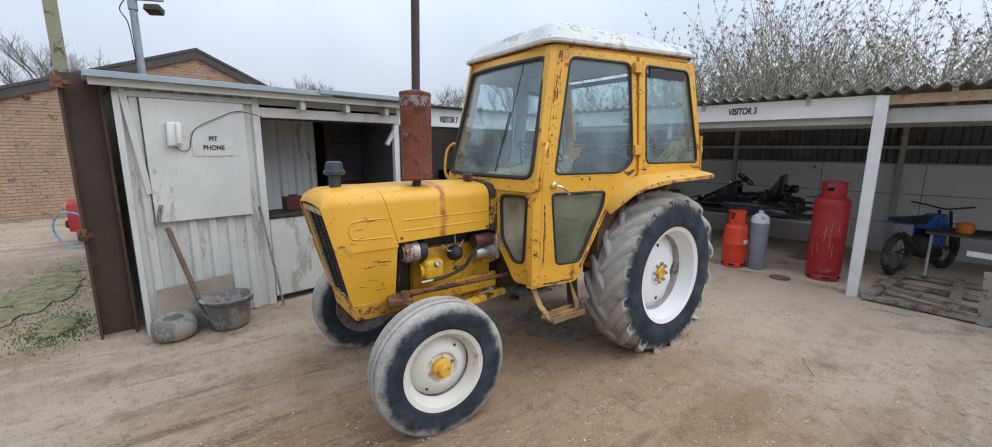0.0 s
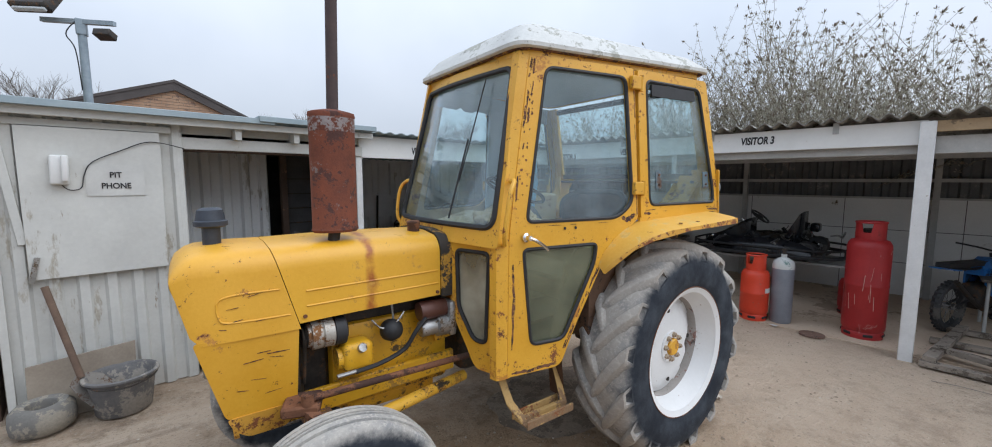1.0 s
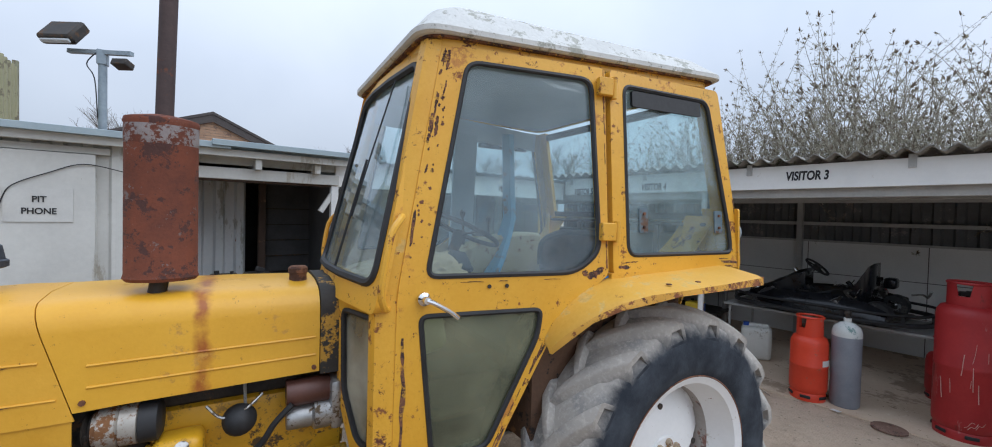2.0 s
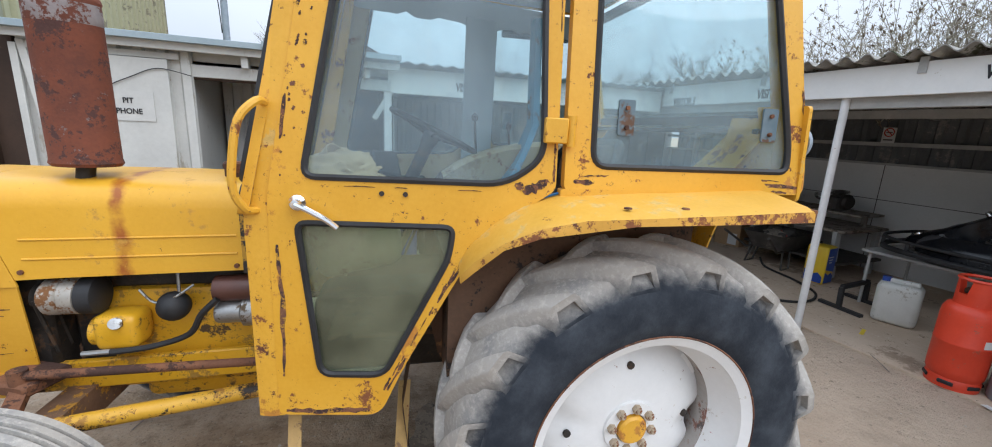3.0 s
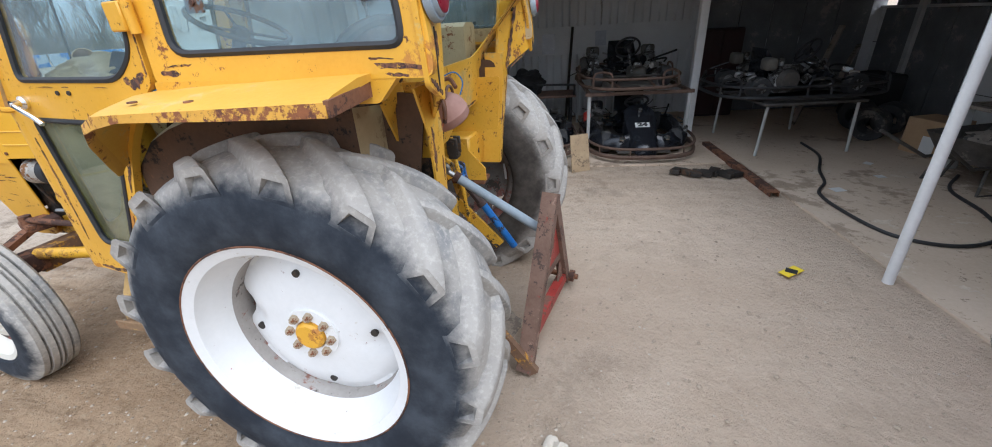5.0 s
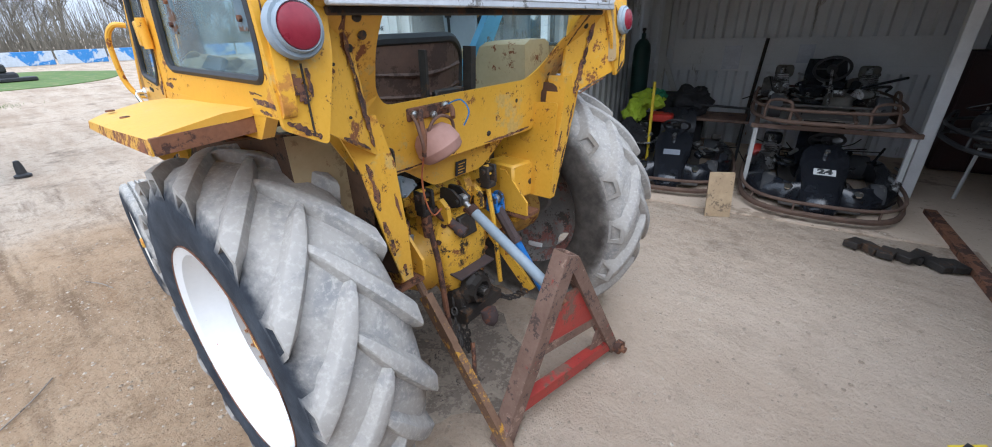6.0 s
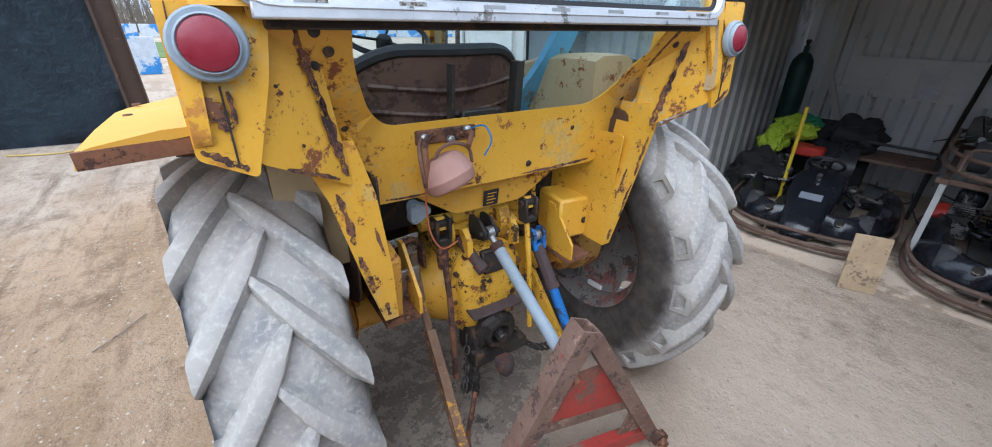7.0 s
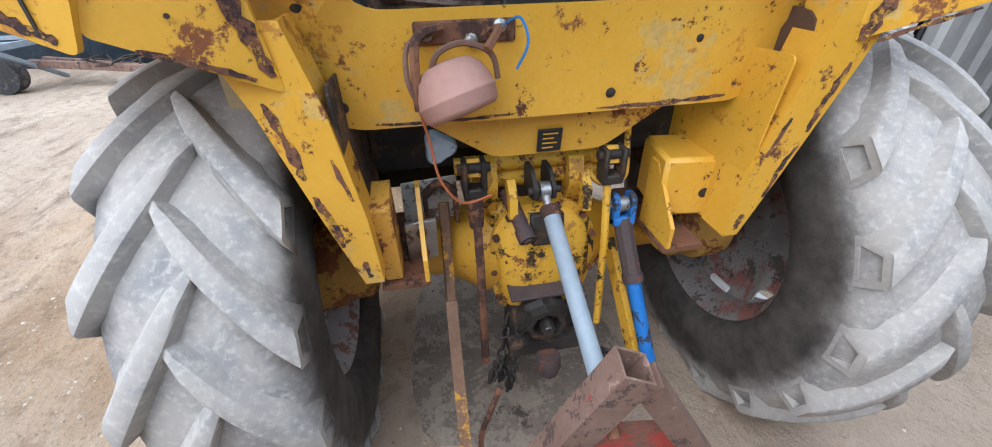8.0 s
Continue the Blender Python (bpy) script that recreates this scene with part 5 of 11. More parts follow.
    plate(bm, rpoly([(-0.33, 1.42), (0.40, 1.44), (0.46, 1.505), (-0.33, 1.505)], 0.01), [], 0.03, at)
    part("sill", bm, M_YELR, q)
    return d


# grey lining, paled towards blue to help the sky's veil on the glass
M_LINING = mat("grey_headlining", (0.40, 0.47, 0.53), (0.50, 0.57, 0.63), 0.85, 0, 4, 0.1, 60)
cab_side(-1)
cab_side(1)


def cab_front():
    def fx(v):
        return -1.285 + 0.215 * max(0.0, (v - 1.40))
    def at(u, v, w):
        k = max(0.0, v - 1.4)
        y = u * (1 - 0.14 * k) if u < 0 else u * (0.79 - 0.19 * k)
        return Vector((fx(v) - (0.078 - 0.04 * k) * (1 - (u / 0.66) ** 2) + w, y, v))
    outer = rpoly([(-0.655, 1.39), (0.655, 1.39), (0.655, 2.375), (-0.655, 2.375)], 0.03)
    hole = rpoly([(-0.622, 1.478), (0.61, 1.478), (0.61, 2.318), (-0.622, 2.318)], 0.08, 6)
    # finer outline so that the sheet can bow
    def cut(lp, n=4):
        out = []
        for i in range(len(lp)):
            a, b = Vector(lp[i]), Vector(lp[(i + 1) % len(lp)])
            k = n if (b - a).length > 0.3 else 1
            out += [a.lerp(b, j / k) for j in range(k)]
        return out
    outer, hole = cut(outer), cut(hole)
    bm = nb()
    plate(bm, outer, [hole], 0.03, at, 1)
    f = part("windscreen_frame", bm, [M_YEL, M_CREAM], tractor, "yellow windscreen frame", smooth=30)
    bm = nb()
    plate(bm, grow(hole, -0.002), [], 0.004, lambda u, v, w: at(u, v, 0.012 + w))
    part("windscreen", bm, M_GLASS, f, "dusty flat windscreen, sky haze in its colour", smooth=0)
    bm = nb()
    tube(bm, [at(q[0], q[1], 0.0) for q in grow(hole, -0.008)], 0.016, 6, closed=True)
    part("rubber_seal", bm, M_BLACK, f)
    bm = nb()
    tube(bm, [at(-0.40, 2.28, -0.015), at(-0.37, 1.95, -0.03), at(-0.33, 1.72, -0.03)], 0.0035, 6)
    tube(bm, [at(-0.355, 1.95, -0.035), at(-0.30, 1.52, -0.035)], 0.005, 6)
    part("wiper", bm, M_BLACK, f, "black windscreen wiper")
    # corner pillars
    for s in (-1, 1):
        bm = nb()
        pts = [(-1.232, 0.70), (-1.232, 1.40), (-1.045, 2.385)]
        rows = []
        for x, z in pts:
            y = side_y(x, z, s)
            rows.append([Vector((x - 0.055, s * (y - 0.055), z)), Vector((x - 0.045, s * (y - 0.012), z)), Vector((x - 0.01, s * (y - 0.001), z)), Vector((x + 0.035, s * (y - 0.001), z)), Vector((x + 0.035, s * (y - 0.05), z))])
        loft(bm, rows)
        part("corner_pillar", bm, M_YELR, f, "rusty yellow corner pillar")
        # lower front panel with its small window
        def low(u, v, w):
            return Vector((-1.335 + 0.30 * (u - 0.29) + w, s * u * (1.0 if s < 0 else 0.82), v))
        outer = rpoly([(0.285, 1.41), (0.285, 1.0), (0.40, 0.80), (0.45, 0.705), (0.605, 0.705), (0.62, 1.41)], [0.02, 0.08, 0.05, 0.04, 0.02, 0.02])
        hole = rpoly([(0.325, 1.355), (0.335, 1.03), (0.44, 0.86), (0.53, 0.86), (0.55, 1.355)], 0.04)
        bm = nb()
        plate(bm, outer, [hole], 0.025, low)
        p = part("lower_panel", bm, M_YEL, f, "yellow lower front panel with a grimy small window", smooth=30)
        bm = nb()
        plate(bm, grow(hole, -0.002), [], 0.004, lambda u, v, w: low(u, v, 0.01 + w))
        part("glass_pane", bm, M_GLASSC, p, "opaque dirty cream pane", smooth=0)
        bm = nb()
        tube(bm, [low(q[0], q[1], 0) for q in grow(hole, -0.005)], 0.012, 6, closed=True)
        part("rubber_seal", bm, M_BLACK, p)
        # grab bar
        bm = nb()
        y = side_y(-1.2, 1.4, s)
        tube(bm, smoothpath([(-1.195, s * (y - 0.01), 1.72), (-1.205, s * (y + 0.035), 1.722), (-1.245, s * (y + 0.06), 1.67), (-1.268, s * (y + 0.06), 1.56), (-1.275, s * (y + 0.05), 1.47), (-1.255, s * (y + 0.025), 1.415), (-1.235, s * (y - 0.01), 1.405)], 4), 0.012, 8)
        part("grab_bar", bm, M_YELR, f, "bent yellow grab bar")
    # black cowl strip between bonnet and cab
    bm = nb()
    secs = [(x, section(0.296, 1.09, 1.44, 0.10)) for x in (-1.402, -1.32)]
    shell(bm, secs, 0.02)
    part("cowl_strip", bm, M_COWL, f, "black and yellow flaking cowl seal")
    bm = nb()
    secs = [(x, section(0.29, 1.0, 1.43, 0.10)) for x in (-1.33, -1.22)]
    shell(bm, secs, 0.02)
    box(bm, (-1.24, 0, 1.2), (0.03, 0.58, 0.5))
    part("cowl", bm, M_YELR, f)


M_COWL = mat("flaking_black_paint", (0.02, 0.018, 0.016), (0.04, 0.035, 0.03), 0.7, 0, 6, 0.3, 60, [((0.5, 0.27, 0.03), 0.38, 7, 0.7)])
cab_front()


def cab_roof():
    bm = nb()
    def ring(k, z, dz=0.0):
        xs0, xs1, w0, w1 = -1.125, 0.43, 0.625, 0.785
        pts = [(xs0, -w0), (xs1 * 0.98, -w1), (xs1, w1), (xs0, 0.47)]
        cx = (xs0 + xs1) / 2
        q = rpoly([(cx + (x - cx) * k, y * k) for x, y in pts], 0.10, 5)
        return [Vector((p[0], p[1], z + dz * (p[0] + 1.2))) for p in q]
    loft(bm, [ring(0.95, 2.393, 0.03), ring(1.0, 2.393, 0.03), ring(1.014, 2.400, 0.03), ring(1.014, 2.420, 0.03), ring(1.002, 2.428, 0.03), ring(0.90, 2.525, 0.012), ring(0.84, 2.560, 0.0), ring(0.76, 2.580, 0.0), ring(0.5, 2.607, -0.01), ring(0.1, 2.615, -0.01)])
    r = part("cab_roof", bm, M_ROOF, tractor, "weathered white cab roof, mossy along the gutter", smooth=24)
    bm = nb()
    loft(bm, [ring(0.94, 2.36, 0.03), ring(0.955, 2.36, 0.03), ring(0.955, 2.392, 0.03), ring(0.94, 2.392, 0.03)], loop=True)
    part("gutter_frame", bm, M_YELR, r)
    bm = nb()
    loft(bm, [ring(0.95, 2.386, 0.03), ring(0.984, 2.386, 0.03), ring(0.984, 2.396, 0.03), ring(0.95, 2.396, 0.03)], loop=True)
    part("gutter_seal", bm, M_FLAKE, r, "perished rusty gutter seal")
    bm = nb()
    loft(bm, [ring(0.93, 2.37, 0.03), ring(0.93, 2.385, 0.03)])
    part("headlining", bm, M_LINING, r, "grey headlining, paled for the sky's veil")


cab_roof()

# -- rear of the cab --


def bar(bm, a, b, w, h, up=(0, 0, 1)):
    """A flat bar of section w x h from a to b."""
    a, b = Vector(a), Vector(b)
    t = (b - a).normalized()
    u = Vector(up).cross(t)
    u = u.normalized() if u.length > 1e-4 else Vector((1, 0, 0))
    v = t.cross(u)
    loft(bm, [[p + u * (sx * w / 2) + v * (sy * h / 2) for sx, sy in ((-1, -1), (1, -1), (1, 1), (-1, 1))] for p in (a, b)])


M_LENS = mat("red_lamp_lens", (0.20, 0.012, 0.025), (0.29, 0.03, 0.045), 0.3, 0, 20, 0.1, 120)
M_ALU = mat("dull_aluminium", (0.52, 0.53, 0.54), (0.66, 0.67, 0.68), 0.4, 0.6, 9, 0.15, 80, [((0.25, 0.24, 0.22), 0.34, 8, 0.7)])
M_SEAT = mat("brown_seat_shell", (0.085, 0.045, 0.032), (0.14, 0.075, 0.05), 0.6, 0, 6, 0.2, 60, [((0.06, 0.03, 0.02), 0.4, 8, 0.8)])
M_PINK = mat("faded_red_plastic", (0.33, 0.17, 0.13), (0.44, 0.25, 0.20), 0.7, 0, 8, 0.2, 60)
M_RED = mat("faded_red_paint", (0.30, 0.028, 0.022), (0.40, 0.05, 0.035), 0.55, 0, 6, 0.25, 70, [((0.20, 0.10, 0.07), 0.37, 5, 0.9), ((0.08, 0.06, 0.05), 0.30, 9, 0.8)])
M_RUSTB = mat("brown_rusty_tube", (0.15, 0.085, 0.06), (0.25, 0.16, 0.12), 0.85, 0.1, 7, 0.4, 80, [((0.30, 0.06, 0.045), 0.285, 12, 0.8), ((0.09, 0.06, 0.05), 0.36, 16, 0.85), ((0.36, 0.24, 0.18), 0.32, 9, 0.9)])
# rust brown, darkened further for the shade inside the fenders
M_UNDER = mat("rusty_dirty_shaded_sheet", (0.075, 0.042, 0.026), (0.15, 0.082, 0.046), 0.95, 0, 5, 0.3, 60, [((0.24, 0.12, 0.05), 0.31, 4, 0.95), ((0.03, 0.024, 0.02), 0.36, 6, 0.95)])
M_STRAP = mat("brown_strap", (0.12, 0.06, 0.04), (0.2, 0.11, 0.075), 0.8, 0, 12, 0.2, 60)
M_WIRE = mat("orange_wire", (0.45, 0.13, 0.05), (0.5, 0.16, 0.07), 0.5, 0, 20, 0, 60)
M_ROPE = mat("blue_rope", (0.02, 0.13, 0.36), (0.04, 0.2, 0.48), 0.7, 0, 40, 0.3, 200)


def rear_body():
    yc = 0.02
    def px(y, z):
        return 0.285 + 0.80 * max(0.0, z - 1.43)
    def pm(u, v, w):
        return Vector((px(u, v) - w, u + yc, v))
    out = [(-0.72, 1.765), (-0.69, 1.52), (-0.53, 1.235), (-0.46, 1.205), (0.46, 1.205), (0.53, 1.235), (0.69, 1.52), (0.72, 1.765), (0.53, 1.765), (0.515, 1.63), (0.485, 1.60), (0.46, 1.50), (0.40, 1.445), (-0.40, 1.445), (-0.46, 1.50), (-0.515, 1.63), (-0.53, 1.765)]
    rad = [0.01, 0.05, 0.05, 0.04, 0.04, 0.05, 0.05, 0.01, 0.01, 0.02, 0.02, 0.05, 0.09, 0.09, 0.05, 0.05, 0.01]
    fine = []
    lp = rpoly(out, rad, 4)
    for i in range(len(lp)):
        a, b = Vector(lp[i]), Vector(lp[(i + 1) % len(lp)])
        k = 3 if (b - a).length > 0.12 else 1
        fine += [a.lerp(b, j / k) for j in range(k)]
    bm = nb()
    plate(bm, fine, [], 0.008, pm)
    p = part("rear_panel", bm, M_YELR, tractor, "yellow rear panel with an open slot below the window, chipped and bolted", smooth=30)
    for y, z in ((-0.60, 1.70), (-0.57, 1.66), (-0.60, 1.63), (-0.52, 1.46), (-0.48, 1.26), (0.50, 1.28), (0.56, 1.46), (0.59, 1.56), (0.62, 1.66), (0.33, 1.36), (-0.20, 1.27), (0.13, 1.25)):
        bm = nb()
        q = pm(y, z, 0)
        lathe(bm, [(0.012, -0.002), (0.012, 0.006), (0.006, 0.010), (0.001, 0.010)], q, (1, 0, -0.3), 10)
        part("bolt", bm, M_IRON, p)
    for i, (path, w) in enumerate((([(-0.66, 1.52), (-0.60, 1.40), (-0.53, 1.28)], 0.012), ([(0.655, 1.52), (0.60, 1.40), (0.54, 1.29)], 0.014), ([(-0.42, 1.215), (-0.25, 1.212), (-0.1, 1.216)], 0.006), ([(0.1, 1.214), (0.3, 1.215), (0.44, 1.222)], 0.008), ([(0.595, 1.74), (0.575, 1.66), (0.57, 1.58)], 0.013), ([(-0.64, 1.73), (-0.625, 1.64)], 0.010), ([(0.40, 1.30), (0.47, 1.27)], 0.012), ([(-0.36, 1.425), (-0.1, 1.432), (0.2, 1.428)], 0.004))):
        rust_patch(p, pm, path, w, 180 + i)
    # central tab with its black plate
    bm = nb()
    plate(bm, rpoly([(-0.36, 1.225), (0.36, 1.225), (0.16, 1.075), (-0.14, 1.075)], 0.03), [], 0.008, lambda u, v, w: Vector((0.235 - w + 0.2 * (v - 1.2), u + yc, v)))
    tb = part("centre_tab", bm, M_YELR, p)
    bm = nb()
    box(bm, (0.228, 0.025, 1.118), (0.006, 0.066, 0.066), (0, 8, 0), bev=0.002)
    part("maker_plate", bm, M_INK, p, "black plate")
    bm = nb()
    for i in range(4):
        box(bm, (0.2322 + 0.0022 * (3 - 2 * i) / 2, 0.025 - 0.005 * (i % 2), 1.138 - i * 0.0135), (0.001, 0.040 - 0.010 * (i % 2), 0.0035), (0, 8, 0))
    part("plate_bars", bm, M_YEL, p)
    for s in (-1, 1):
        # corner panels that carry the lamps
        gap = 0.0 if s < 0 else 0.06
        def wm(u, v, w):
            return Vector((0.545 - 0.60 * max(0.0, 0.72 - u) - w - 0.20 * max(0.0, v - 1.70), s * u + (yc if s < 0 else 0.075), v))
        bm = nb()
        plate(bm, rpoly([(0.665, 1.80), (0.85, 1.80), (0.85, 1.48), (0.755, 1.43), (0.70, 1.62)], 0.012), [], 0.014, wm)
        c = part("corner_panel", bm, M_YELR, tractor, "yellow rear corner panel with flaking rust")
        bm = nb()
        plate(bm, rpoly([(0.60 - gap, 1.76), (0.72, 1.76), (0.748, 1.455), (0.545 - gap, 1.335)], 0.01), [], 0.012, lambda u, v, w: wm(u, v, w + 0.014))
        ip = part("inner_panel", bm, M_YELR, c)
        for i, (path, w) in enumerate((([(0.628, 1.70), (0.615, 1.62), (0.59, 1.52)], 0.014), ([(0.60, 1.56), (0.578, 1.46), (0.556, 1.365)], 0.017), ([(0.70, 1.43), (0.64, 1.40), (0.58, 1.365)], 0.007))):
            rust_patch(ip, lambda u, v, w: wm(u, v, w + 0.014), path, w, 120 + i + (9 if s > 0 else 0))
        for i, (path, w) in enumerate((([(0.815, 1.59), (0.80, 1.56), (0.785, 1.53)], 0.022), ([(0.84, 1.497), (0.80, 1.470), (0.77, 1.45)], 0.011), ([(0.775, 1.60), (0.772, 1.54)], 0.008))):
            rust_patch(c, wm, path, w, 140 + i + (9 if s > 0 else 0))
        for u, v in ((0.69, 1.60), (0.655, 1.47)):
            bm = nb()
            cyl(bm, wm(u, v, 0.015), wm(u, v, 0.0115), 0.004, seg=8)
            part("bolt_hole", bm, M_IRON, ip)
        bm = nb()
        box(bm, wm(0.785, 1.535, -0.0005), (0.003, 0.004, 0.15))
        part("seam", bm, M_IRON, c)
        bm = nb()
        q = wm(0.785, 1.678, 0)
        lathe(bm, [(0.062, 0), (0.062, 0.012), (0.058, 0.018), (0.051, 0.018), (0.050, 0.026), (0.047, 0.03), (0.044, 0.026)], q, (1, 0, 0.1), 32)
        lamp = part("tail_lamp", bm, M_GREYP, tractor, "round tail lamp with a worn grey bezel")
        bm = nb()
        lathe(bm, [(0.046, 0.022), (0.043, 0.031), (0.03, 0.036), (0.001, 0.038)], q, (1, 0, 0.1), 32)
        part("lens", bm, M_LENS, lamp, "red plastic lens")
        # flange down the inside of the fender
        bm = nb()
        pts = [(0.422, 0.60 + gap * 0.4, 1.45), (0.428, 0.55 + gap * 0.4, 1.30), (0.41, 0.505 + gap * 0.3, 1.05), (0.40, 0.475 + gap * 0.2, 0.86)]
        rows = []
        for i, (x, y, z) in enumerate(pts):
            h = (0.07, 0.06, 0.045, 0.022)[i]
            rows.append([Vector((x, s * (y + h) + yc, z)), Vector((x, s * (y - h) + yc, z)), Vector((x - 0.10, s * (y - h) + yc, z)), Vector((x - 0.10, s * (y - h + 0.008) + yc, z)), Vector((x - 0.008, s * (y - h + 0.008) + yc, z)), Vector((x - 0.008, s * (y + h) + yc, z))])
        loft(bm, rows)
        ff = part("fender_flange", bm, M_YELR, tractor, "yellow fender edge with flaking rust", smooth=30)
        def fm(u, v, w):
            i = 0 if v > 1.30 else (1 if v > 1.05 else 2)
            (xa, ya, za), (xb, yb, zb) = pts[i], pts[i + 1]
            t = (v - za) / (zb - za)
            return Vector((xa + (xb - xa) * t - w, s * (ya + (yb - ya) * t + u) + yc, v))
        for i, (path, w) in enumerate((([(0.035, 1.32), (0.032, 1.24), (0.037, 1.16)], 0.014), ([(0.036, 1.12), (0.03, 1.05), (0.03, 0.98)], 0.013), ([(-0.03, 1.2), (-0.035, 1.1)], 0.008), ([(0.0, 0.93), (0.005, 0.88)], 0.012))):
            rust_patch(ff, fm, path, w, 160 + i + (9 if s > 0 else 0))
        bm = nb()
        plate(bm, rpoly([(0.02, 0.80), (0.36, 0.87), (0.40, 1.10), (0.42, 1.34), (0.02, 1.32)], 0.02), [], 0.006, lambda u, v, w: Vector((u, s * (0.478 + w) + yc, v)))
        # only the left sheet takes the shade-darkened rust tone
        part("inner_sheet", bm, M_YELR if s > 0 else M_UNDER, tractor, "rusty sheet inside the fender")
        bm = nb()
        prof = rpoly([(-0.66, 0.76), (-0.72, 1.02), (-0.62, 1.28), (-0.42, 1.42), (0.40, 1.42), (0.30, 0.88), (0.18, 0.82), (-0.3, 0.78)], 0.08)
        plate(bm, prof, [], 0.008, lambda u, v, w: Vector((u, s * (0.535 + w) + yc, v)))
        fw = part("fender_wall", bm, M_UNDER, tractor, "rusty dirty inner fender wall, darkened for shade")
        bm = nb()
        rows = []
        for k in range(9):
            a = radians(195 - k * 15.5)
            x, z = 0.79 * math.cos(a) - 0.02, 0.66 + 0.80 * math.sin(a)
            z = min(z, 1.435)
            rows.append([Vector((x, s * 0.54 + yc, z)), Vector((x, s * 0.66 + yc, z)), Vector((x, s * 0.66 + yc, z + 0.006)), Vector((x, s * 0.54 + yc, z + 0.006))])
        loft(bm, rows)
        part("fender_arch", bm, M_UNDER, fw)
        # upright at the back of the quarter window
        bm = nb()
        def um(u, v, w):
            return Vector((0.60 - 0.22 * (v - 1.5) - w, s * (u - 0.05 * max(0, v - 1.45)) + yc * 0, v))
        plate(bm, [(0.70, 1.74), (0.795, 1.74), (0.795, 2.395), (0.70, 2.395)], [], 0.03, um)
        part("rear_pillar", bm, M_YELR, tractor, "yellow rear cab pillar")
    # dark sheets added so the gap below the rear panel looks shaded
    bm = nb()
    plate(bm, rpoly([(-0.47, 0.98), (0.50, 0.98), (0.50, 1.30), (-0.47, 1.30)], 0.02), [], 0.02, lambda u, v, w: Vector((0.03 - w, u + yc, v)))
    box(bm, (-0.30, 0.02, 1.10), (0.64, 0.96, 0.03))
    part("cab_bulkhead", bm, M_IRON, tractor, "dark sheet added for shade under the cab floor")
    # rear window with alloy strip
    def rm(u, v, w):
        return Vector((0.605 - 0.22 * (v - 1.5) - w, u * (1 - 0.06 * max(0, v - 1.75)) + 0.01, v))
    o = rpoly([(-0.74, 1.735), (0.74, 1.735), (0.74, 2.38), (-0.74, 2.38)], 0.09, 6)
    bm = nb()
    plate(bm, o, [grow(o, -0.04)], 0.03, rm)
    w = part("rear_window", bm, M_BLACK, tractor, "hinged rear window in a black frame", smooth=30)
    bm = nb()
    plate(bm, grow(o, -0.036), [], 0.004, lambda u, v, w: rm(u, v, 0.014 + w))
    part("glass_pane", bm, M_GLASS, w, smooth=0)
    bm = nb()
    tube(bm, [rm(q[0], q[1], -0.004) for q in grow(o, -0.012)], 0.016, 6, closed=True)
    part("alloy_trim", bm, M_ALU, w, "dull aluminium trim strip")
    bm = nb()
    box(bm, rm(0, 1.735, -0.006), (0.016, 1.40, 0.03), (0, -8, 0), bev=0.003)
    part("hinge_strip", bm, M_ALU, w)
    for y in [-0.6 + 0.2 * i for i in range(7)]:
        bm = nb()
        box(bm, rm(y, 1.752, -0.016), (0.006, 0.06, 0.008), (0, -8, 0))
        part("hinge_knuckle", bm, M_STEEL, w)
    # dark bar put in for the shadow gap below the alloy strip
    bm = nb()
    box(bm, (0.50, 0.01, 1.712), (0.05, 1.36, 0.02), bev=0.004)
    part("under_rail", bm, M_IRON, w)
    # work lamp on its bent bracket
    bm = nb()
    box(bm, (0.297, -0.19, 1.40), (0.012, 0.21, 0.045), bev=0.004)
    tube(bm, smoothpath([(0.31, -0.24, 1.41), (0.36, -0.29, 1.40), (0.38, -0.30, 1.33), (0.375, -0.30, 1.27)], 4), 0.010, 6)
    tube(bm, smoothpath([(0.31, -0.14, 1.40), (0.35, -0.13, 1.41), (0.385, -0.16, 1.38)], 4), 0.009, 6)
    k = part("work_lamp", bm, M_RUST, tractor, "work lamp in a faded red housing on a rusty bracket")
    bm = nb()
    lathe(bm, [(0.03, -0.056), (0.055, -0.05), (0.073, -0.03), (0.081, -0.005), (0.083, 0.01), (0.0845, 0.012), (0.0845, 0.016), (0.083, 0.018), (0.080, 0.04), (0.07, 0.05), (0.001, 0.054)], (0.36, -0.225, 1.30), (0.34, 0.30, -0.9), 32)
    part("housing", bm, M_PINK, k, "faded pinkish red housing", smooth=60)
    bm = nb()
    tube(bm, smoothpath([(0.30, -0.275, 1.40), (0.36, -0.31, 1.385), (0.385, -0.315, 1.33), (0.375, -0.30, 1.28)], 5), 0.006, 6)
    part("strap", bm, M_STRAP, k, "brown strap")
    bm = nb()
    tube(bm, smoothpath([(0.37, -0.27, 1.335), (0.375, -0.255, 1.375), (0.37, -0.205, 1.392), (0.365, -0.15, 1.37), (0.362, -0.135, 1.32)], 5), 0.006, 6)
    part("strap", bm, M_STRAP, k, "brown strap")
    for y, z in ((-0.27, 1.40), (-0.12, 1.41), (-0.18, 1.385)):
        bm = nb()
        lathe(bm, [(0.014, 0), (0.014, 0.01), (0.006, 0.016), (0.001, 0.016)], (0.303, y, z), (1, 0, 0), 8)
        part("bolt", bm, M_STEEL, k)
    bm = nb()
    tube(bm, smoothpath([(0.37, -0.30, 1.27), (0.33, -0.285, 1.18), (0.32, -0.27, 1.08), (0.30, -0.22, 1.0), (0.26, -0.14, 0.99)], 5), 0.0035, 5)
    part("wire", bm, M_WIRE, k, "thin orange wire")
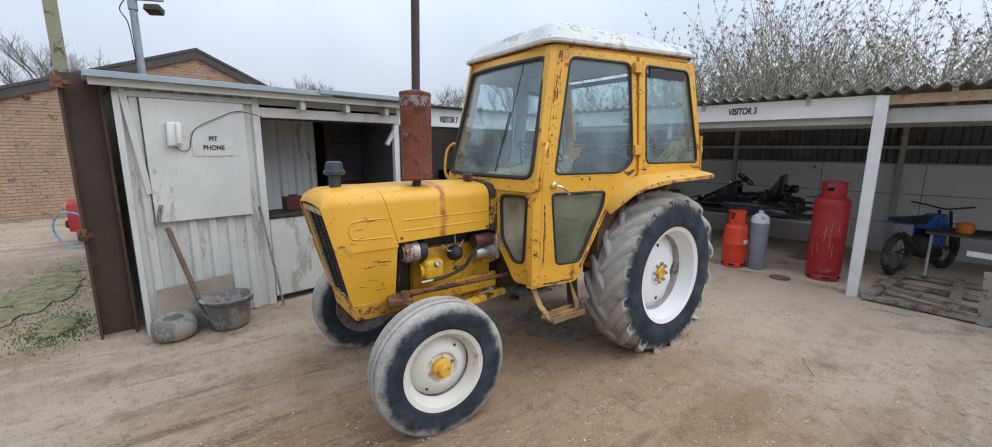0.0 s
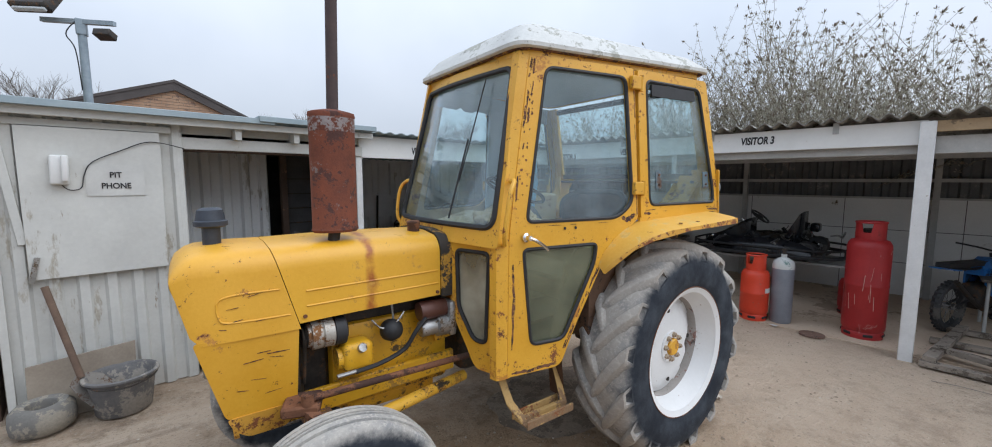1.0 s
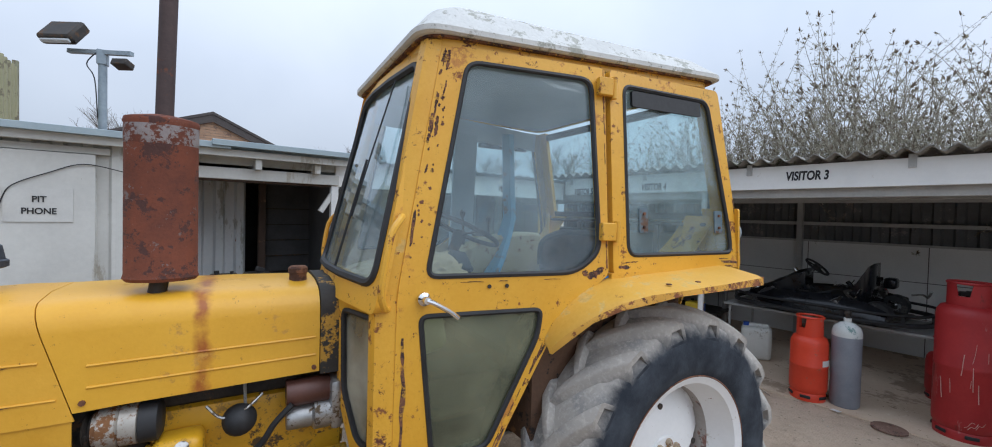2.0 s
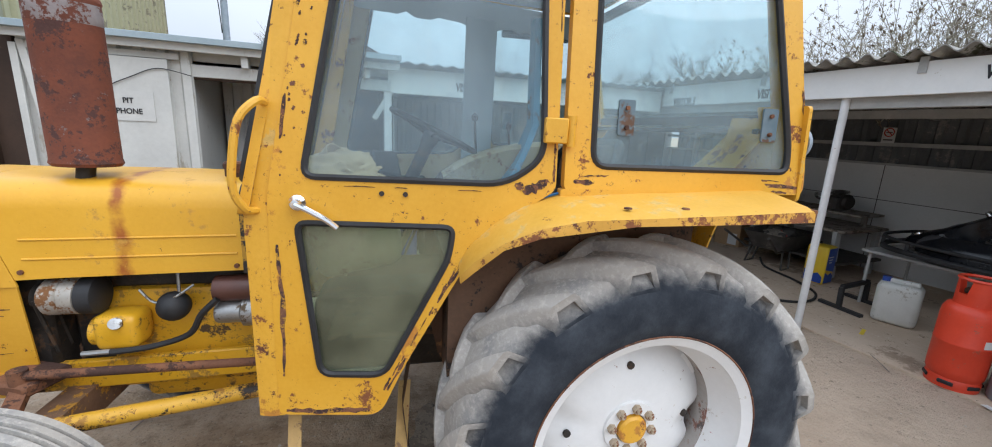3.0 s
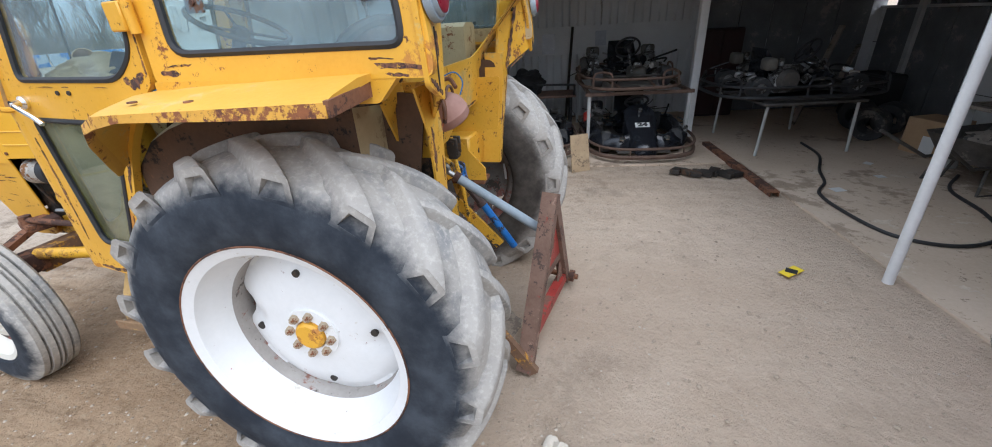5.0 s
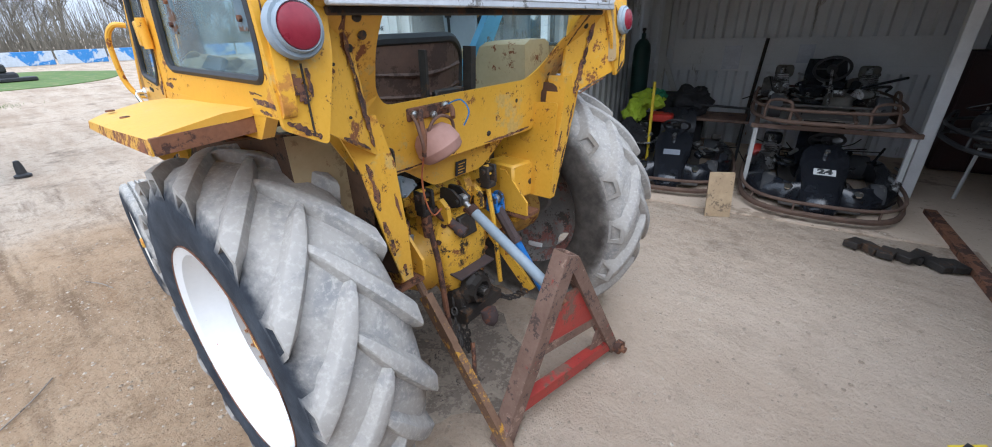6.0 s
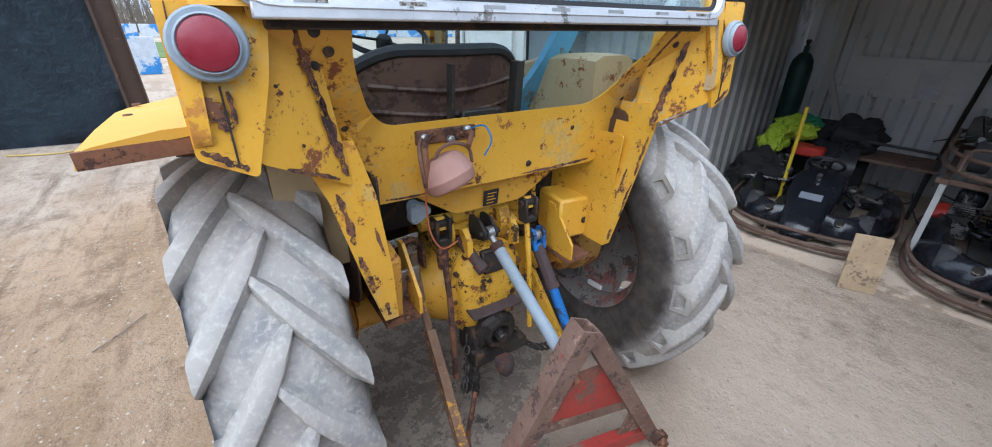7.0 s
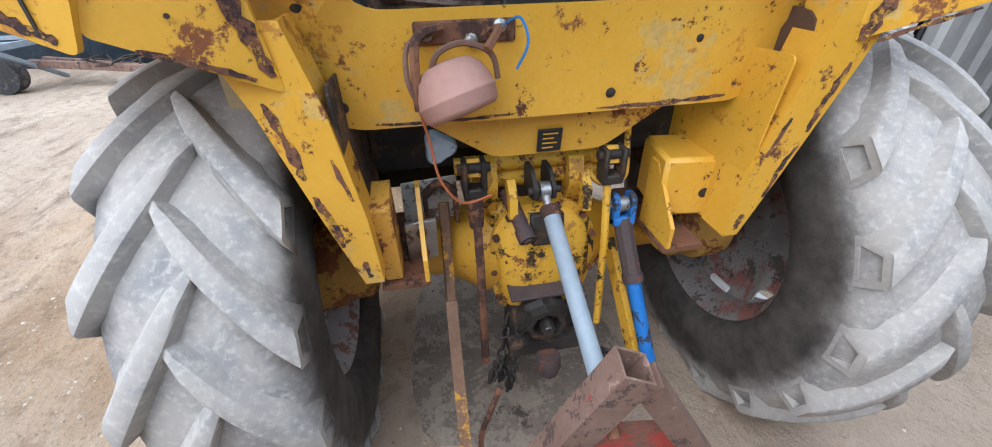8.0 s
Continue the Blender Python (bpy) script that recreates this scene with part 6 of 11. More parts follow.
    bm = nb()
    tube(bm, smoothpath([(0.305, -0.11, 1.41), (0.36, -0.09, 1.43), (0.39, -0.08, 1.39), (0.38, -0.10, 1.34)], 5), 0.003, 5)
    part("wire", bm, M_ROPE, k)


rear_body()


def left_fender():
    rows_o = [(-0.635, 0.79, 1.235), (-0.60, 0.83, 1.29), (-0.53, 0.90, 1.365), (-0.44, 0.955, 1.42), (-0.33, 1.00, 1.452), (-0.20, 1.03, 1.463), (0.10, 1.035, 1.474), (0.385, 1.03, 1.484)]
    bm = nb()
    rings = []
    for i, (x, y, z) in enumerate(rows_o):
        yi = 0.735 if x > -0.4 else 0.70
        wav = 0.006 * math.sin(i * 2.1)
        rings.append([Vector((x, -yi, z + 0.032)), Vector((x, -(yi + y) / 2, z + 0.022 + wav)), Vector((x, -(y - 0.03), z + 0.006)), Vector((x, -y, z - 0.004)), Vector((x, -(y + 0.004), z - 0.030 - 1.2 * wav)), Vector((x, -(y - 0.012), z - 0.030 - 1.2 * wav)), Vector((x, -(y - 0.03), z - 0.008)), Vector((x, -yi, z + 0.02))])
    loft(bm, rings)
    for f in bm.faces:
        c = f.calc_center_median()
        a, b = [(p, q) for p, q in zip(rows_o, rows_o[1:]) if q[0] >= c.x - 0.001][0]
        t = (c.x - a[0]) / (b[0] - a[0])
        if c.z < a[2] + (b[2] - a[2]) * t - 0.012 and abs(c.y) > a[1] + (b[1] - a[1]) * t - 0.025:
            f.material_index = 1
    f = part("fender", bm, [M_FEND, M_EDGE], tractor, "bent yellow fender with a rusty folded edge", smooth=55)
    bm = nb()
    bar(bm, (0.372, -0.75, 1.478), (0.387, -1.03, 1.466), 0.012, 0.036)
    part("fender_end", bm, M_RUST, f, "rusty folded end")
    for x, y in ((-0.02, -0.98), (0.16, -0.975), (0.30, -0.98), (-0.2, -0.975)):
        bm = nb()
        lathe(bm, [(0.012, 0), (0.011, 0.004), (0.001, 0.005)], (x, y, 1.477), (0, 0, 1), 10)
        part("bolt", bm, M_RUST, f)
    bm = nb()
    tube(bm, smoothpath([(-0.47, -0.755, 1.44), (-0.3, -0.775, 1.495), (-0.12, -0.765, 1.499), (0.02, -0.755, 1.489), (0.12, -0.765, 1.494), (0.25, -0.79, 1.500), (0.36, -0.80, 1.496)], 5), 0.0042, 6)
    part("rope", bm, M_ROPE, f, "frayed blue rope tied along the fender")
    bm = nb()
    plate(bm, rpoly([(-0.66, 0.90), (-0.58, 0.90), (-0.42, 1.30), (-0.36, 1.43), (-0.50, 1.40), (-0.60, 1.26)], 0.02), [], 0.008, lambda u, v, w: Vector((u, -(0.60 + 0.25 * max(0, v - 1.2)), v)))
    part("front_stay", bm, M_UNDER, f)
    bm = nb()
    bar(bm, (0.26, -0.60, 1.40), (0.30, -0.88, 1.44), 0.05, 0.006)
    part("stay", bm, M_UNDER, f)


left_fender()


def right_fender():
    bm = nb()
    rings = []
    for x, y, z in ((-0.60, 0.76, 1.29), (-0.44, 0.84, 1.42), (-0.2, 0.86, 1.463), (0.385, 0.86, 1.472)):
        rings.append([Vector((x, 0.70, z + 0.03)), Vector((x, y, z)), Vector((x, y, z - 0.03)), Vector((x, 0.70, z + 0.02))])
    loft(bm, rings)
    part("fender", bm, M_YELR, tractor, "yellow fender top", smooth=35)


right_fender()


# -- transmission, hitch and links --
def driveline():
    bm = nb()
    lathe(bm, [(0.085, -0.52), (0.085, -0.38), (0.10, -0.28), (0.15, -0.20), (0.17, -0.17), (0.17, 0.17), (0.15, 0.20), (0.10, 0.28), (0.085, 0.38), (0.085, 0.54)], (0.03, 0.02, 0.675), (0, 1, 0), 24)
    ax = part("rear_axle", bm, M_YELR, tractor, "greasy yellow rear axle housing", smooth=40)
    bm = nb()
    box(bm, (-0.08, 0.02, 0.72), (0.46, 0.32, 0.34), bev=0.05, seg=3)
    g = part("gearbox", bm, M_YELG, ax, "greasy flaking yellow gearbox casing", smooth=40)
    # black puts the shaded gap over the gearbox into the cover's colour
    bm = nb()
    box(bm, (-0.07, 0.02, 0.905), (0.36, 0.24, 0.09), bev=0.03, seg=2)
    part("lift_cover", bm, M_IRON, g, "greasy lift cover, blackened for the gap's shade")
    bm = nb()
    lathe(bm, [(0.001, -0.215), (0.034, -0.215), (0.036, -0.16), (0.028, -0.15), (0.028, 0.15), (0.036, 0.16), (0.034, 0.215), (0.001, 0.215)], (0.10, 0.04, 0.955), (0, 1, 0), 18)
    cs = part("cross_shaft", bm, M_YELG, g, "greasy yellow lift cross shaft", smooth=40)
    for y in (-0.07, 0.15):
        bm = nb()
        q = [Vector(p) for p in ((0.10, y, 0.955), (0.17, y, 0.985), (0.21, y, 0.95), (0.215, y, 0.88))]
        loft(bm, [[p + Vector((a, b, a * 0.4)) for a, b in ((-0.02, -0.012), (0.02, -0.012), (0.02, 0.012), (-0.02, 0.012))] for p in q])
        part("rocker_arm", bm, M_YELG, cs, smooth=40)
    bm = nb()
    box(bm, (-0.72, 0.02, 0.72), (0.95, 0.34, 0.38), bev=0.06, seg=3)
    part("clutch_housing", bm, M_IRON, g)
    bm = nb()
    cov = rpoly([(-0.09, 0.50), (0.15, 0.50), (0.195, 0.64), (0.185, 0.80), (0.12, 0.885), (-0.06, 0.885), (-0.115, 0.80), (-0.12, 0.64)], 0.06, 4)
    loft(bm, [[Vector((x, p[0], p[1])) for p in grow(cov, d)] for x, d in ((0.10, 0.0), (0.165, 0.0), (0.168, 0.018), (0.186, 0.018), (0.189, 0.0), (0.215, -0.012), (0.235, -0.04), (0.243, -0.075))])
    cv = part("rear_cover", bm, M_YELG, g, "flaking yellow rear cover plate", smooth=35)
    for p in grow(cov, 0.008)[::4]:
        bm = nb()
        cyl(bm, (0.188, p[0], p[1]), (0.205, p[0], p[1]), 0.011, seg=6)
        part("bolt", bm, M_RUST, cv)
    bm = nb()
    box(bm, (0.236, 0.03, 0.845), (0.03, 0.10, 0.10), (0, -12, 0), bev=0.006)
    part("grease_plate", bm, M_IRON, g, "black greasy cover patch")
    bm = nb()
    box(bm, (0.20, 0.03, 0.455), (0.15, 0.23, 0.17), bev=0.03, seg=2)
    box(bm, (0.25, 0.03, 0.40), (0.12, 0.26, 0.06), bev=0.02, seg=2)
    pt = part("power_take_off", bm, M_IRON, ax, "black greasy power take-off housing", smooth=40)
    bm = nb()
    lathe(bm, [(0.088, 0), (0.088, 0.03), (0.070, 0.045), (0.066, 0.075), (0.048, 0.075), (0.046, 0.03)], (0.25, 0.02, 0.525), (1, 0, 0), 8)
    for i in range(6):
        a = 0.5 + math.pi * i / 3
        cyl(bm, (0.275, 0.02 + 0.076 * math.cos(a), 0.525 + 0.076 * math.sin(a)), (0.295, 0.02 + 0.076 * math.cos(a), 0.525 + 0.076 * math.sin(a)), 0.011, seg=6)
    part("guard_ring", bm, M_IRON, pt)
    bm = nb()
    lathe(bm, [(0.020, 0), (0.020, 0.085), (0.016, 0.09), (0.001, 0.09)], (0.26, 0.02, 0.525), (1, 0, 0), 12)
    for i in range(6):
        a = math.pi * i / 3
        box(bm, (0.305, 0.02 + 0.021 * math.cos(a), 0.525 + 0.021 * math.sin(a)), (0.08, 0.006, 0.006), (math.degrees(a), 0, 0))
    part("splined_shaft", bm, M_SPLINE, pt, "dull greasy splined shaft")
    bm = nb()
    box(bm, (0.25, 0.03, 0.628), (0.09, 0.24, 0.012), (0, 6, 0), bev=0.003)
    part("shield", bm, M_MUFFP, pt)
    bm = nb()
    bar(bm, (0.30, -0.10, 0.43), (0.30, 0.16, 0.43), 0.05, 0.05)
    part("drawbar", bm, M_IRON, pt)
    bm = nb()
    lathe(bm, [(0.04, -0.02), (0.042, 0.02), (0.03, 0.05), (0.001, 0.075)], (0.36, 0.02, 0.405), (0.3, 0, -1), 14)
    part("hitch_ball", bm, M_MUFFP, pt)
    for s in (-1, 1):
        bm = nb()
        lathe(bm, [(0.085, 0), (0.13, 0.01), (0.15, 0.03), (0.15, 0.11), (0.17, 0.125), (0.17, 0.21), (0.14, 0.225), (0.11, 0.26), (0.06, 0.262)], (0, s * 0.52 + 0.02, 0.665), (0, s, 0), 32)
        part("brake_drum", bm, M_RUSTY, ax, "rusty yellow brake drum")
        bm = nb()
        box(bm, (0.14, s * 0.41 + 0.02, 0.775), (0.38, 0.13, 0.022), bev=0.003)
        br = part("axle_bracket", bm, M_RUST, ax, "rusty bracket plate on the axle")
        bm = nb()
        box(bm, (0.20, s * 0.41 + 0.02, 0.74), (0.10, 0.07, 0.05), bev=0.006)
        part("clamp", bm, M_YELG, br)
        if s > 0:
            bm = nb()
            box(bm, (0.175, 0.46, 0.945), (0.19, 0.17, 0.19), (0, 0, -8), bev=0.012)
            fm_ = part("fender_mount", bm, M_YELR, ax, "rusty yellow fender mounting box")
            bm = nb()
            cyl(bm, (0.262, 0.49, 0.93), (0.276, 0.49, 0.93), 0.016, seg=12)
            part("bolt_hole", bm, M_IRON, fm_)
        else:
            bm = nb()
            box(bm, (0.235, -0.335, 0.855), (0.012, 0.085, 0.15), (0, 12, 6), bev=0.002)
            pp = part("packing_plate", bm, M_STEEL, ax, "dull steel packing plate")
            for z in (0.81, 0.89):
                bm = nb()
                lathe(bm, [(0.016, 0), (0.016, 0.008), (0.009, 0.014), (0.001, 0.014)], (0.243 - 0.2 * (0.855 - z), -0.333, z), (1, 0, 0.2), 6)
                part("bolt", bm, M_RUST, pp)
            bm = nb()
            prism(bm, rpoly([(0.20, 0.80), (0.33, 0.80), (0.36, 1.04), (0.24, 1.06)], 0.012), -0.44, -0.395, "y")
            part("fender_post", bm, M_EDGE, ax, "rusty yellow upright beside the fender edge")
            bm = nb()
            box(bm, (0.06, -0.30, 0.88), (0.008, 0.17, 0.17), (0, 12, 8), bev=0.002)
            part("paper_scrap", bm, M_OLDPAPER, ax, "torn white scrap stuck on the axle")
        bm = nb()
        plate(bm, [(0.13, 0.79), (0.30, 0.79), (0.30, 0.86), (0.17, 1.01), (0.13, 1.01)], [], 0.012, lambda u, v, w: Vector((u + 0.04, s * (0.345 + w) + 0.02, v)))
        part("gusset", bm, M_YELR, br)
        for x, y in ((0.05, 0.37), (0.20, 0.37), (0.05, 0.44), (0.20, 0.36)):
            bm = nb()
            cyl(bm, (x, s * y + 0.02, 0.785), (x, s * y + 0.02, 0.805), 0.016, seg=6)
            part("bolt", bm, M_RUST, ax)
    # rocker shaft and lift arms
    bm = nb()
    tube(bm, [(0.10, -0.22, 1.005), (0.10, 0.26, 1.005)], 0.026, 12)
    r = part("rocker_shaft", bm, M_YELG, tractor, "yellow hydraulic rocker shaft with lift arms")
    for y in (-0.13, 0.13):
        bm = nb()
        prism(bm, rpoly([(0.08, 1.03), (0.16, 1.03), (0.18, 0.96), (0.14, 0.86), (0.10, 0.87), (0.10, 0.95), (0.06, 0.97)], 0.015), y - 0.02, y + 0.025, "y")
        part("lug", bm, M_YELG, r)
    for y, tip in ((-0.17, (0.20, -0.175, 1.045)), (0.215, (0.22, 0.215, 1.055))):
        bm = nb()
        bar(bm, (0.08, y, 1.0), tip, 0.035, 0.05)
        part("lift_arm", bm, M_YELG, r)
        bm = nb()
        for d in (-0.026, 0.026):
            box(bm, (tip[0], tip[1] + d, tip[2] - 0.02), (0.06, 0.014, 0.09), bev=0.005)
        box(bm, (tip[0], tip[1], tip[2] - 0.07), (0.05, 0.065, 0.03), bev=0.005)
        cyl(bm, (tip[0], tip[1] - 0.045, tip[2]), (tip[0], tip[1] + 0.045, tip[2]), 0.014, seg=10)
        part("fork", bm, M_IRON, r)
    bm = nb()
    tube(bm, [(0.20, -0.175, 0.97), (0.25, -0.175, 0.75), (0.29, -0.178, 0.36)], 0.013, 8)
    lathe(bm, [(0.021, 0), (0.023, 0.03), (0.023, 0.10), (0.016, 0.115)], (0.205, -0.175, 0.86), (-0.05, 0, 1), 12)
    part("lift_rod", bm, M_RUST, r, "thin rusty lift rod")
    bm = nb()
    tube(bm, [(0.22, 0.208, 0.98), (0.25, 0.21, 0.80), (0.28, 0.212, 0.46)], 0.012, 8)
    tube(bm, smoothpath([(0.16, 0.275, 1.17), (0.17, 0.28, 1.05), (0.185, 0.28, 0.975), (0.19, 0.255, 0.955), (0.19, 0.20, 0.955), (0.17, 0.16, 0.99)], 4), 0.010, 6)
    part("lift_rod", bm, M_YELG, r, "yellow control rod")
    bm = nb()
    for d in (-0.026, 0.026):
        prism(bm, rpoly([(0.12, 0.95), (0.13, 1.02), (0.20, 1.02), (0.25, 0.985), (0.25, 0.95), (0.19, 0.93)], 0.012), 0.016 + d - 0.006, 0.016 + d + 0.006, "y")
    cyl(bm, (0.232, -0.03, 0.972), (0.232, 0.062, 0.972), 0.011, seg=10)
    t = part("top_link", bm, M_IRON, tractor, "top link of grey painted tube")
    bm = nb()
    lathe(bm, [(0.014, -0.014), (0.026, -0.014), (0.026, 0.014), (0.014, 0.014)], (0.232, 0.016, 0.972), (0, 1, 0), 16, loop=True)
    tube(bm, [(0.25, 0.0165, 0.960), (0.30, 0.020, 0.925)], 0.013, 10)
    part("eye", bm, M_STEEL, t, "worn steel eye")
    bm = nb()
    tube(bm, [(0.285, 0.020, 0.934), (0.70, 0.045, 0.655)], 0.0235, 14)
    part("tube", bm, M_GREYP, t, "chalky grey-blue painted tube")
    bm = nb()
    tube(bm, [(0.70, 0.045, 0.655), (0.755, 0.046, 0.615)], 0.016, 10)
    part("thread", bm, M_RUST, t)
    bm = nb()
    tube(bm, [(0.275, 0.0195, 0.941), (0.30, 0.021, 0.924)], 0.0275, 14)
    part("collar", bm, M_RUST, t)
    bm = nb()
    for d in (-0.026, 0.026):
        prism(bm, rpoly([(0.185, 0.83), (0.25, 0.83), (0.245, 0.91), (0.225, 0.925), (0.19, 0.92)], 0.012), 0.268 + d - 0.008, 0.268 + d + 0.008, "y")
    box(bm, (0.225, 0.268, 0.835), (0.06, 0.068, 0.03), (0, -20, 0), bev=0.008, seg=2)
    s = part("stabiliser", bm, M_BLUEP, tractor, "bright blue stabiliser strut with a black sleeve")
    bm = nb()
    cyl(bm, (0.215, 0.225, 0.885), (0.215, 0.312, 0.885), 0.013, seg=10)
    lathe(bm, [(0.012, -0.016), (0.024, -0.016), (0.024, 0.016), (0.012, 0.016)], (0.215, 0.268, 0.885), (0, 1, 0), 14, loop=True)
    part("pin", bm, M_STEEL, s, "steel clevis pin")
    bm = nb()
    tube(bm, [(0.23, 0.27, 0.84), (0.33, 0.283, 0.685)], 0.028, 8)
    tube(bm, [(0.322, 0.282, 0.697), (0.336, 0.284, 0.675)], 0.032, 10)
    part("sleeve", bm, M_MUFFP, s, "dark rusty sleeve")
    bm = nb()
    tube(bm, [(0.33, 0.283, 0.685), (0.50, 0.315, 0.40)], 0.022, 12)
    part("rod", bm, M_BLUEP, s, "bright blue painted rod")
    bm = nb()
    tube(bm, [(0.115, -0.262, 0.90), (0.20, -0.268, 0.70), (0.27, -0.272, 0.60)], 0.017, 8)
    bar(bm, (0.255, -0.272, 0.63), (0.40, -0.278, 0.44), 0.034, 0.06)
    bar(bm, (0.385, -0.278, 0.46), (0.70, -0.285, 0.03), 0.034, 0.05)
    l = part("lower_link", bm, M_LINK, tractor, "rusty lower lift link hanging to the ground")
    bm = nb()
    for d in (-0.045, 0.045):
        box(bm, (0.115, -0.27 + d, 0.885), (0.06, 0.014, 0.10), bev=0.005)
    tube(bm, smoothpath([(0.115, -0.315, 0.93), (0.115, -0.27, 0.965), (0.115, -0.225, 0.93)], 4), 0.014, 6)
    part("yoke", bm, M_RUST, l)
    bm = nb()
    tube(bm, smoothpath([(0.40, -0.15, 0.36), (0.44, -0.19, 0.30), (0.47, -0.225, 0.24), (0.50, -0.235, 0.15)], 4), 0.010, 6)
    part("hook", bm, M_RUST, l, "bent steel hook")
    bm = nb()
    bar(bm, (0.16, 0.27, 0.72), (0.42, 0.29, 0.42), 0.02, 0.055)
    part("lower_link", bm, M_YELG, tractor, "yellow lower lift link")
    # check chains
    for x0, y0, x1, y1, z0, z1, n in ((0.24, -0.06, 0.30, -0.13, 0.50, 0.28, 11), (0.27, -0.05, 0.33, -0.11, 0.52, 0.26, 11), (0.23, -0.09, 0.34, -0.17, 0.48, 0.34, 9), (0.25, 0.12, 0.40, 0.26, 0.50, 0.42, 11)):
        bm = nb()
        for i in range(n):
            t_ = i / (n - 1)
            c = Vector((x0 + (x1 - x0) * t_, y0 + (y1 - y0) * t_, z0 + (z1 - z0) * t_ - 0.07 * math.sin(math.pi * t_)))
            d = Vector((x1 - x0, y1 - y0, z1 - z0)).normalized()
            u = Vector((0, 0, 1)).cross(d).normalized() if i % 2 else Vector((0, 0, 1))
            pts = [c + d * (0.021 * math.cos(a)) + u * (0.013 * math.sin(a)) for a in (2 * math.pi * k / 8 for k in range(8))]
            tube(bm, pts, 0.0055, 5, closed=True)
        part("check_chain", bm, M_IRON, tractor, "greasy check chain")
    bm = nb()
    loft(bm, [[Vector((x, -0.262 + k * (0.040 + 0.007 * math.cos(3 * a)) * math.cos(a), 1.112 + k * (0.040 + 0.007 * math.cos(3 * a)) * math.sin(a))) for a in (2 * math.pi * i / 36 for i in range(36))] for x, k in ((0.18, 1.0), (0.205, 1.0), (0.212, 0.88), (0.214, 0.2))])
    for a in (0.0, 2.094, 4.189):
        cyl(bm, (0.21, -0.262 + 0.034 * math.cos(a), 1.112 + 0.034 * math.sin(a)), (0.222, -0.262 + 0.034 * math.cos(a), 1.112 + 0.034 * math.sin(a)), 0.006, seg=6)
    part("trailer_socket", bm, M_GREYP, tractor, "grey round socket under the rear panel")
    bm = nb()
    tube(bm, [(0.15, -0.075, 0.935), (0.265, -0.045, 0.855)], 0.022, 12)
    tube(bm, [(0.255, -0.048, 0.862), (0.285, -0.040, 0.842)], 0.027, 12)
    cyl(bm, (0.284, -0.0405, 0.843), (0.289, -0.039, 0.8395), 0.014, seg=12)
    part("remote_valve", bm, M_MUFFP, tractor, "dark rusty hydraulic valve pipe")
    bm = nb()
    loft(bm, [[Vector((x, y, z + d)) for x, z in ((-1.08, 0.90), (-0.45, 0.90), (-0.42, 1.05), (0.0, 1.05)) for d in (0,)] + [Vector((x, y, z - 0.02)) for x, z in ((0.0, 1.05), (-0.40, 1.05), (-0.43, 0.90), (-1.08, 0.90))] for y in (-0.48, 0.52)])
    part("cab_floor", bm, M_UNDER, tractor, "dirty steel cab floor")
    # added black sheet that keeps the space behind the axle dark
    bm = nb()
    box(bm, (-0.22, 0.02, 0.98), (0.012, 1.0, 0.40), (0, 8, 0), bev=0.003)
    part("bulkhead", bm, M_IRON, tractor, "black sheet added to deepen the shade under the floor")


M_SPLINE = mat("greasy_dark_steel", (0.05, 0.045, 0.04), (0.11, 0.10, 0.09), 0.4, 0.6, 12, 0.2, 80)
M_OLDPAPER = mat("dirty_paper", (0.5, 0.48, 0.44), (0.66, 0.64, 0.6), 0.9, 0, 12, 0.4, 60, [((0.2, 0.16, 0.12), 0.40, 9, 0.9)])
M_RUSTY = mat("rusty_yellow_drum", (0.40, 0.22, 0.05), (0.54, 0.31, 0.06), 0.85, 0, 6, 0.3, 60, [(RUST, 0.40, 6, 0.9), (DARKRUST, 0.33, 8, 0.9)])
M_LINK = mat("rust_with_yellow_flakes", (0.14, 0.075, 0.045), (0.25, 0.15, 0.09), 0.85, 0.1, 8, 0.4, 80, [((0.55, 0.28, 0.03), 0.37, 7, 0.6)])
driveline()


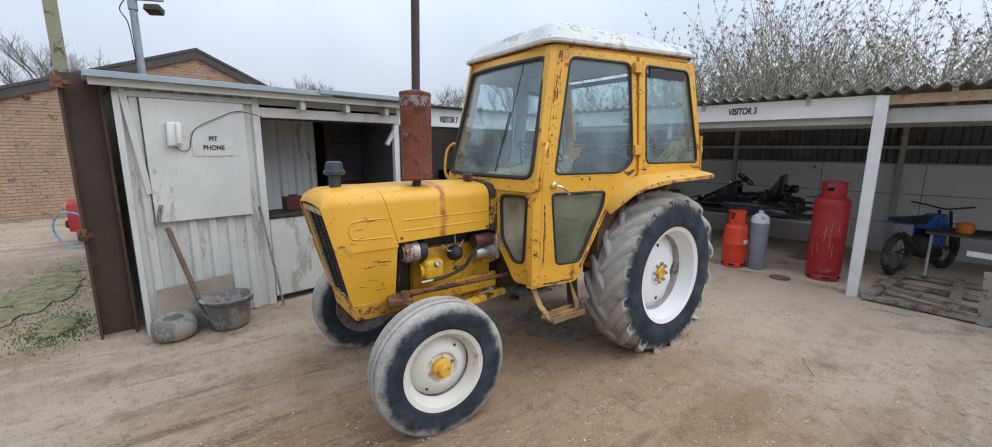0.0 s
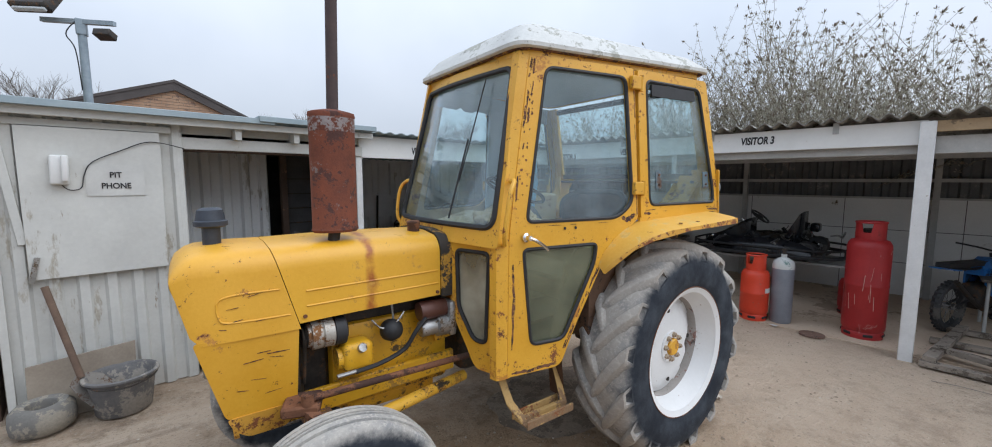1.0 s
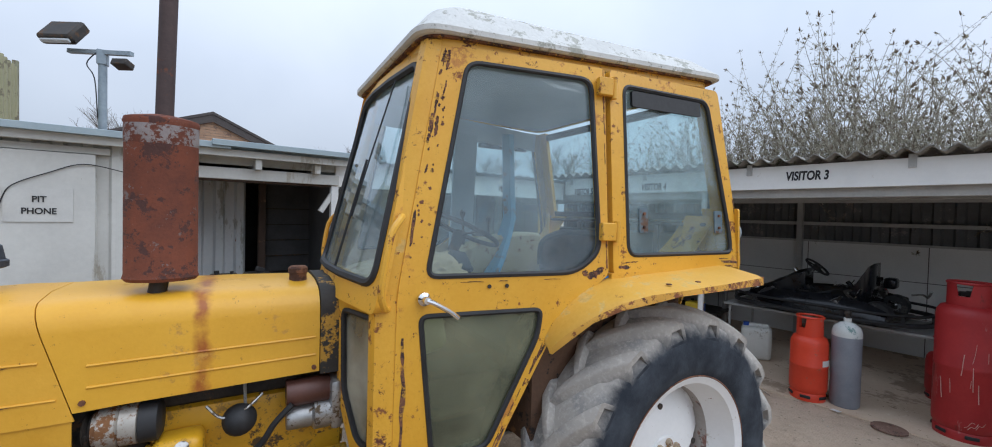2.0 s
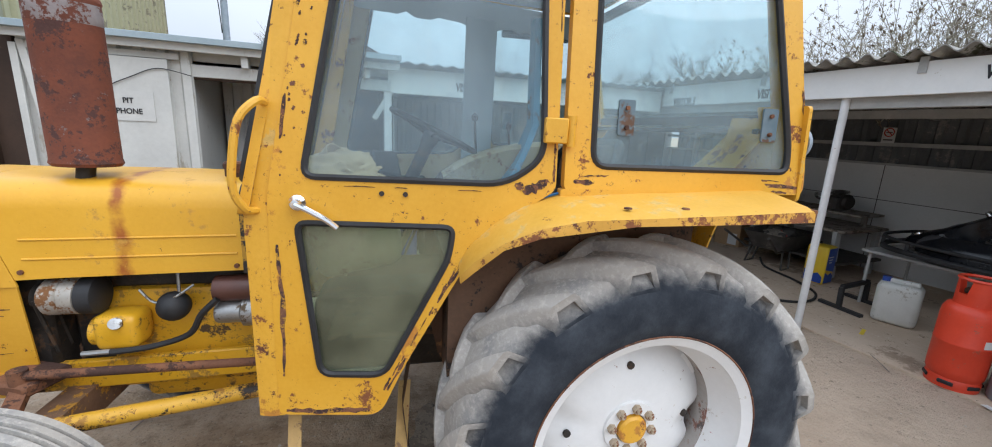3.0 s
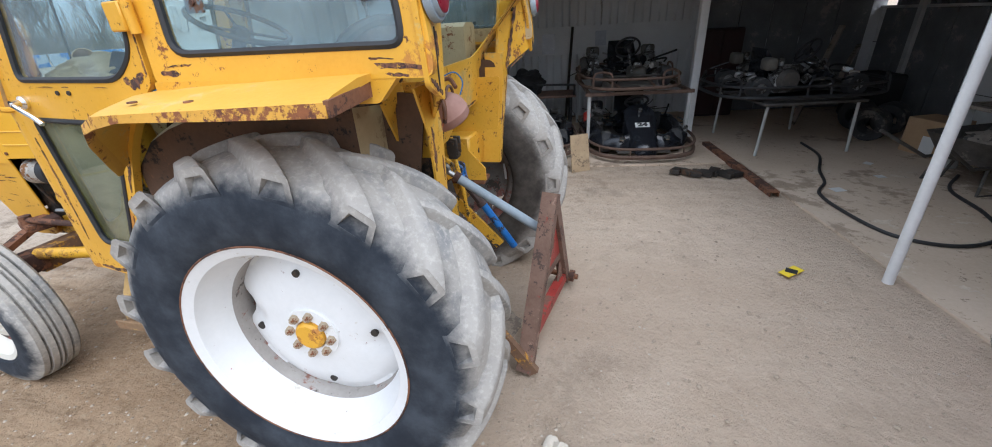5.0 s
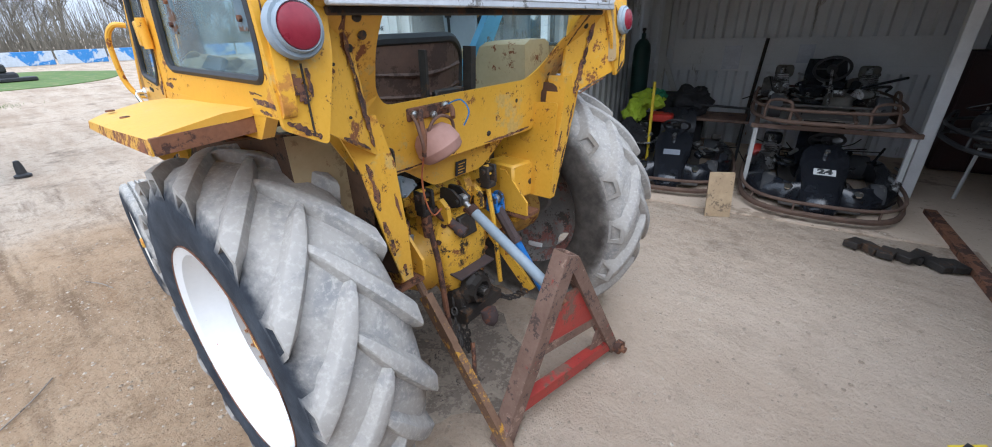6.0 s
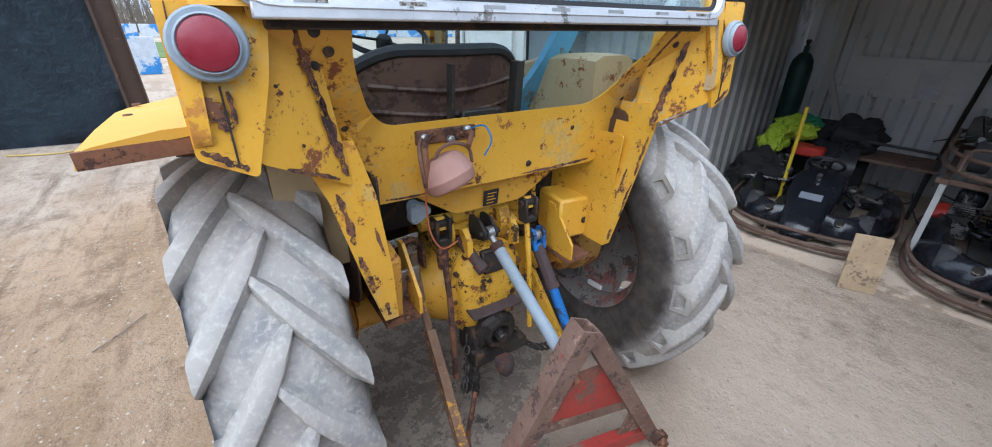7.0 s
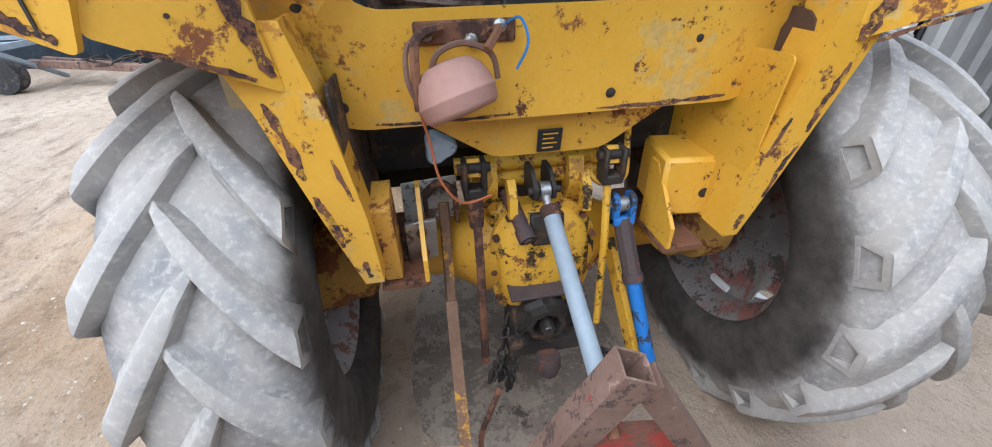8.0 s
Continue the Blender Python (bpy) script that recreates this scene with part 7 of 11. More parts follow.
# -- engine and front axle --
def engine():
    bm = nb()
    box(bm, (-1.625, 0.02, 0.77), (0.67, 0.34, 0.44), bev=0.03, seg=2)
    e = part("engine_block", bm, M_YELE, tractor, "yellow engine block with greasy fittings", smooth=40)
    # besides manifold and radiator, black boxes stand in for shaded gaps
    bm = nb()
    box(bm, (-1.66, 0.02, 1.04), (0.72, 0.30, 0.12), bev=0.02)
    box(bm, (-2.03, 0.02, 0.80), (0.14, 0.26, 0.46), bev=0.02)
    box(bm, (-2.15, 0.02, 0.95), (0.10, 0.46, 0.62), bev=0.02)
    part("manifold", bm, M_IRON, e, "black engine top and radiator, filling shaded gaps")
    bm = nb()
    box(bm, (-1.62, 0.02, 0.53), (0.55, 0.24, 0.14), bev=0.04, seg=2)
    part("sump", bm, M_YELE, e)
    bm = nb()
    ax = (1, 0, 0.0)
    lathe(bm, [(0.03, -0.02), (0.055, -0.015), (0.055, 0.0), (0.07, 0.0), (0.07, 0.045), (0.064, 0.05), (0.07, 0.055), (0.07, 0.10), (0.06, 0.105), (0.06, 0.15), (0.001, 0.15)], (-2.07, -0.23, 1.0), ax, 24)
    al = part("alternator", bm, M_ALT, tractor, "silver alternator with a black end cap", smooth=40)
    bm = nb()
    lathe(bm, [(0.071, 0.105), (0.071, 0.155), (0.05, 0.165), (0.001, 0.165)], (-2.07, -0.23, 1.0), ax, 24)
    part("end_cap", bm, M_BLACK, al)
    bm = nb()
    lathe(bm, [(0.045, 0), (0.05, 0.005), (0.035, 0.012), (0.05, 0.02), (0.045, 0.025)], (-2.11, -0.23, 1.0), ax, 20)
    tube(bm, [(-2.10, -0.27, 1.0), (-2.10, -0.20, 0.76)], 0.008, 6)
    tube(bm, [(-2.10, -0.19, 1.0), (-2.10, -0.13, 0.76)], 0.008, 6)
    part("belt_pulley", bm, M_IRON, al)
    bm = nb()
    box(bm, (-1.86, -0.225, 0.86), (0.15, 0.13, 0.14), bev=0.03, seg=3)
    lathe(bm, [(0.055, 0), (0.055, 0.05), (0.001, 0.05)], (-1.955, -0.22, 0.85), ax, 16)
    p = part("injection_pump", bm, M_YELE, tractor, "yellow injection pump", smooth=45)
    bm = nb()
    lathe(bm, [(0.022, 0), (0.022, 0.02), (0.001, 0.022)], (-1.85, -0.285, 0.90), (0.3, -1, 0.6), 14)
    part("plug", bm, M_STEEL, p)
    bm = nb()
    lathe(bm, [(0.03, -0.02), (0.055, 0), (0.058, 0.03), (0.05, 0.06), (0.02, 0.08), (0.001, 0.082)], (-1.68, -0.22, 0.94), (0.2, -1, 0.25), 20)
    part("rubber_cover", bm, M_BLACK, tractor, "black rubber cover on the engine side", smooth=50)
    bm = nb()
    lathe(bm, [(0.05, 0), (0.052, 0.01), (0.052, 0.15), (0.048, 0.16), (0.001, 0.16)], (-1.52, -0.25, 1.015), (1, 0, 0), 20)
    part("starter_solenoid", bm, M_SOL, tractor, "brown starter solenoid")
    bm = nb()
    lathe(bm, [(0.04, 0), (0.045, 0.01), (0.045, 0.09), (0.06, 0.10), (0.06, 0.19), (0.001, 0.19)], (-1.52, -0.26, 0.92), (1, 0, 0), 20)
    box(bm, (-1.34, -0.25, 0.96), (0.05, 0.14, 0.20), bev=0.02, seg=2)
    part("starter_motor", bm, M_STEEL, tractor, "silver starter motor")
    bm = nb()
    tube(bm, smoothpath([(-1.50, -0.30, 0.99), (-1.56, -0.30, 0.93), (-1.62, -0.28, 0.84), (-1.75, -0.285, 0.80), (-1.88, -0.29, 0.79)], 6), 0.012, 8)
    part("fuel_hose", bm, M_BLACK, tractor, "black fuel hose")
    bm = nb()
    tube(bm, smoothpath([(-1.78, -0.25, 1.02), (-1.73, -0.26, 0.97), (-1.66, -0.27, 0.99), (-1.60, -0.24, 1.03)], 5), 0.005, 6)
    tube(bm, [(-1.66, -0.22, 1.08), (-1.655, -0.24, 0.92)], 0.006, 6)
    part("pipe", bm, M_STEEL, tractor)
    bm = nb()
    tube(bm, [(-1.97, -0.29, 0.79), (-1.87, -0.288, 0.792)], 0.010, 8)
    part("hose_end", bm, M_STEEL, tractor)
    # axle beam, radius rods, steering rod
    bm = nb()
    bar(bm, (-2.04, -0.46, 0.55), (-2.04, 0.46, 0.55), 0.10, 0.12)
    box(bm, (-2.06, 0, 0.66), (0.20, 0.20, 0.18), bev=0.02)
    a = part("front_axle", bm, M_LINK, tractor, "rusty front axle beam")
    for s in (-1, 1):
        bm = nb()
        box(bm, (-2.04, s * 0.50, 0.56), (0.13, 0.16, 0.11), bev=0.02, seg=2)
        cyl(bm, (-2.04, s * 0.555, 0.34), (-2.04, s * 0.555, 0.66), 0.035, seg=14)
        cyl(bm, (-2.04, s * 0.55, 0.39), (-2.04, s * 0.65, 0.39), 0.04, 0.035, seg=14)
        part("stub_axle", bm, M_RUST, a)
        bm = nb()
        tube(bm, [(-2.0, s * 0.45, 0.60), (-1.22, s * 0.22, 0.56)], 0.032, 10)
        part("radius_rod", bm, M_YELG, a, "yellow radius rod")
        bm = nb()
        tube(bm, [(-2.10, s * 0.36, 0.755), (-1.15, s * 0.34, 0.735)], 0.017, 10)
        lathe(bm, [(0.028, 0), (0.028, 0.05), (0.001, 0.05)], (-2.12, s * 0.36, 0.73), (0, 0, 1), 12)
        part("drag_link", bm, M_RUST, a, "rusty steering rod")
        bm = nb()
        box(bm, (-2.13, s * 0.30, 0.71), (0.16, 0.16, 0.05), (0, 0, s * 20), bev=0.01)
        bar(bm, (-2.12, s * 0.36, 0.70), (-2.05, s * 0.55, 0.66), 0.05, 0.03)
        part("steering_arm", bm, M_RUST, a)
    bm = nb()
    for s in (-1, 1):
        box(bm, (-1.75, s * 0.19, 0.66), (0.95, 0.03, 0.12), (0, -1.5, 0), bev=0.006)
    part("side_frame", bm, M_YELE, a, "yellow engine side frame")
    bm = nb()
    box(bm, (-1.36, -0.22, 0.845), (0.11, 0.03, 0.05), (0, -8, 0), bev=0.012, seg=2)
    part("lug", bm, M_YELE, a)


M_YELE = mat("yellow_engine_enamel", (0.66, 0.34, 0.012), (0.78, 0.43, 0.02), 0.4, 0, 5, 0.15, 60, [((0.10, 0.06, 0.025), 0.335, 6, 0.6), ((0.40, 0.22, 0.04), 0.36, 9, 0.7)])
M_ALT = mat("alternator_alloy", (0.38, 0.35, 0.30), (0.52, 0.49, 0.44), 0.5, 0.5, 14, 0.2, 80, [((0.25, 0.12, 0.05), 0.4, 9, 0.8)])
M_SOL = mat("brown_enamel", (0.085, 0.035, 0.025), (0.13, 0.055, 0.04), 0.4, 0.1, 9, 0.1, 60)
engine()


def steps_of_cab():
    for s in (-1, 1):
        bm = nb()
        box(bm, (-0.98, s * 0.668, 0.442), (0.33, 0.10, 0.008))
        st = part("step", bm, M_STEP, tractor, "dirty yellow hanging cab step")
        for pts in (((-1.19, 0.52, 0.72), (-1.18, 0.625, 0.545), (-1.13, 0.69, 0.453)), ((-0.80, 0.54, 0.72), (-0.82, 0.67, 0.448))):
            bm = nb()
            q = [Vector((x, s * y, z)) for x, y, z in pts]
            loft(bm, [[p + Vector((dx, 0, dz)) for dx, dz in ((-0.022, -0.006), (0.022, -0.006), (0.022, 0.006), (-0.022, 0.006))] for p in q])
            part("hanger", bm, M_STEP, st, "rusty yellow hanger strap")
        for y in (0.725, 0.60):
            bm = nb()
            box(bm, (-0.98, s * (y + 0.006), 0.456), (0.34, 0.012, 0.045), bev=0.003)
            part("tread_edge", bm, M_STEP, st, "muddy yellow edge bar")
        bm = nb()
        box(bm, (-0.98, s * 0.668, 0.458), (0.33, 0.02, 0.024))
        part("tread_bar", bm, M_STEP, st)


M_STEP = mat("muddy_yellow_step", (0.38, 0.24, 0.09), (0.52, 0.34, 0.12), 0.85, 0, 6, 0.3, 60, [((0.24, 0.15, 0.08), 0.42, 6, 0.95), (RUST, 0.33, 9, 0.95)])
steps_of_cab()


# -- inside the cab --
def cab_inside():
    bm = nb()
    # seat back shell seen from behind, curved, with its ribs
    def sb(u, v, w):
        return Vector((0.17 + 0.10 * (v - 1.45) - 0.10 * (u + 0.09) ** 2 / 0.09 - w, u, v))
    o = rpoly([(-0.40, 1.36), (0.22, 1.36), (0.235, 1.57), (0.12, 1.635), (-0.30, 1.635), (-0.415, 1.57)], [0.03, 0.03, 0.06, 0.06, 0.06, 0.06], 4)
    fine = []
    for i in range(len(o)):
        a, b = Vector(o[i]), Vector(o[(i + 1) % len(o)])
        k = 6 if (b - a).length > 0.1 else 1
        fine += [a.lerp(b, j / k) for j in range(k)]
    plate(bm, fine, [], 0.02, sb)
    st = part("seat", bm, M_SEAT, tractor, "brown ribbed seat shell with a black padded edge", smooth=35)
    bm = nb()
    tube(bm, [sb(p[0], p[1], 0.012) for p in fine if p[1] > 1.40], 0.022, 8)
    part("edge_padding", bm, M_BLACK, st, "black padded edge")
    for z in (1.43, 1.51):
        bm = nb()
        tube(bm, smoothpath([sb(-0.36, z + 0.02, -0.004), sb(-0.09, z, -0.004), sb(0.18, z + 0.02, -0.004)], 5), 0.010, 6)
        part("rib", bm, M_SEAT, st)
    bm = nb()
    bar(bm, (0.215, -0.13, 1.33), (0.225, -0.13, 1.60), 0.012, 0.035, (1, 0, 0))
    bar(bm, (0.20, 0.13, 1.33), (0.21, 0.14, 1.60), 0.03, 0.045, (1, 0, 0))
    box(bm, (0.23, -0.02, 1.42), (0.03, 0.16, 0.07), bev=0.006)
    part("bracket", bm, M_IRON, st)
    bm = nb()
    box(bm, (-0.04, -0.09, 1.33), (0.40, 0.50, 0.10), bev=0.04, seg=3)
    part("cushion", bm, M_BLACK, st, "black seat cushion", smooth=50)
    bm = nb()
    box(bm, (-0.02, -0.09, 1.17), (0.22, 0.3, 0.24), bev=0.02)
    part("base", bm, M_IRON, st)
    # steering wheel
    bm = nb()
    c, ax = Vector((-0.66, -0.02, 1.655)), Vector((0.42, 0, 0.9)).normalized()
    tube(bm, ring_pts(c, ax, 0.205, 36), 0.0125, 8, closed=True)
    sw = part("steering_wheel", bm, M_BLACK, tractor, "thin black steering wheel")
    bm = nb()
    for p in ring_pts(c, ax, 0.20, 3):
        tube(bm, [c - ax * 0.03, p], 0.007, 6)
    lathe(bm, [(0.035, -0.06), (0.04, -0.02), (0.03, 0.0), (0.001, 0.004)], c - ax * 0.01, ax, 16)
    part("spokes", bm, M_BLACK, sw)
    bm = nb()
    tube(bm, [c - ax * 0.05, c - ax * 0.42], 0.03, 10)
    part("column", bm, M_IRON, sw)
    # dash console
    bm = nb()
    box(bm, (-1.02, 0.0, 1.27), (0.36, 0.42, 0.46), (0, -12, 0), bev=0.05, seg=3)
    ds = part("dash_console", bm, M_CREAM, tractor, "dusty cream dash console", smooth=45)
    bm = nb()
    box(bm, (-0.87, -0.02, 1.45), (0.03, 0.30, 0.12), (0, -25, 0), bev=0.01)
    part("instrument_panel", bm, M_BLACK, ds)
    # right-hand inner fender and a blue pillar cover
    for s in (-1, 1):
        bm = nb()
        def hump(x):
            return 1.16 + (0.26 if s < 0 else 0.43) * math.sqrt(max(0, 1 - ((x - (0.05 if s < 0 else 0.16)) / (0.72 if s < 0 else 0.84)) ** 2))
        rows = [[Vector((x, s * 0.49, hump(x))), Vector((x, s * 0.50, hump(x) - 0.4)), Vector((x, s * 0.70, hump(x) - 0.4)), Vector((x, s * 0.70, hump(x))), Vector((x, s * 0.66, hump(x) + 0.02)), Vector((x, s * 0.53, hump(x) + 0.02))] for x in [-0.66 + 0.1 * i for i in range(10)]]
        loft(bm, rows)
        for f in bm.faces:
            if abs(f.calc_center_median().y) > 0.69 or f.calc_center_median().x < -0.6:
                f.material_index = 1
        part("inner_fender", bm, [M_CREAM, M_UNDER], tractor, "dusty cream fender hump inside the cab", smooth=50)
    bm = nb()
    rows = []
    for x, y, z, k in ((-0.28, 0.38, 1.20, 0.06), (-0.22, 0.43, 1.32, 0.07), (-0.13, 0.48, 1.45, 0.07), (-0.06, 0.52, 1.58, 0.06), (0.0, 0.55, 1.72, 0.05), (0.0, 0.57, 1.90, 0.045), (0.0, 0.60, 2.33, 0.04)):
        rows.append([Vector((x - 0.02, y - k, z)), Vector((x + 0.02, y - k, z)), Vector((x + 0.03, y + k, z)), Vector((x - 0.03, y + k, z))])
    loft(bm, rows)
    part("pillar_cover", bm, M_SKY, tractor, "light blue plastic cover on the inner pillar", smooth=60)
    # crumpled form standing in for the beige dash shell, with a short cylinder and a small black box
    bm = nb()
    g = bmesh.ops.create_icosphere(bm, subdivisions=5, radius=1.0)["verts"]
    for v in g:
        k = 1 + 0.35 * noise.noise(v.co * 1.5) + 0.22 * abs(noise.noise(v.co * 3.1)) + 0.06 * noise.noise(v.co * 9)
        v.co = Vector((-0.99 + 0.17 * v.co.x * k, -0.37 + 0.20 * v.co.y * k, 1.485 + 0.085 * v.co.z * k))
    for a, b, r, nm, mm, lb in (((-1.10, -0.40, 1.50), (-1.02, -0.47, 1.585), 0.036, "cardboard_tube", M_DASHBEIGE, "short open cylinder"),):
        bt = nb()
        ax = (Vector(b) - Vector(a)).normalized()
        lathe(bt, [(r, 0), (r, 0.12), (r * 0.9, 0.12), (r * 0.88, 0.03), (0.001, 0.03)], a, ax, 20)
        part(nm, bt, mm, tractor, lb, smooth=40)
    bt = nb()
    box(bt, (-0.865, -0.44, 1.535), (0.10, 0.03, 0.10), (-40, 10, 25), bev=0.006)
    part("black_box", bt, M_BLACK, tractor, "small black plastic box")
    part("sacking", bm, M_DASHBEIGE, tractor, "crumpled beige dash form by the windscreen", smooth=60)
    for x, y, h in ((-0.34, 0.60, 0.30), (-0.12, 0.62, 0.26)):
        bm = nb()
        tube(bm, [(x, y, 1.42), (x - 0.02, y + 0.01, 1.42 + h)], 0.008, 6)
        lathe(bm, [(0.018, 0), (0.02, 0.03), (0.001, 0.05)], (x - 0.02, y + 0.01, 1.42 + h), (0, 0, 1), 10)
        part("control_lever", bm, M_BLACK, tractor, "black control lever")


M_SKY = mat("light_blue_plastic", (0.12, 0.36, 0.56), (0.18, 0.44, 0.64), 0.6, 0, 5, 0.1, 50, [((0.2, 0.2, 0.18), 0.34, 6, 0.8)])
M_DASHBEIGE = mat("dash_beige", (0.42, 0.30, 0.16), (0.58, 0.44, 0.26), 0.95, 0, 9, 0.5, 120)
cab_inside()


# ---- hitch frame behind the tractor ----
def hitch_frame():
    top, left, right = Vector((0.745, 0.06, 0.80)), Vector((0.65, -0.27, 0.02)), Vector((0.78, 0.545, 0.05))
    h = root("hitch_frame", pose(0.72, 0.1, 0), "red and rusty steel A-frame hitch standing on the dirt", "hitch frame")
    up = (left - top).cross(right - top).normalized()
    bm = nb()
    t = (top - left).normalized()
    side, mouth = t.cross(up), top + Vector((0, 0, 0.05))
    def square(p, k):
        return [p + side * k * a + up * k * b for a, b in ((-1, -1), (1, -1), (1, 1), (-1, 1))]
    loft(bm, [square(left, 0.03), square(left, 0.0375), square(mouth, 0.0375), square(mouth, 0.0315), square(mouth - t * 0.25, 0.0315)])
    part("leg", bm, M_RUSTB, h, "rusty box-section leg")
    bm = nb()
    bar(bm, top + Vector((0.0, 0.03, 0.0)), right, 0.06, 0.06, up)
    part("leg", bm, M_RUSTB, h, "rusty box-section leg")
    bm = nb()
    a, b, c, d = (top.lerp(left, 0.22), top.lerp(right, 0.22), top.lerp(right, 0.60), top.lerp(left, 0.52))
    loft(bm, [[p + up * o for p in (a, b, c, d)] for o in (-0.006, 0.006)])
    part("web_plate", bm, M_RED, h, "faded red web plate")
    bm = nb()
    bar(bm, top.lerp(left, 0.50), top.lerp(right, 0.60), 0.05, 0.016, up)
    part("cross_bar", bm, M_RUSTB, h)
    bm = nb()
    bar(bm, top.lerp(left, 0.80), top.lerp(right, 0.93), 0.065, 0.05, up)
    part("cross_bar", bm, M_RED, h, "red lower cross bar")
    bm = nb()
    loft(bm, [[p + up * o for p in (top.lerp(right, 0.66), top.lerp(right, 0.99), right.lerp(left, 0.28))] for o in (-0.005, 0.005)])
    part("gusset", bm, M_RUSTB, h)
    bm = nb()
    cyl(bm, right + up * -0.09 + Vector((0, 0, 0.03)), right + up * 0.09 + Vector((0, 0, 0.03)), 0.018, seg=12)
    cyl(bm, right + up * 0.035 + Vector((0, 0, 0.03)), right + up * 0.065 + Vector((0, 0, 0.03)), 0.038, seg=14)
    part("hitch_pin", bm, M_RUST, h, "rusty hitch pin")


hitch_frame()

# ---- gate, neighbours and distance ----
M_OLIVE = mat("olive_ribbed_sheet", (0.30, 0.29, 0.17), (0.38, 0.36, 0.22), 0.7, 0, 3, 0.15, 50, [((0.2, 0.18, 0.12), 0.36, 3, 0.9)])
M_TARP = mat("dark_blue_tarpaulin", (0.014, 0.026, 0.040), (0.035, 0.055, 0.075), 0.38, 0, 3, 0.5, 7, dist=0.05)
M_BARGE = mat("dark_barge_board", (0.05, 0.042, 0.04), (0.08, 0.07, 0.066), 0.7, 0, 4, 0.15, 50)
M_BARK = mat("grey_bark", (0.10, 0.085, 0.07), (0.17, 0.15, 0.125), 0.95, 0, 8, 0.3, 60)
M_TWIG = mat("pale_dry_twig", (0.20, 0.165, 0.12), (0.30, 0.26, 0.20), 0.9, 0, 5, 0, 40)
M_SEED = leaf_mat("grey_green_leaf", (0.30, 0.285, 0.21), (0.48, 0.455, 0.36))
M_MOSS = mat("thin_moss", (0.15, 0.155, 0.06), (0.26, 0.23, 0.125), 0.95, 0, 5, 0.6, 60, [((0.34, 0.27, 0.19), 0.43, 6, 0.95), ((0.08, 0.12, 0.03), 0.36, 9, 0.95)])
M_SEEDB = leaf_mat("brown_seed_head", (0.16, 0.125, 0.095), (0.27, 0.22, 0.165))
M_BANNER = mat("blue_banner", (0.02, 0.15, 0.42), (0.06, 0.26, 0.55), 0.5, 0, 0.35, 0.1, 8, [((0.45, 0.5, 0.55), 0.44, 0.4, 0.5)])
M_CARRED = mat("car_red_paint", (0.36, 0.02, 0.018), (0.42, 0.03, 0.025), 0.3, 0, 4, 0.02, 60)
M_PALE = mat("pale_render", (0.45, 0.47, 0.48), (0.55, 0.57, 0.58), 0.8, 0, 1, 0.1, 20)
M_CARGLASS = mat("dark_car_glass", (0.02, 0.025, 0.03), (0.03, 0.035, 0.04), 0.1, 0, 4, 0, 60)


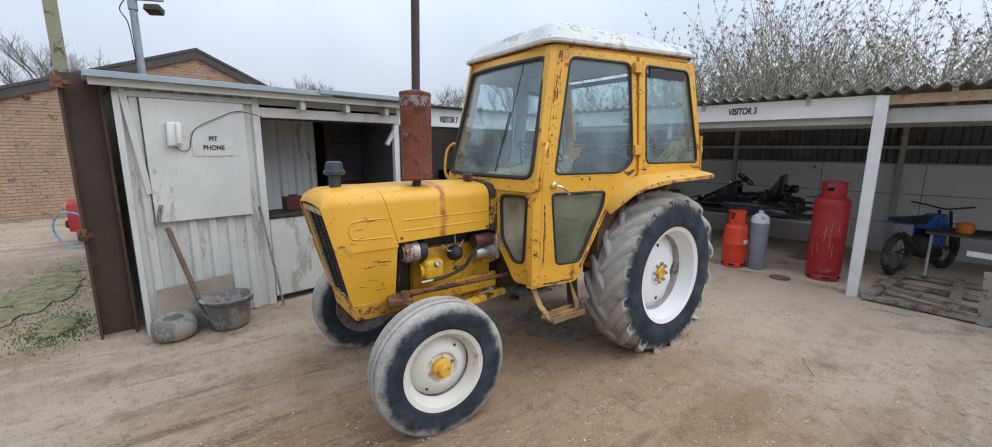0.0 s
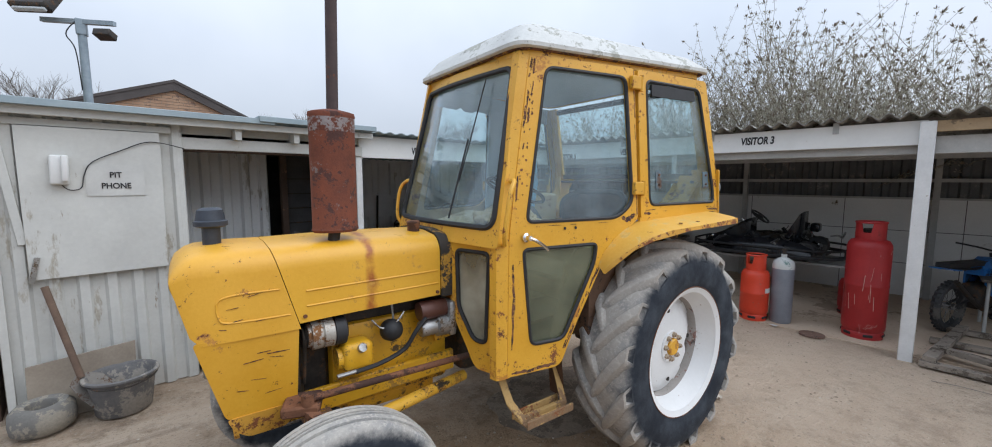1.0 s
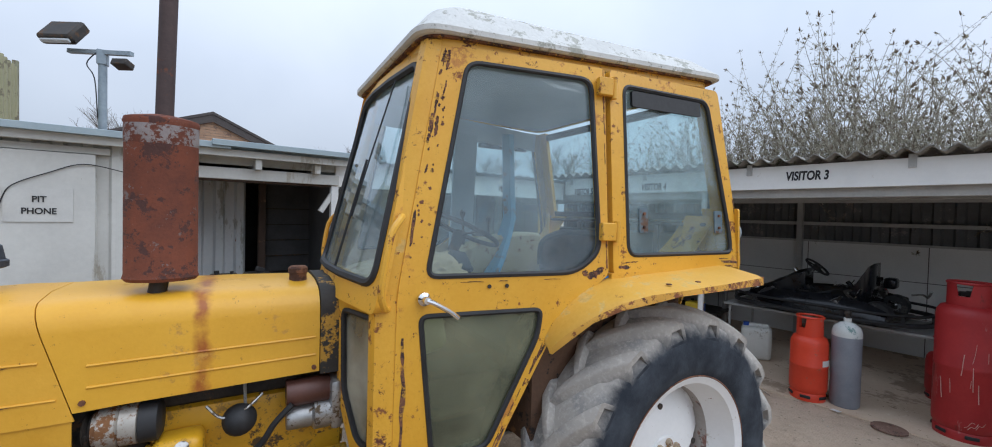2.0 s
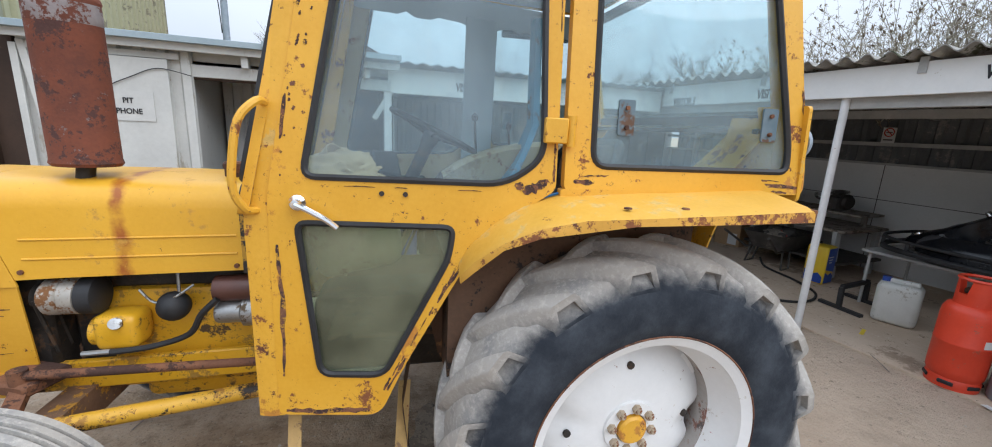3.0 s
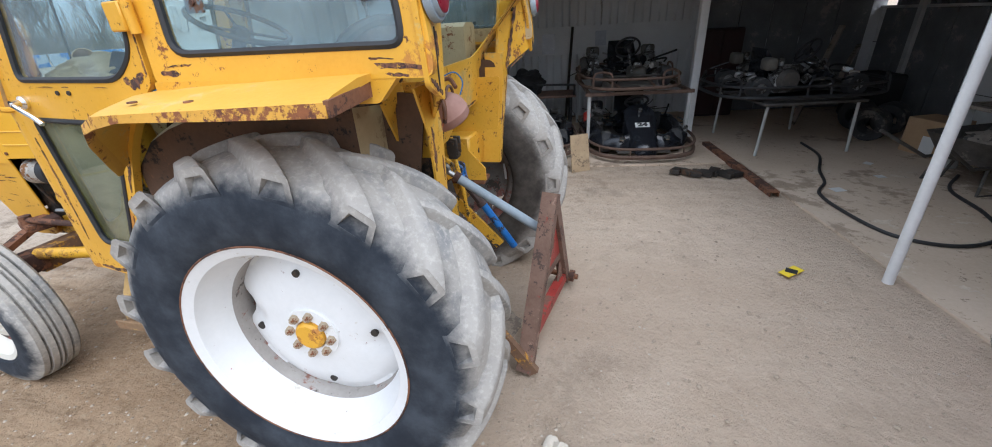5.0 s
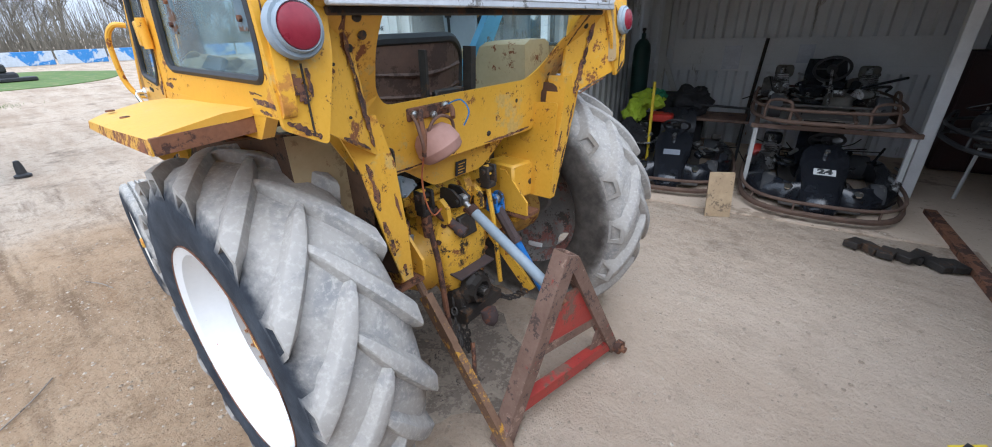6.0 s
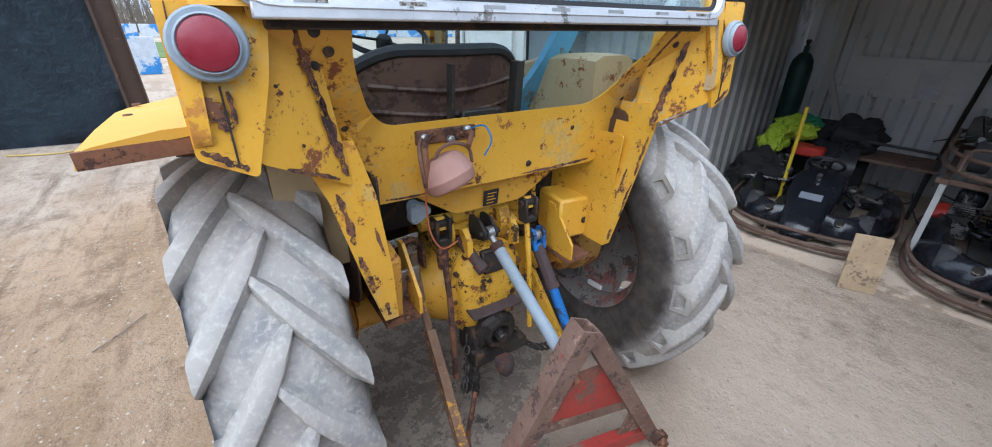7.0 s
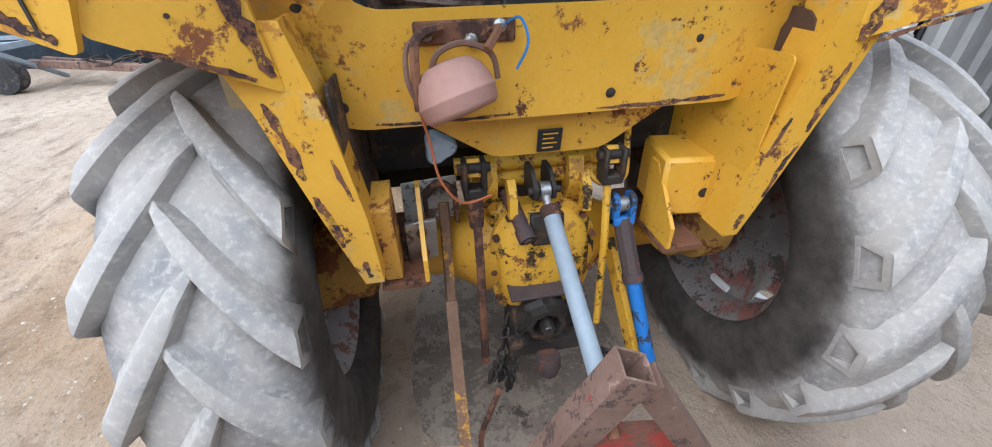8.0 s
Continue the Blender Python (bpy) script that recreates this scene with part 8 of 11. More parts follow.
def gate_posts():
    bm = nb()
    for x in (-6.42, -6.18):
        box(bm, (x, 0.17, 1.14), (0.022, 0.24, 2.3), bev=0.003)
    box(bm, (-6.30, 0.17, 1.14), (0.24, 0.016, 2.3))
    g = tagged(part("gate_beam", bm, M_BROWN), "brown painted steel beam standing at the gateway", "steel beam", kind="structure")
    g.matrix_world = SHED
    for z in (0.95, 2.2):
        bm = nb()
        cyl(bm, (-6.43, 0.04, z - 0.05), (-6.43, 0.04, z + 0.05), 0.035, seg=12)
        box(bm, (-6.40, 0.06, z), (0.08, 0.06, 0.03))
        part("hinge", bm, M_RUST, g, "rusty gate hinge").matrix_world = SHED
    bm = nb()
    ribbed(bm, 4.0, 3.55, 0.16, 0.035, "box", lambda a, v, d: (-6.40 + d, 0.34 + a, 0.05 + v))
    f = tagged(part("gate_leaf", bm, M_OLIVE), "tall olive ribbed steel gate leaf standing open", "gate", kind="structure")
    f.matrix_world = SHED
    bm = nb()
    box(bm, (-6.39, 0.33, 1.85), (0.09, 0.08, 3.7), bev=0.004)
    box(bm, (-6.39, 4.36, 1.85), (0.06, 0.06, 3.7), bev=0.004)
    part("gate_frame", bm, M_OLIVEP, f, "olive steel frame upright").matrix_world = SHED
    # far side of the gateway: beam and tarpaulin-covered container
    bm = nb()
    for y in (-0.12, 0.12):
        box(bm, (0, y, 1.6), (0.22, 0.022, 3.2), bev=0.003)
    box(bm, (0, 0, 1.6), (0.016, 0.22, 3.2))
    b = tagged(part("gate_beam", bm, M_BROWN), "brown painted steel beam standing at the gateway", "steel beam", kind="structure")
    b.matrix_world = pose(-6.66, -1.68, 0, 1.8, 0, 12)
    bm = nb()
    n, m = 26, 16
    vs = []
    for i in range(n + 1):
        row = []
        for j in range(m + 1):
            u, v = i / n, j / m
            fold = 0.05 * noise.noise(Vector((u * 5, v * 3, 1))) + 0.02 * noise.noise(Vector((u * 14, v * 5, 4))) + 0.02 * math.sin(v * 9 + u * 3)
            row.append(bm.verts.new((fold, -5.2 * u, 3.0 * v)))
        vs.append(row)
    for i in range(n):
        for j in range(m):
            bm.faces.new((vs[i][j], vs[i + 1][j], vs[i + 1][j + 1], vs[i][j + 1]))
    bmesh.ops.solidify(bm, geom=list(bm.faces), thickness=0.02)
    t = tagged(part("tarpaulin", bm, M_TARP, smooth=60), "dark blue creased tarpaulin hung over a fence", "tarpaulin")
    t.matrix_world = pose(-6.78, -1.80, 0.02, 0, 0, -4)
    bm = nb()
    tube(bm, [(-6.72, -1.82, 0.0), (-6.76, -1.84, 3.0)], 0.02, 6)
    part("edge_rope", bm, M_GREYW, t, "pale hem along the edge")
    bm = nb()
    tube(bm, smoothpath([(-6.6, -1.6, 0.02), (-6.4, -1.9, 0.015), (-6.45, -2.3, 0.015), (-6.35, -2.7, 0.015), (-6.5, -3.2, 0.015)], 6), 0.012, 6)
    tagged(part("hose", bm, M_HOSEY), "thin yellow hose lying along the tarpaulin foot", "hose")


M_OLIVEP = mat("olive_post_paint", (0.20, 0.20, 0.13), (0.27, 0.27, 0.18), 0.7, 0, 5, 0.2, 60, [((0.12, 0.08, 0.05), 0.36, 6, 0.9)])
M_HOSEY = mat("yellow_hose", (0.42, 0.30, 0.08), (0.5, 0.36, 0.12), 0.6, 0, 9, 0, 50)
gate_posts()


def scrap_trailer():
    """Steel frame trailer and scrap by the tarpaulin."""
    r = root("steel_trailer", pose(-5.15, -5.05, 0), "blue-grey steel ramp trailer with a rusty drawbar", "trailer")
    bm = nb()
    for y in (-7.4, -6.6):
        bar(bm, (-8.2, y, 0.55), (-6.5, y, 0.62), 0.06, 0.07)
        bar(bm, (-8.0, y, 0.05), (-7.0, y, 0.58), 0.05, 0.05)
        bar(bm, (-6.6, y, 0.1), (-6.6, y, 0.6), 0.05, 0.05)
    for x in (-8.1, -7.5, -6.9, -6.55):
        bar(bm, (x, -7.4, 0.58), (x, -6.6, 0.58), 0.05, 0.05)
    part("ramp_frame", bm, M_GREYP, r, "blue-grey painted ramp frame")
    bm = nb()
    bar(bm, (-7.6, -6.7, 0.32), (-7.3, -5.1, 0.22), 0.09, 0.09)
    bar(bm, (-7.9, -6.7, 0.30), (-7.4, -5.2, 0.22), 0.07, 0.09)
    part("drawbar", bm, M_RUSTB, r, "rusty drawbar")
    bm = nb()
    random.seed(5)
    for i in range(5):
        p = [(-7.5 + random.uniform(-.15, .15), -6.0 + 0.12 * k + random.uniform(-.05, .05), 0.30 + random.uniform(-.06, .08)) for k in range(7)]
        tube(bm, smoothpath(p, 3), 0.012, 5)
    part("chain_heap", bm, M_IRON, r, "tangled chains")
    bm = nb()
    cyl(bm, (-7.45, -6.9, 0.24), (-7.25, -6.9, 0.24), 0.24, seg=20)
    part("wheel", bm, M_TYRE, r)
    for ob in r.children:
        ob.location += Vector((1.75, 1.25, 0))
    bm = nb()
    box(bm, (-9.3, -5.2, 1.0), (0.3, 3.0, 2.0), bev=0.04)
    tagged(part("container", bm, M_TARP), "dark blue container side behind the trailer", "container")


scrap_trailer()


def brick_building():
    Y = 9.3
    x0, x1, xa, za = -11.0, -1.05, -3.75, 4.12
    zl, zr = 1.85, 2.85
    b = root("brick_building", SHED @ pose((x0 + x1) / 2, Y, 0), "buff brick workshop with a dark gabled roof edge", "building")
    def front(u, v, w):
        return SHED @ Vector((u, Y + w, v))
    zl = za - (xa - x0) * 0.37
    zr = za - (x1 - xa) * 0.47
    bm = nb()
    plate(bm, [(x0, 0), (x1, 0), (x1, zr), (xa, za), (x0, zl)], [], 0.25, lambda u, v, w: front(u, v, 0.012 + w))
    part("wall", bm, M_MORTAR, b, "mortar-jointed brick gable wall", smooth=0)
    # brick courses as slightly proud bricks
    bm = nb()
    L, H, j = 0.225, 0.075, 0.012
    row, z = 0, 0.06
    quads = []
    while z < za:
        xl = x0 if z < zl else xa - (za - z) / 0.37
        xr = x1 if z < zr else xa + (za - z) / 0.47
        x = x0 - (L / 2 if row % 2 else 0)
        while x < xr:
            a, c = max(x, xl + 0.02), min(x + L - j, xr - 0.02)
            if c - a > 0.03 and a < -2.0 and x > -9.2:
                quads.append((a, c, z, z + H - j))
            x += L
        z += H
        row += 1
    verts, faces = [], []
    for a, c, lo, hi in quads:
        d = 0.004 * noise.noise(Vector((a * 7, lo * 9, 0)))
        k = len(verts)
        for u, v, w in ((a, lo, 0.02), (c, lo, 0.02), (c, hi, 0.02), (a, hi, 0.02), (a, lo, d), (c, lo, d), (c, hi, d), (a, hi, d)):
            verts.append(front(u, v, w))
        faces += [(k + 4, k + 5, k + 6, k + 7), (k, k + 1, k + 5, k + 4), (k + 1, k + 2, k + 6, k + 5), (k + 2, k + 3, k + 7, k + 6), (k + 3, k, k + 4, k + 7)]
    me = bpy.data.meshes.new("brickwork")
    me.from_pydata(verts, [], faces)
    me.materials.append(M_BRICK)
    o = new("brickwork", me)
    o.parent, o.matrix_parent_inverse = b, b.matrix_world.inverted()
    tagged(o, "courses of buff bricks", kind="stuff")
    bm = nb()
    for (xa_, za_), (xb_, zb_) in (((x0 - 0.3, zl - 0.11), (xa, za)), ((xa, za), (x1 + 0.3, zr - 0.14))):
        pts = [(xa_, za_ - 0.10), (xb_, zb_ - 0.10), (xb_, zb_ + 0.16), (xa_, za_ + 0.16)]
        plate(bm, pts, [], 0.06, lambda u, v, w: front(u, v, -0.08 + w))
        plate(bm, [(xa_, za_ + 0.10), (xb_, zb_ + 0.10), (xb_, zb_ + 0.17), (xa_, za_ + 0.17)], [], 8.0, lambda u, v, w: front(u, v, -0.10 + w))
    part("roof", bm, M_BARGE, b, "dark brown roof edge", smooth=0)
    bm = nb()
    lathe(bm, [(0.05, 0), (0.06, 0.08), (0.04, 0.14), (0.001, 0.14)], front(-7.0, 2.74, -0.1), SHED.to_3x3() @ Vector((0, -1, 0)), 12)
    part("flood_lamp", bm, M_IRON, b)


brick_building()


def red_car():
    r = root("parked_car", pose(-2.9, 7.5, 0, 0, 0, -15), "red parked hatchback seen behind the gate beam", "car")
    def loc(bm):
        for v in bm.verts:
            v.co = r.matrix_world @ v.co
        return bm
    bm = nb()
    rows = []
    for x, h, z0, z1 in ((-1.85, 0.62, 0.35, 0.62), (-1.8, 0.76, 0.25, 0.78), (-1.2, 0.82, 0.2, 0.92), (0.0, 0.84, 0.2, 0.95), (1.4, 0.82, 0.2, 0.95), (1.8, 0.74, 0.28, 0.85), (1.86, 0.62, 0.4, 0.7)):
        rows.append([Vector((x, -h, z0)), Vector((x, h, z0)), Vector((x, h, z1 - 0.1)), Vector((x, h - 0.08, z1)), Vector((x, -h + 0.08, z1)), Vector((x, -h, z1 - 0.1))])
    loft(bm, rows)
    body = part("body", loc(bm), M_CARRED, r, "red painted body", smooth=60)
    bm = nb()
    rows = []
    for x, h, z1 in ((-0.95, 0.74, 0.93), (-0.35, 0.62, 1.38), (0.9, 0.62, 1.40), (1.6, 0.70, 0.94)):
        rows.append([Vector((x, -h, 0.9)), Vector((x, h, 0.9)), Vector((x, h * 0.98, z1)), Vector((x, -h * 0.98, z1))])
    loft(bm, rows)
    part("windows", loc(bm), M_CARGLASS, r, "dark windows", smooth=30)
    bm = nb()
    box(bm, (0.3, 0, 1.41), (1.3, 1.2, 0.05), bev=0.02)
    part("roof", loc(bm), M_CARRED, r)
    for x in (-1.15, 1.2):
        for y in (-0.78, 0.78):
            bm = nb()
            cyl(bm, (x, y - 0.1, 0.3), (x, y + 0.1, 0.3), 0.3, seg=24)
            w = part("wheel", loc(bm), M_TYRE, r)
            bm = nb()
            s = 1 if y > 0 else -1
            cyl(bm, (x, y + s * 0.1, 0.3), (x, y + s * 0.108, 0.3), 0.19, seg=20)
            part("hub_cap", loc(bm), M_GREYP, w, "silver wheel cover")
    for y in (-0.55, 0.55):
        bm = nb()
        box(bm, (-1.84, y, 0.66), (0.06, 0.26, 0.13), bev=0.02)
        part("headlight", loc(bm), M_AMBER, r, "amber-tinted headlight")
    bm = nb()
    box(bm, (-1.88, 0, 0.45), (0.02, 0.5, 0.11), bev=0.004)
    part("number_plate", loc(bm), M_PLATE, r, "yellow plate with a dark bar")
    bm = nb()
    box(bm, (-1.893, 0, 0.45), (0.004, 0.36, 0.05))
    part("plate_bar", loc(bm), M_INK, r)
    bm = nb()
    box(bm, (-1.86, 0, 0.36), (0.1, 1.3, 0.14), bev=0.03)
    part("bumper", loc(bm), M_BLACK, r)
    bm = nb()
    tube(bm, ring_pts((-4.75, 6.95, 0.32), (0.5, 0.8, 0.1), 0.30, 28), 0.014, 6, closed=True)
    tagged(part("hose_coil", bm, M_SKY), "pale blue hose coil leaning beside the car", "hose")


M_AMBER = mat("amber_lens", (0.5, 0.28, 0.08), (0.6, 0.36, 0.14), 0.2, 0, 9, 0.05, 60)
M_PLATE = mat("yellow_plate", (0.6, 0.42, 0.03), (0.66, 0.48, 0.05), 0.4, 0, 9, 0, 60)
red_car()


def floodlight():
    p = root("flood_light_pole", pose(-3.54, 6.21, 0), "grey pole with two flood lights above the hut", "flood light")
    bm = nb()
    cyl(bm, (-3.54, 6.21, 0), (-3.54, 6.21, 3.95), 0.06, 0.05, seg=14)
    part("pole", bm, M_GREYP, p, "grey steel pole")
    bm = nb()
    bar(bm, (-3.98, 6.50, 3.98), (-3.16, 5.94, 3.93), 0.06, 0.06)
    box(bm, (-3.54, 6.21, 3.88), (0.12, 0.12, 0.22), bev=0.01)
    part("cross_arm", bm, M_GREYP, p)
    bm = nb()
    box(bm, (-3.98, 6.30, 4.17), (0.48, 0.16, 0.38), (-38, 0, -30), bev=0.03)
    h = part("lamp_head", bm, M_IRON, p, "black flood light head")
    bm = nb()
    box(bm, (-3.995, 6.255, 4.115), (0.40, 0.06, 0.30), (-38, 0, -30), bev=0.01)
    part("lamp_glass", bm, M_PALE, h, "pale lamp glass")
    bm = nb()
    box(bm, (-3.28, 6.02, 3.78), (0.22, 0.16, 0.10), (-20, 0, -30), bev=0.01)
    part("lamp_head", bm, M_IRON, p)
    bm = nb()
    tube(bm, smoothpath([(-3.60, 6.20, 3.95), (-3.70, 6.15, 3.75), (-3.62, 6.17, 3.55), (-3.59, 6.18, 3.0)], 5), 0.008, 5)
    part("cable", bm, M_BLACK, p)


floodlight()


def bare_tree(seed, h, depth=5, spread=0.5, lean=0.0):
    rnd = random.Random(seed)
    bm_t, bm_c = nb(), nb()
    def grow_branch(p, d, length, r, level):
        bm = bm_t if level < 2 else bm_c
        q = p + d * length * 0.5 + Vector((rnd.uniform(-1, 1), rnd.uniform(-1, 1), rnd.uniform(-0.3, 0.5))) * length * 0.06
        e = p + d * length + Vector((rnd.uniform(-1, 1), rnd.uniform(-1, 1), 0)) * length * 0.08
        sd = 6 if level < 2 else 3
        loft(bm, [ring_pts(p, q - p, r, sd), ring_pts(q, e - p, r * 0.8, sd), ring_pts(e, e - q, r * 0.55, sd)], caps=False)
        if level >= depth:
            return
        n = 3 if level < 3 else 4
        for i in range(n):
            t = rnd.uniform(0.45, 1.0) if level else rnd.uniform(0.35, 1.0)
            base = p.lerp(e, t)
            a = rnd.uniform(0, 2 * math.pi)
            side = Vector((math.cos(a), math.sin(a), 0.25))
            nd = (d * (1 - spread) + side * spread + Vector((0, 0, 0.18))).normalized()
            grow_branch(base, nd, length * rnd.uniform(0.55, 0.78), r * 0.5, level + 1)
        grow_branch(e, (d + Vector((rnd.uniform(-.3, .3), rnd.uniform(-.3, .3), 0.1))).normalized(), length * 0.7, r * 0.55, level + 1)
    grow_branch(Vector((0, 0, -0.2)), Vector((lean, 0, 1)).normalized(), h * 0.36, h * 0.02, 0)
    t = root("bare_tree", pose(0, 0, 0), "leafless grey-brown winter tree in the distance", "tree", "winter trees")
    part("trunk", bm_t, M_BARK, t, smooth=60)
    part("crown", bm_c, M_BARK, t, "fine bare twigs", smooth=0)
    return t


def woodland():
    kinds = [bare_tree(11, 11.0, 5), bare_tree(12, 9.5, 5, 0.55), bare_tree(13, 12.0, 5, 0.42)]
    rnd = random.Random(3)
    spots = []
    for i in range(34):
        y = -30 + i * 2.4 + rnd.uniform(-1, 1)
        spots.append((-58 - rnd.uniform(0, 22) - 0.1 * y, y))
    spots += [(-30, 36), (-24, 40), (-9.5, 40), (-12, 46), (9, 52), (14, 60), (22, 42), (27, 46), (31, 40)]
    for k, t in enumerate(kinds):
        t.matrix_basis = pose(spots[k][0], spots[k][1], 0, 0, 0, 30 * k)
    for i, (x, y) in enumerate(spots[3:]):
        s = rnd.uniform(0.75, 1.15)
        c = copy_thing(kinds[i % 3], pose(x, y, 0, 0, 0, rnd.uniform(0, 360)))
        c.scale = (s, s, s)
    # hedge of twigs below the trees
    bm = nb()
    for i in range(7500):
        y = rnd.uniform(-34, 50)
        x = -56 - rnd.uniform(0, 8) - 0.1 * y
        h = rnd.uniform(1.2, 3.2) if i % 3 else rnd.uniform(3.0, 6.0)
        a = Vector((x, y, 0))
        b = a + Vector((rnd.uniform(-.5, .5), rnd.uniform(-.6, .6), h))
        c = b + Vector((rnd.uniform(-.6, .6), rnd.uniform(-.8, .8), rnd.uniform(-.1, .9)))
        w = Vector((0, 0.022, 0))
        v = [bm.verts.new(p) for p in (a - w, a + w, b + w * 0.7, b - w * 0.7, c)]
        bm.faces.new(v[:4])
        bm.faces.new((v[3], v[2], v[4]))
    tagged(part("hedge", bm, M_HEDGE, smooth=0), "brown winter hedge below the far trees", "hedge", kind="stuff")


# hedge brown, lightened and greyed to hold the distance haze
M_HEDGE = mat("brown_winter_hedge", (0.12, 0.105, 0.08), (0.22, 0.195, 0.15), 0.95, 0, 0.4, 0, 3)
woodland()


def shrub(seed, w, h):
    """A tall dry butterfly bush: arching stems, narrow leaves and drooping seed heads."""
    rnd = random.Random(seed)
    st, lf = nb(), nb()
    def leaf(p, d, s, mi):
        d = d.normalized()
        u = d.cross(Vector((rnd.uniform(-1, 1), rnd.uniform(-1, 1), rnd.uniform(-1, 1)))).normalized()
        v = [lf.verts.new(q) for q in (p, p + d * s * 0.45 + u * s * 0.13, p + d * s, p + d * s * 0.45 - u * s * 0.13)]
        f = lf.faces.new(v)
        f.material_index = mi
    def stem(p, d, n, step, r, lev):
        pts = [p]
        for i in range(n):
            d = (d + Vector((rnd.uniform(-.12, .12), rnd.uniform(-.12, .12), -0.015 * i * (1 if lev else 0.4)))).normalized()
            p = p + d * step
            pts.append(p)
            if lev or i > n * 0.35:
                for _ in range(10 if lev else 7):
                    a = Vector((rnd.uniform(-1, 1), rnd.uniform(-1, 1), rnd.uniform(-.6, .7)))
                    leaf(p + a * 0.02, d * 0.5 + a, rnd.uniform(0.022, 0.055), 0)
            if not lev and i > 2 and rnd.random() < 0.85:
                a = Vector((rnd.uniform(-1, 1), rnd.uniform(-1, 1), rnd.uniform(0.1, .8)))
                stem(p, (d * 0.7 + a * 0.6).normalized(), rnd.randint(4, 7), step * 0.55, r * 0.5, 1)
        for k in range(len(pts) - 1):
            q = r * (1 - 0.8 * k / len(pts))
            loft(st, [ring_pts(pts[k], pts[k + 1] - pts[k], q, 3), ring_pts(pts[k + 1], pts[k + 1] - pts[k], q * 0.85, 3)], caps=False)
        for _ in range(5):
            a = Vector((rnd.uniform(-.3, .3), rnd.uniform(-.3, .3), rnd.uniform(-.2, .3)))
            leaf(p, d + a, rnd.uniform(0.05, 0.10), 1)
    for i in range(int(36 * w)):
        p = Vector((rnd.uniform(-.6, .6), rnd.uniform(-w / 2, w / 2), 0))
        d = Vector((rnd.uniform(-.3, .3), rnd.uniform(-.4, .4), 1)).normalized()
        hh = h * rnd.uniform(0.62, 1.05)
        stem(p, d, 12, hh / 12, 0.012, 0)
    t = root("shrub", pose(0, 0, 0), "tall dry butterfly bush with grey leaves and seed heads", "shrub", "shrubs behind the shed")
    part("stem_tangle", st, M_TWIG, t, smooth=0)
    part("leaves", lf, [M_SEED, M_SEEDB], t, "narrow grey leaves and brown seed heads", smooth=0)
    return t


def shrubs():
    a, b = shrub(1, 2.4, 4.05), shrub(2, 2.4, 3.65)
    a.matrix_basis = in_shed(4.6, -1.6, 0)
    b.matrix_basis = in_shed(4.4, -3.9, 0, 20)
    for x, y, s, rz, k in ((4.9, -6.0, 0.95, 180, a), (4.5, -8.1, 1.0, 0, b), (5.0, 0.6, 0.95, 200, b), (6.2, -2.8, 1.15, 90, a), (6.4, -5.4, 1.1, 10, b), (6.2, -0.4, 1.1, 140, b), (6.0, -8.8, 1.1, 60, a), (5.6, 2.6, 0.9, 40, a), (6.5, -11, 1.15, 20, a), (4.8, -10.3, 1.05, 160, b)):
        c = copy_thing(k, in_shed(x, y, 0, rz))
        c.scale = (s, s, s)


shrubs()


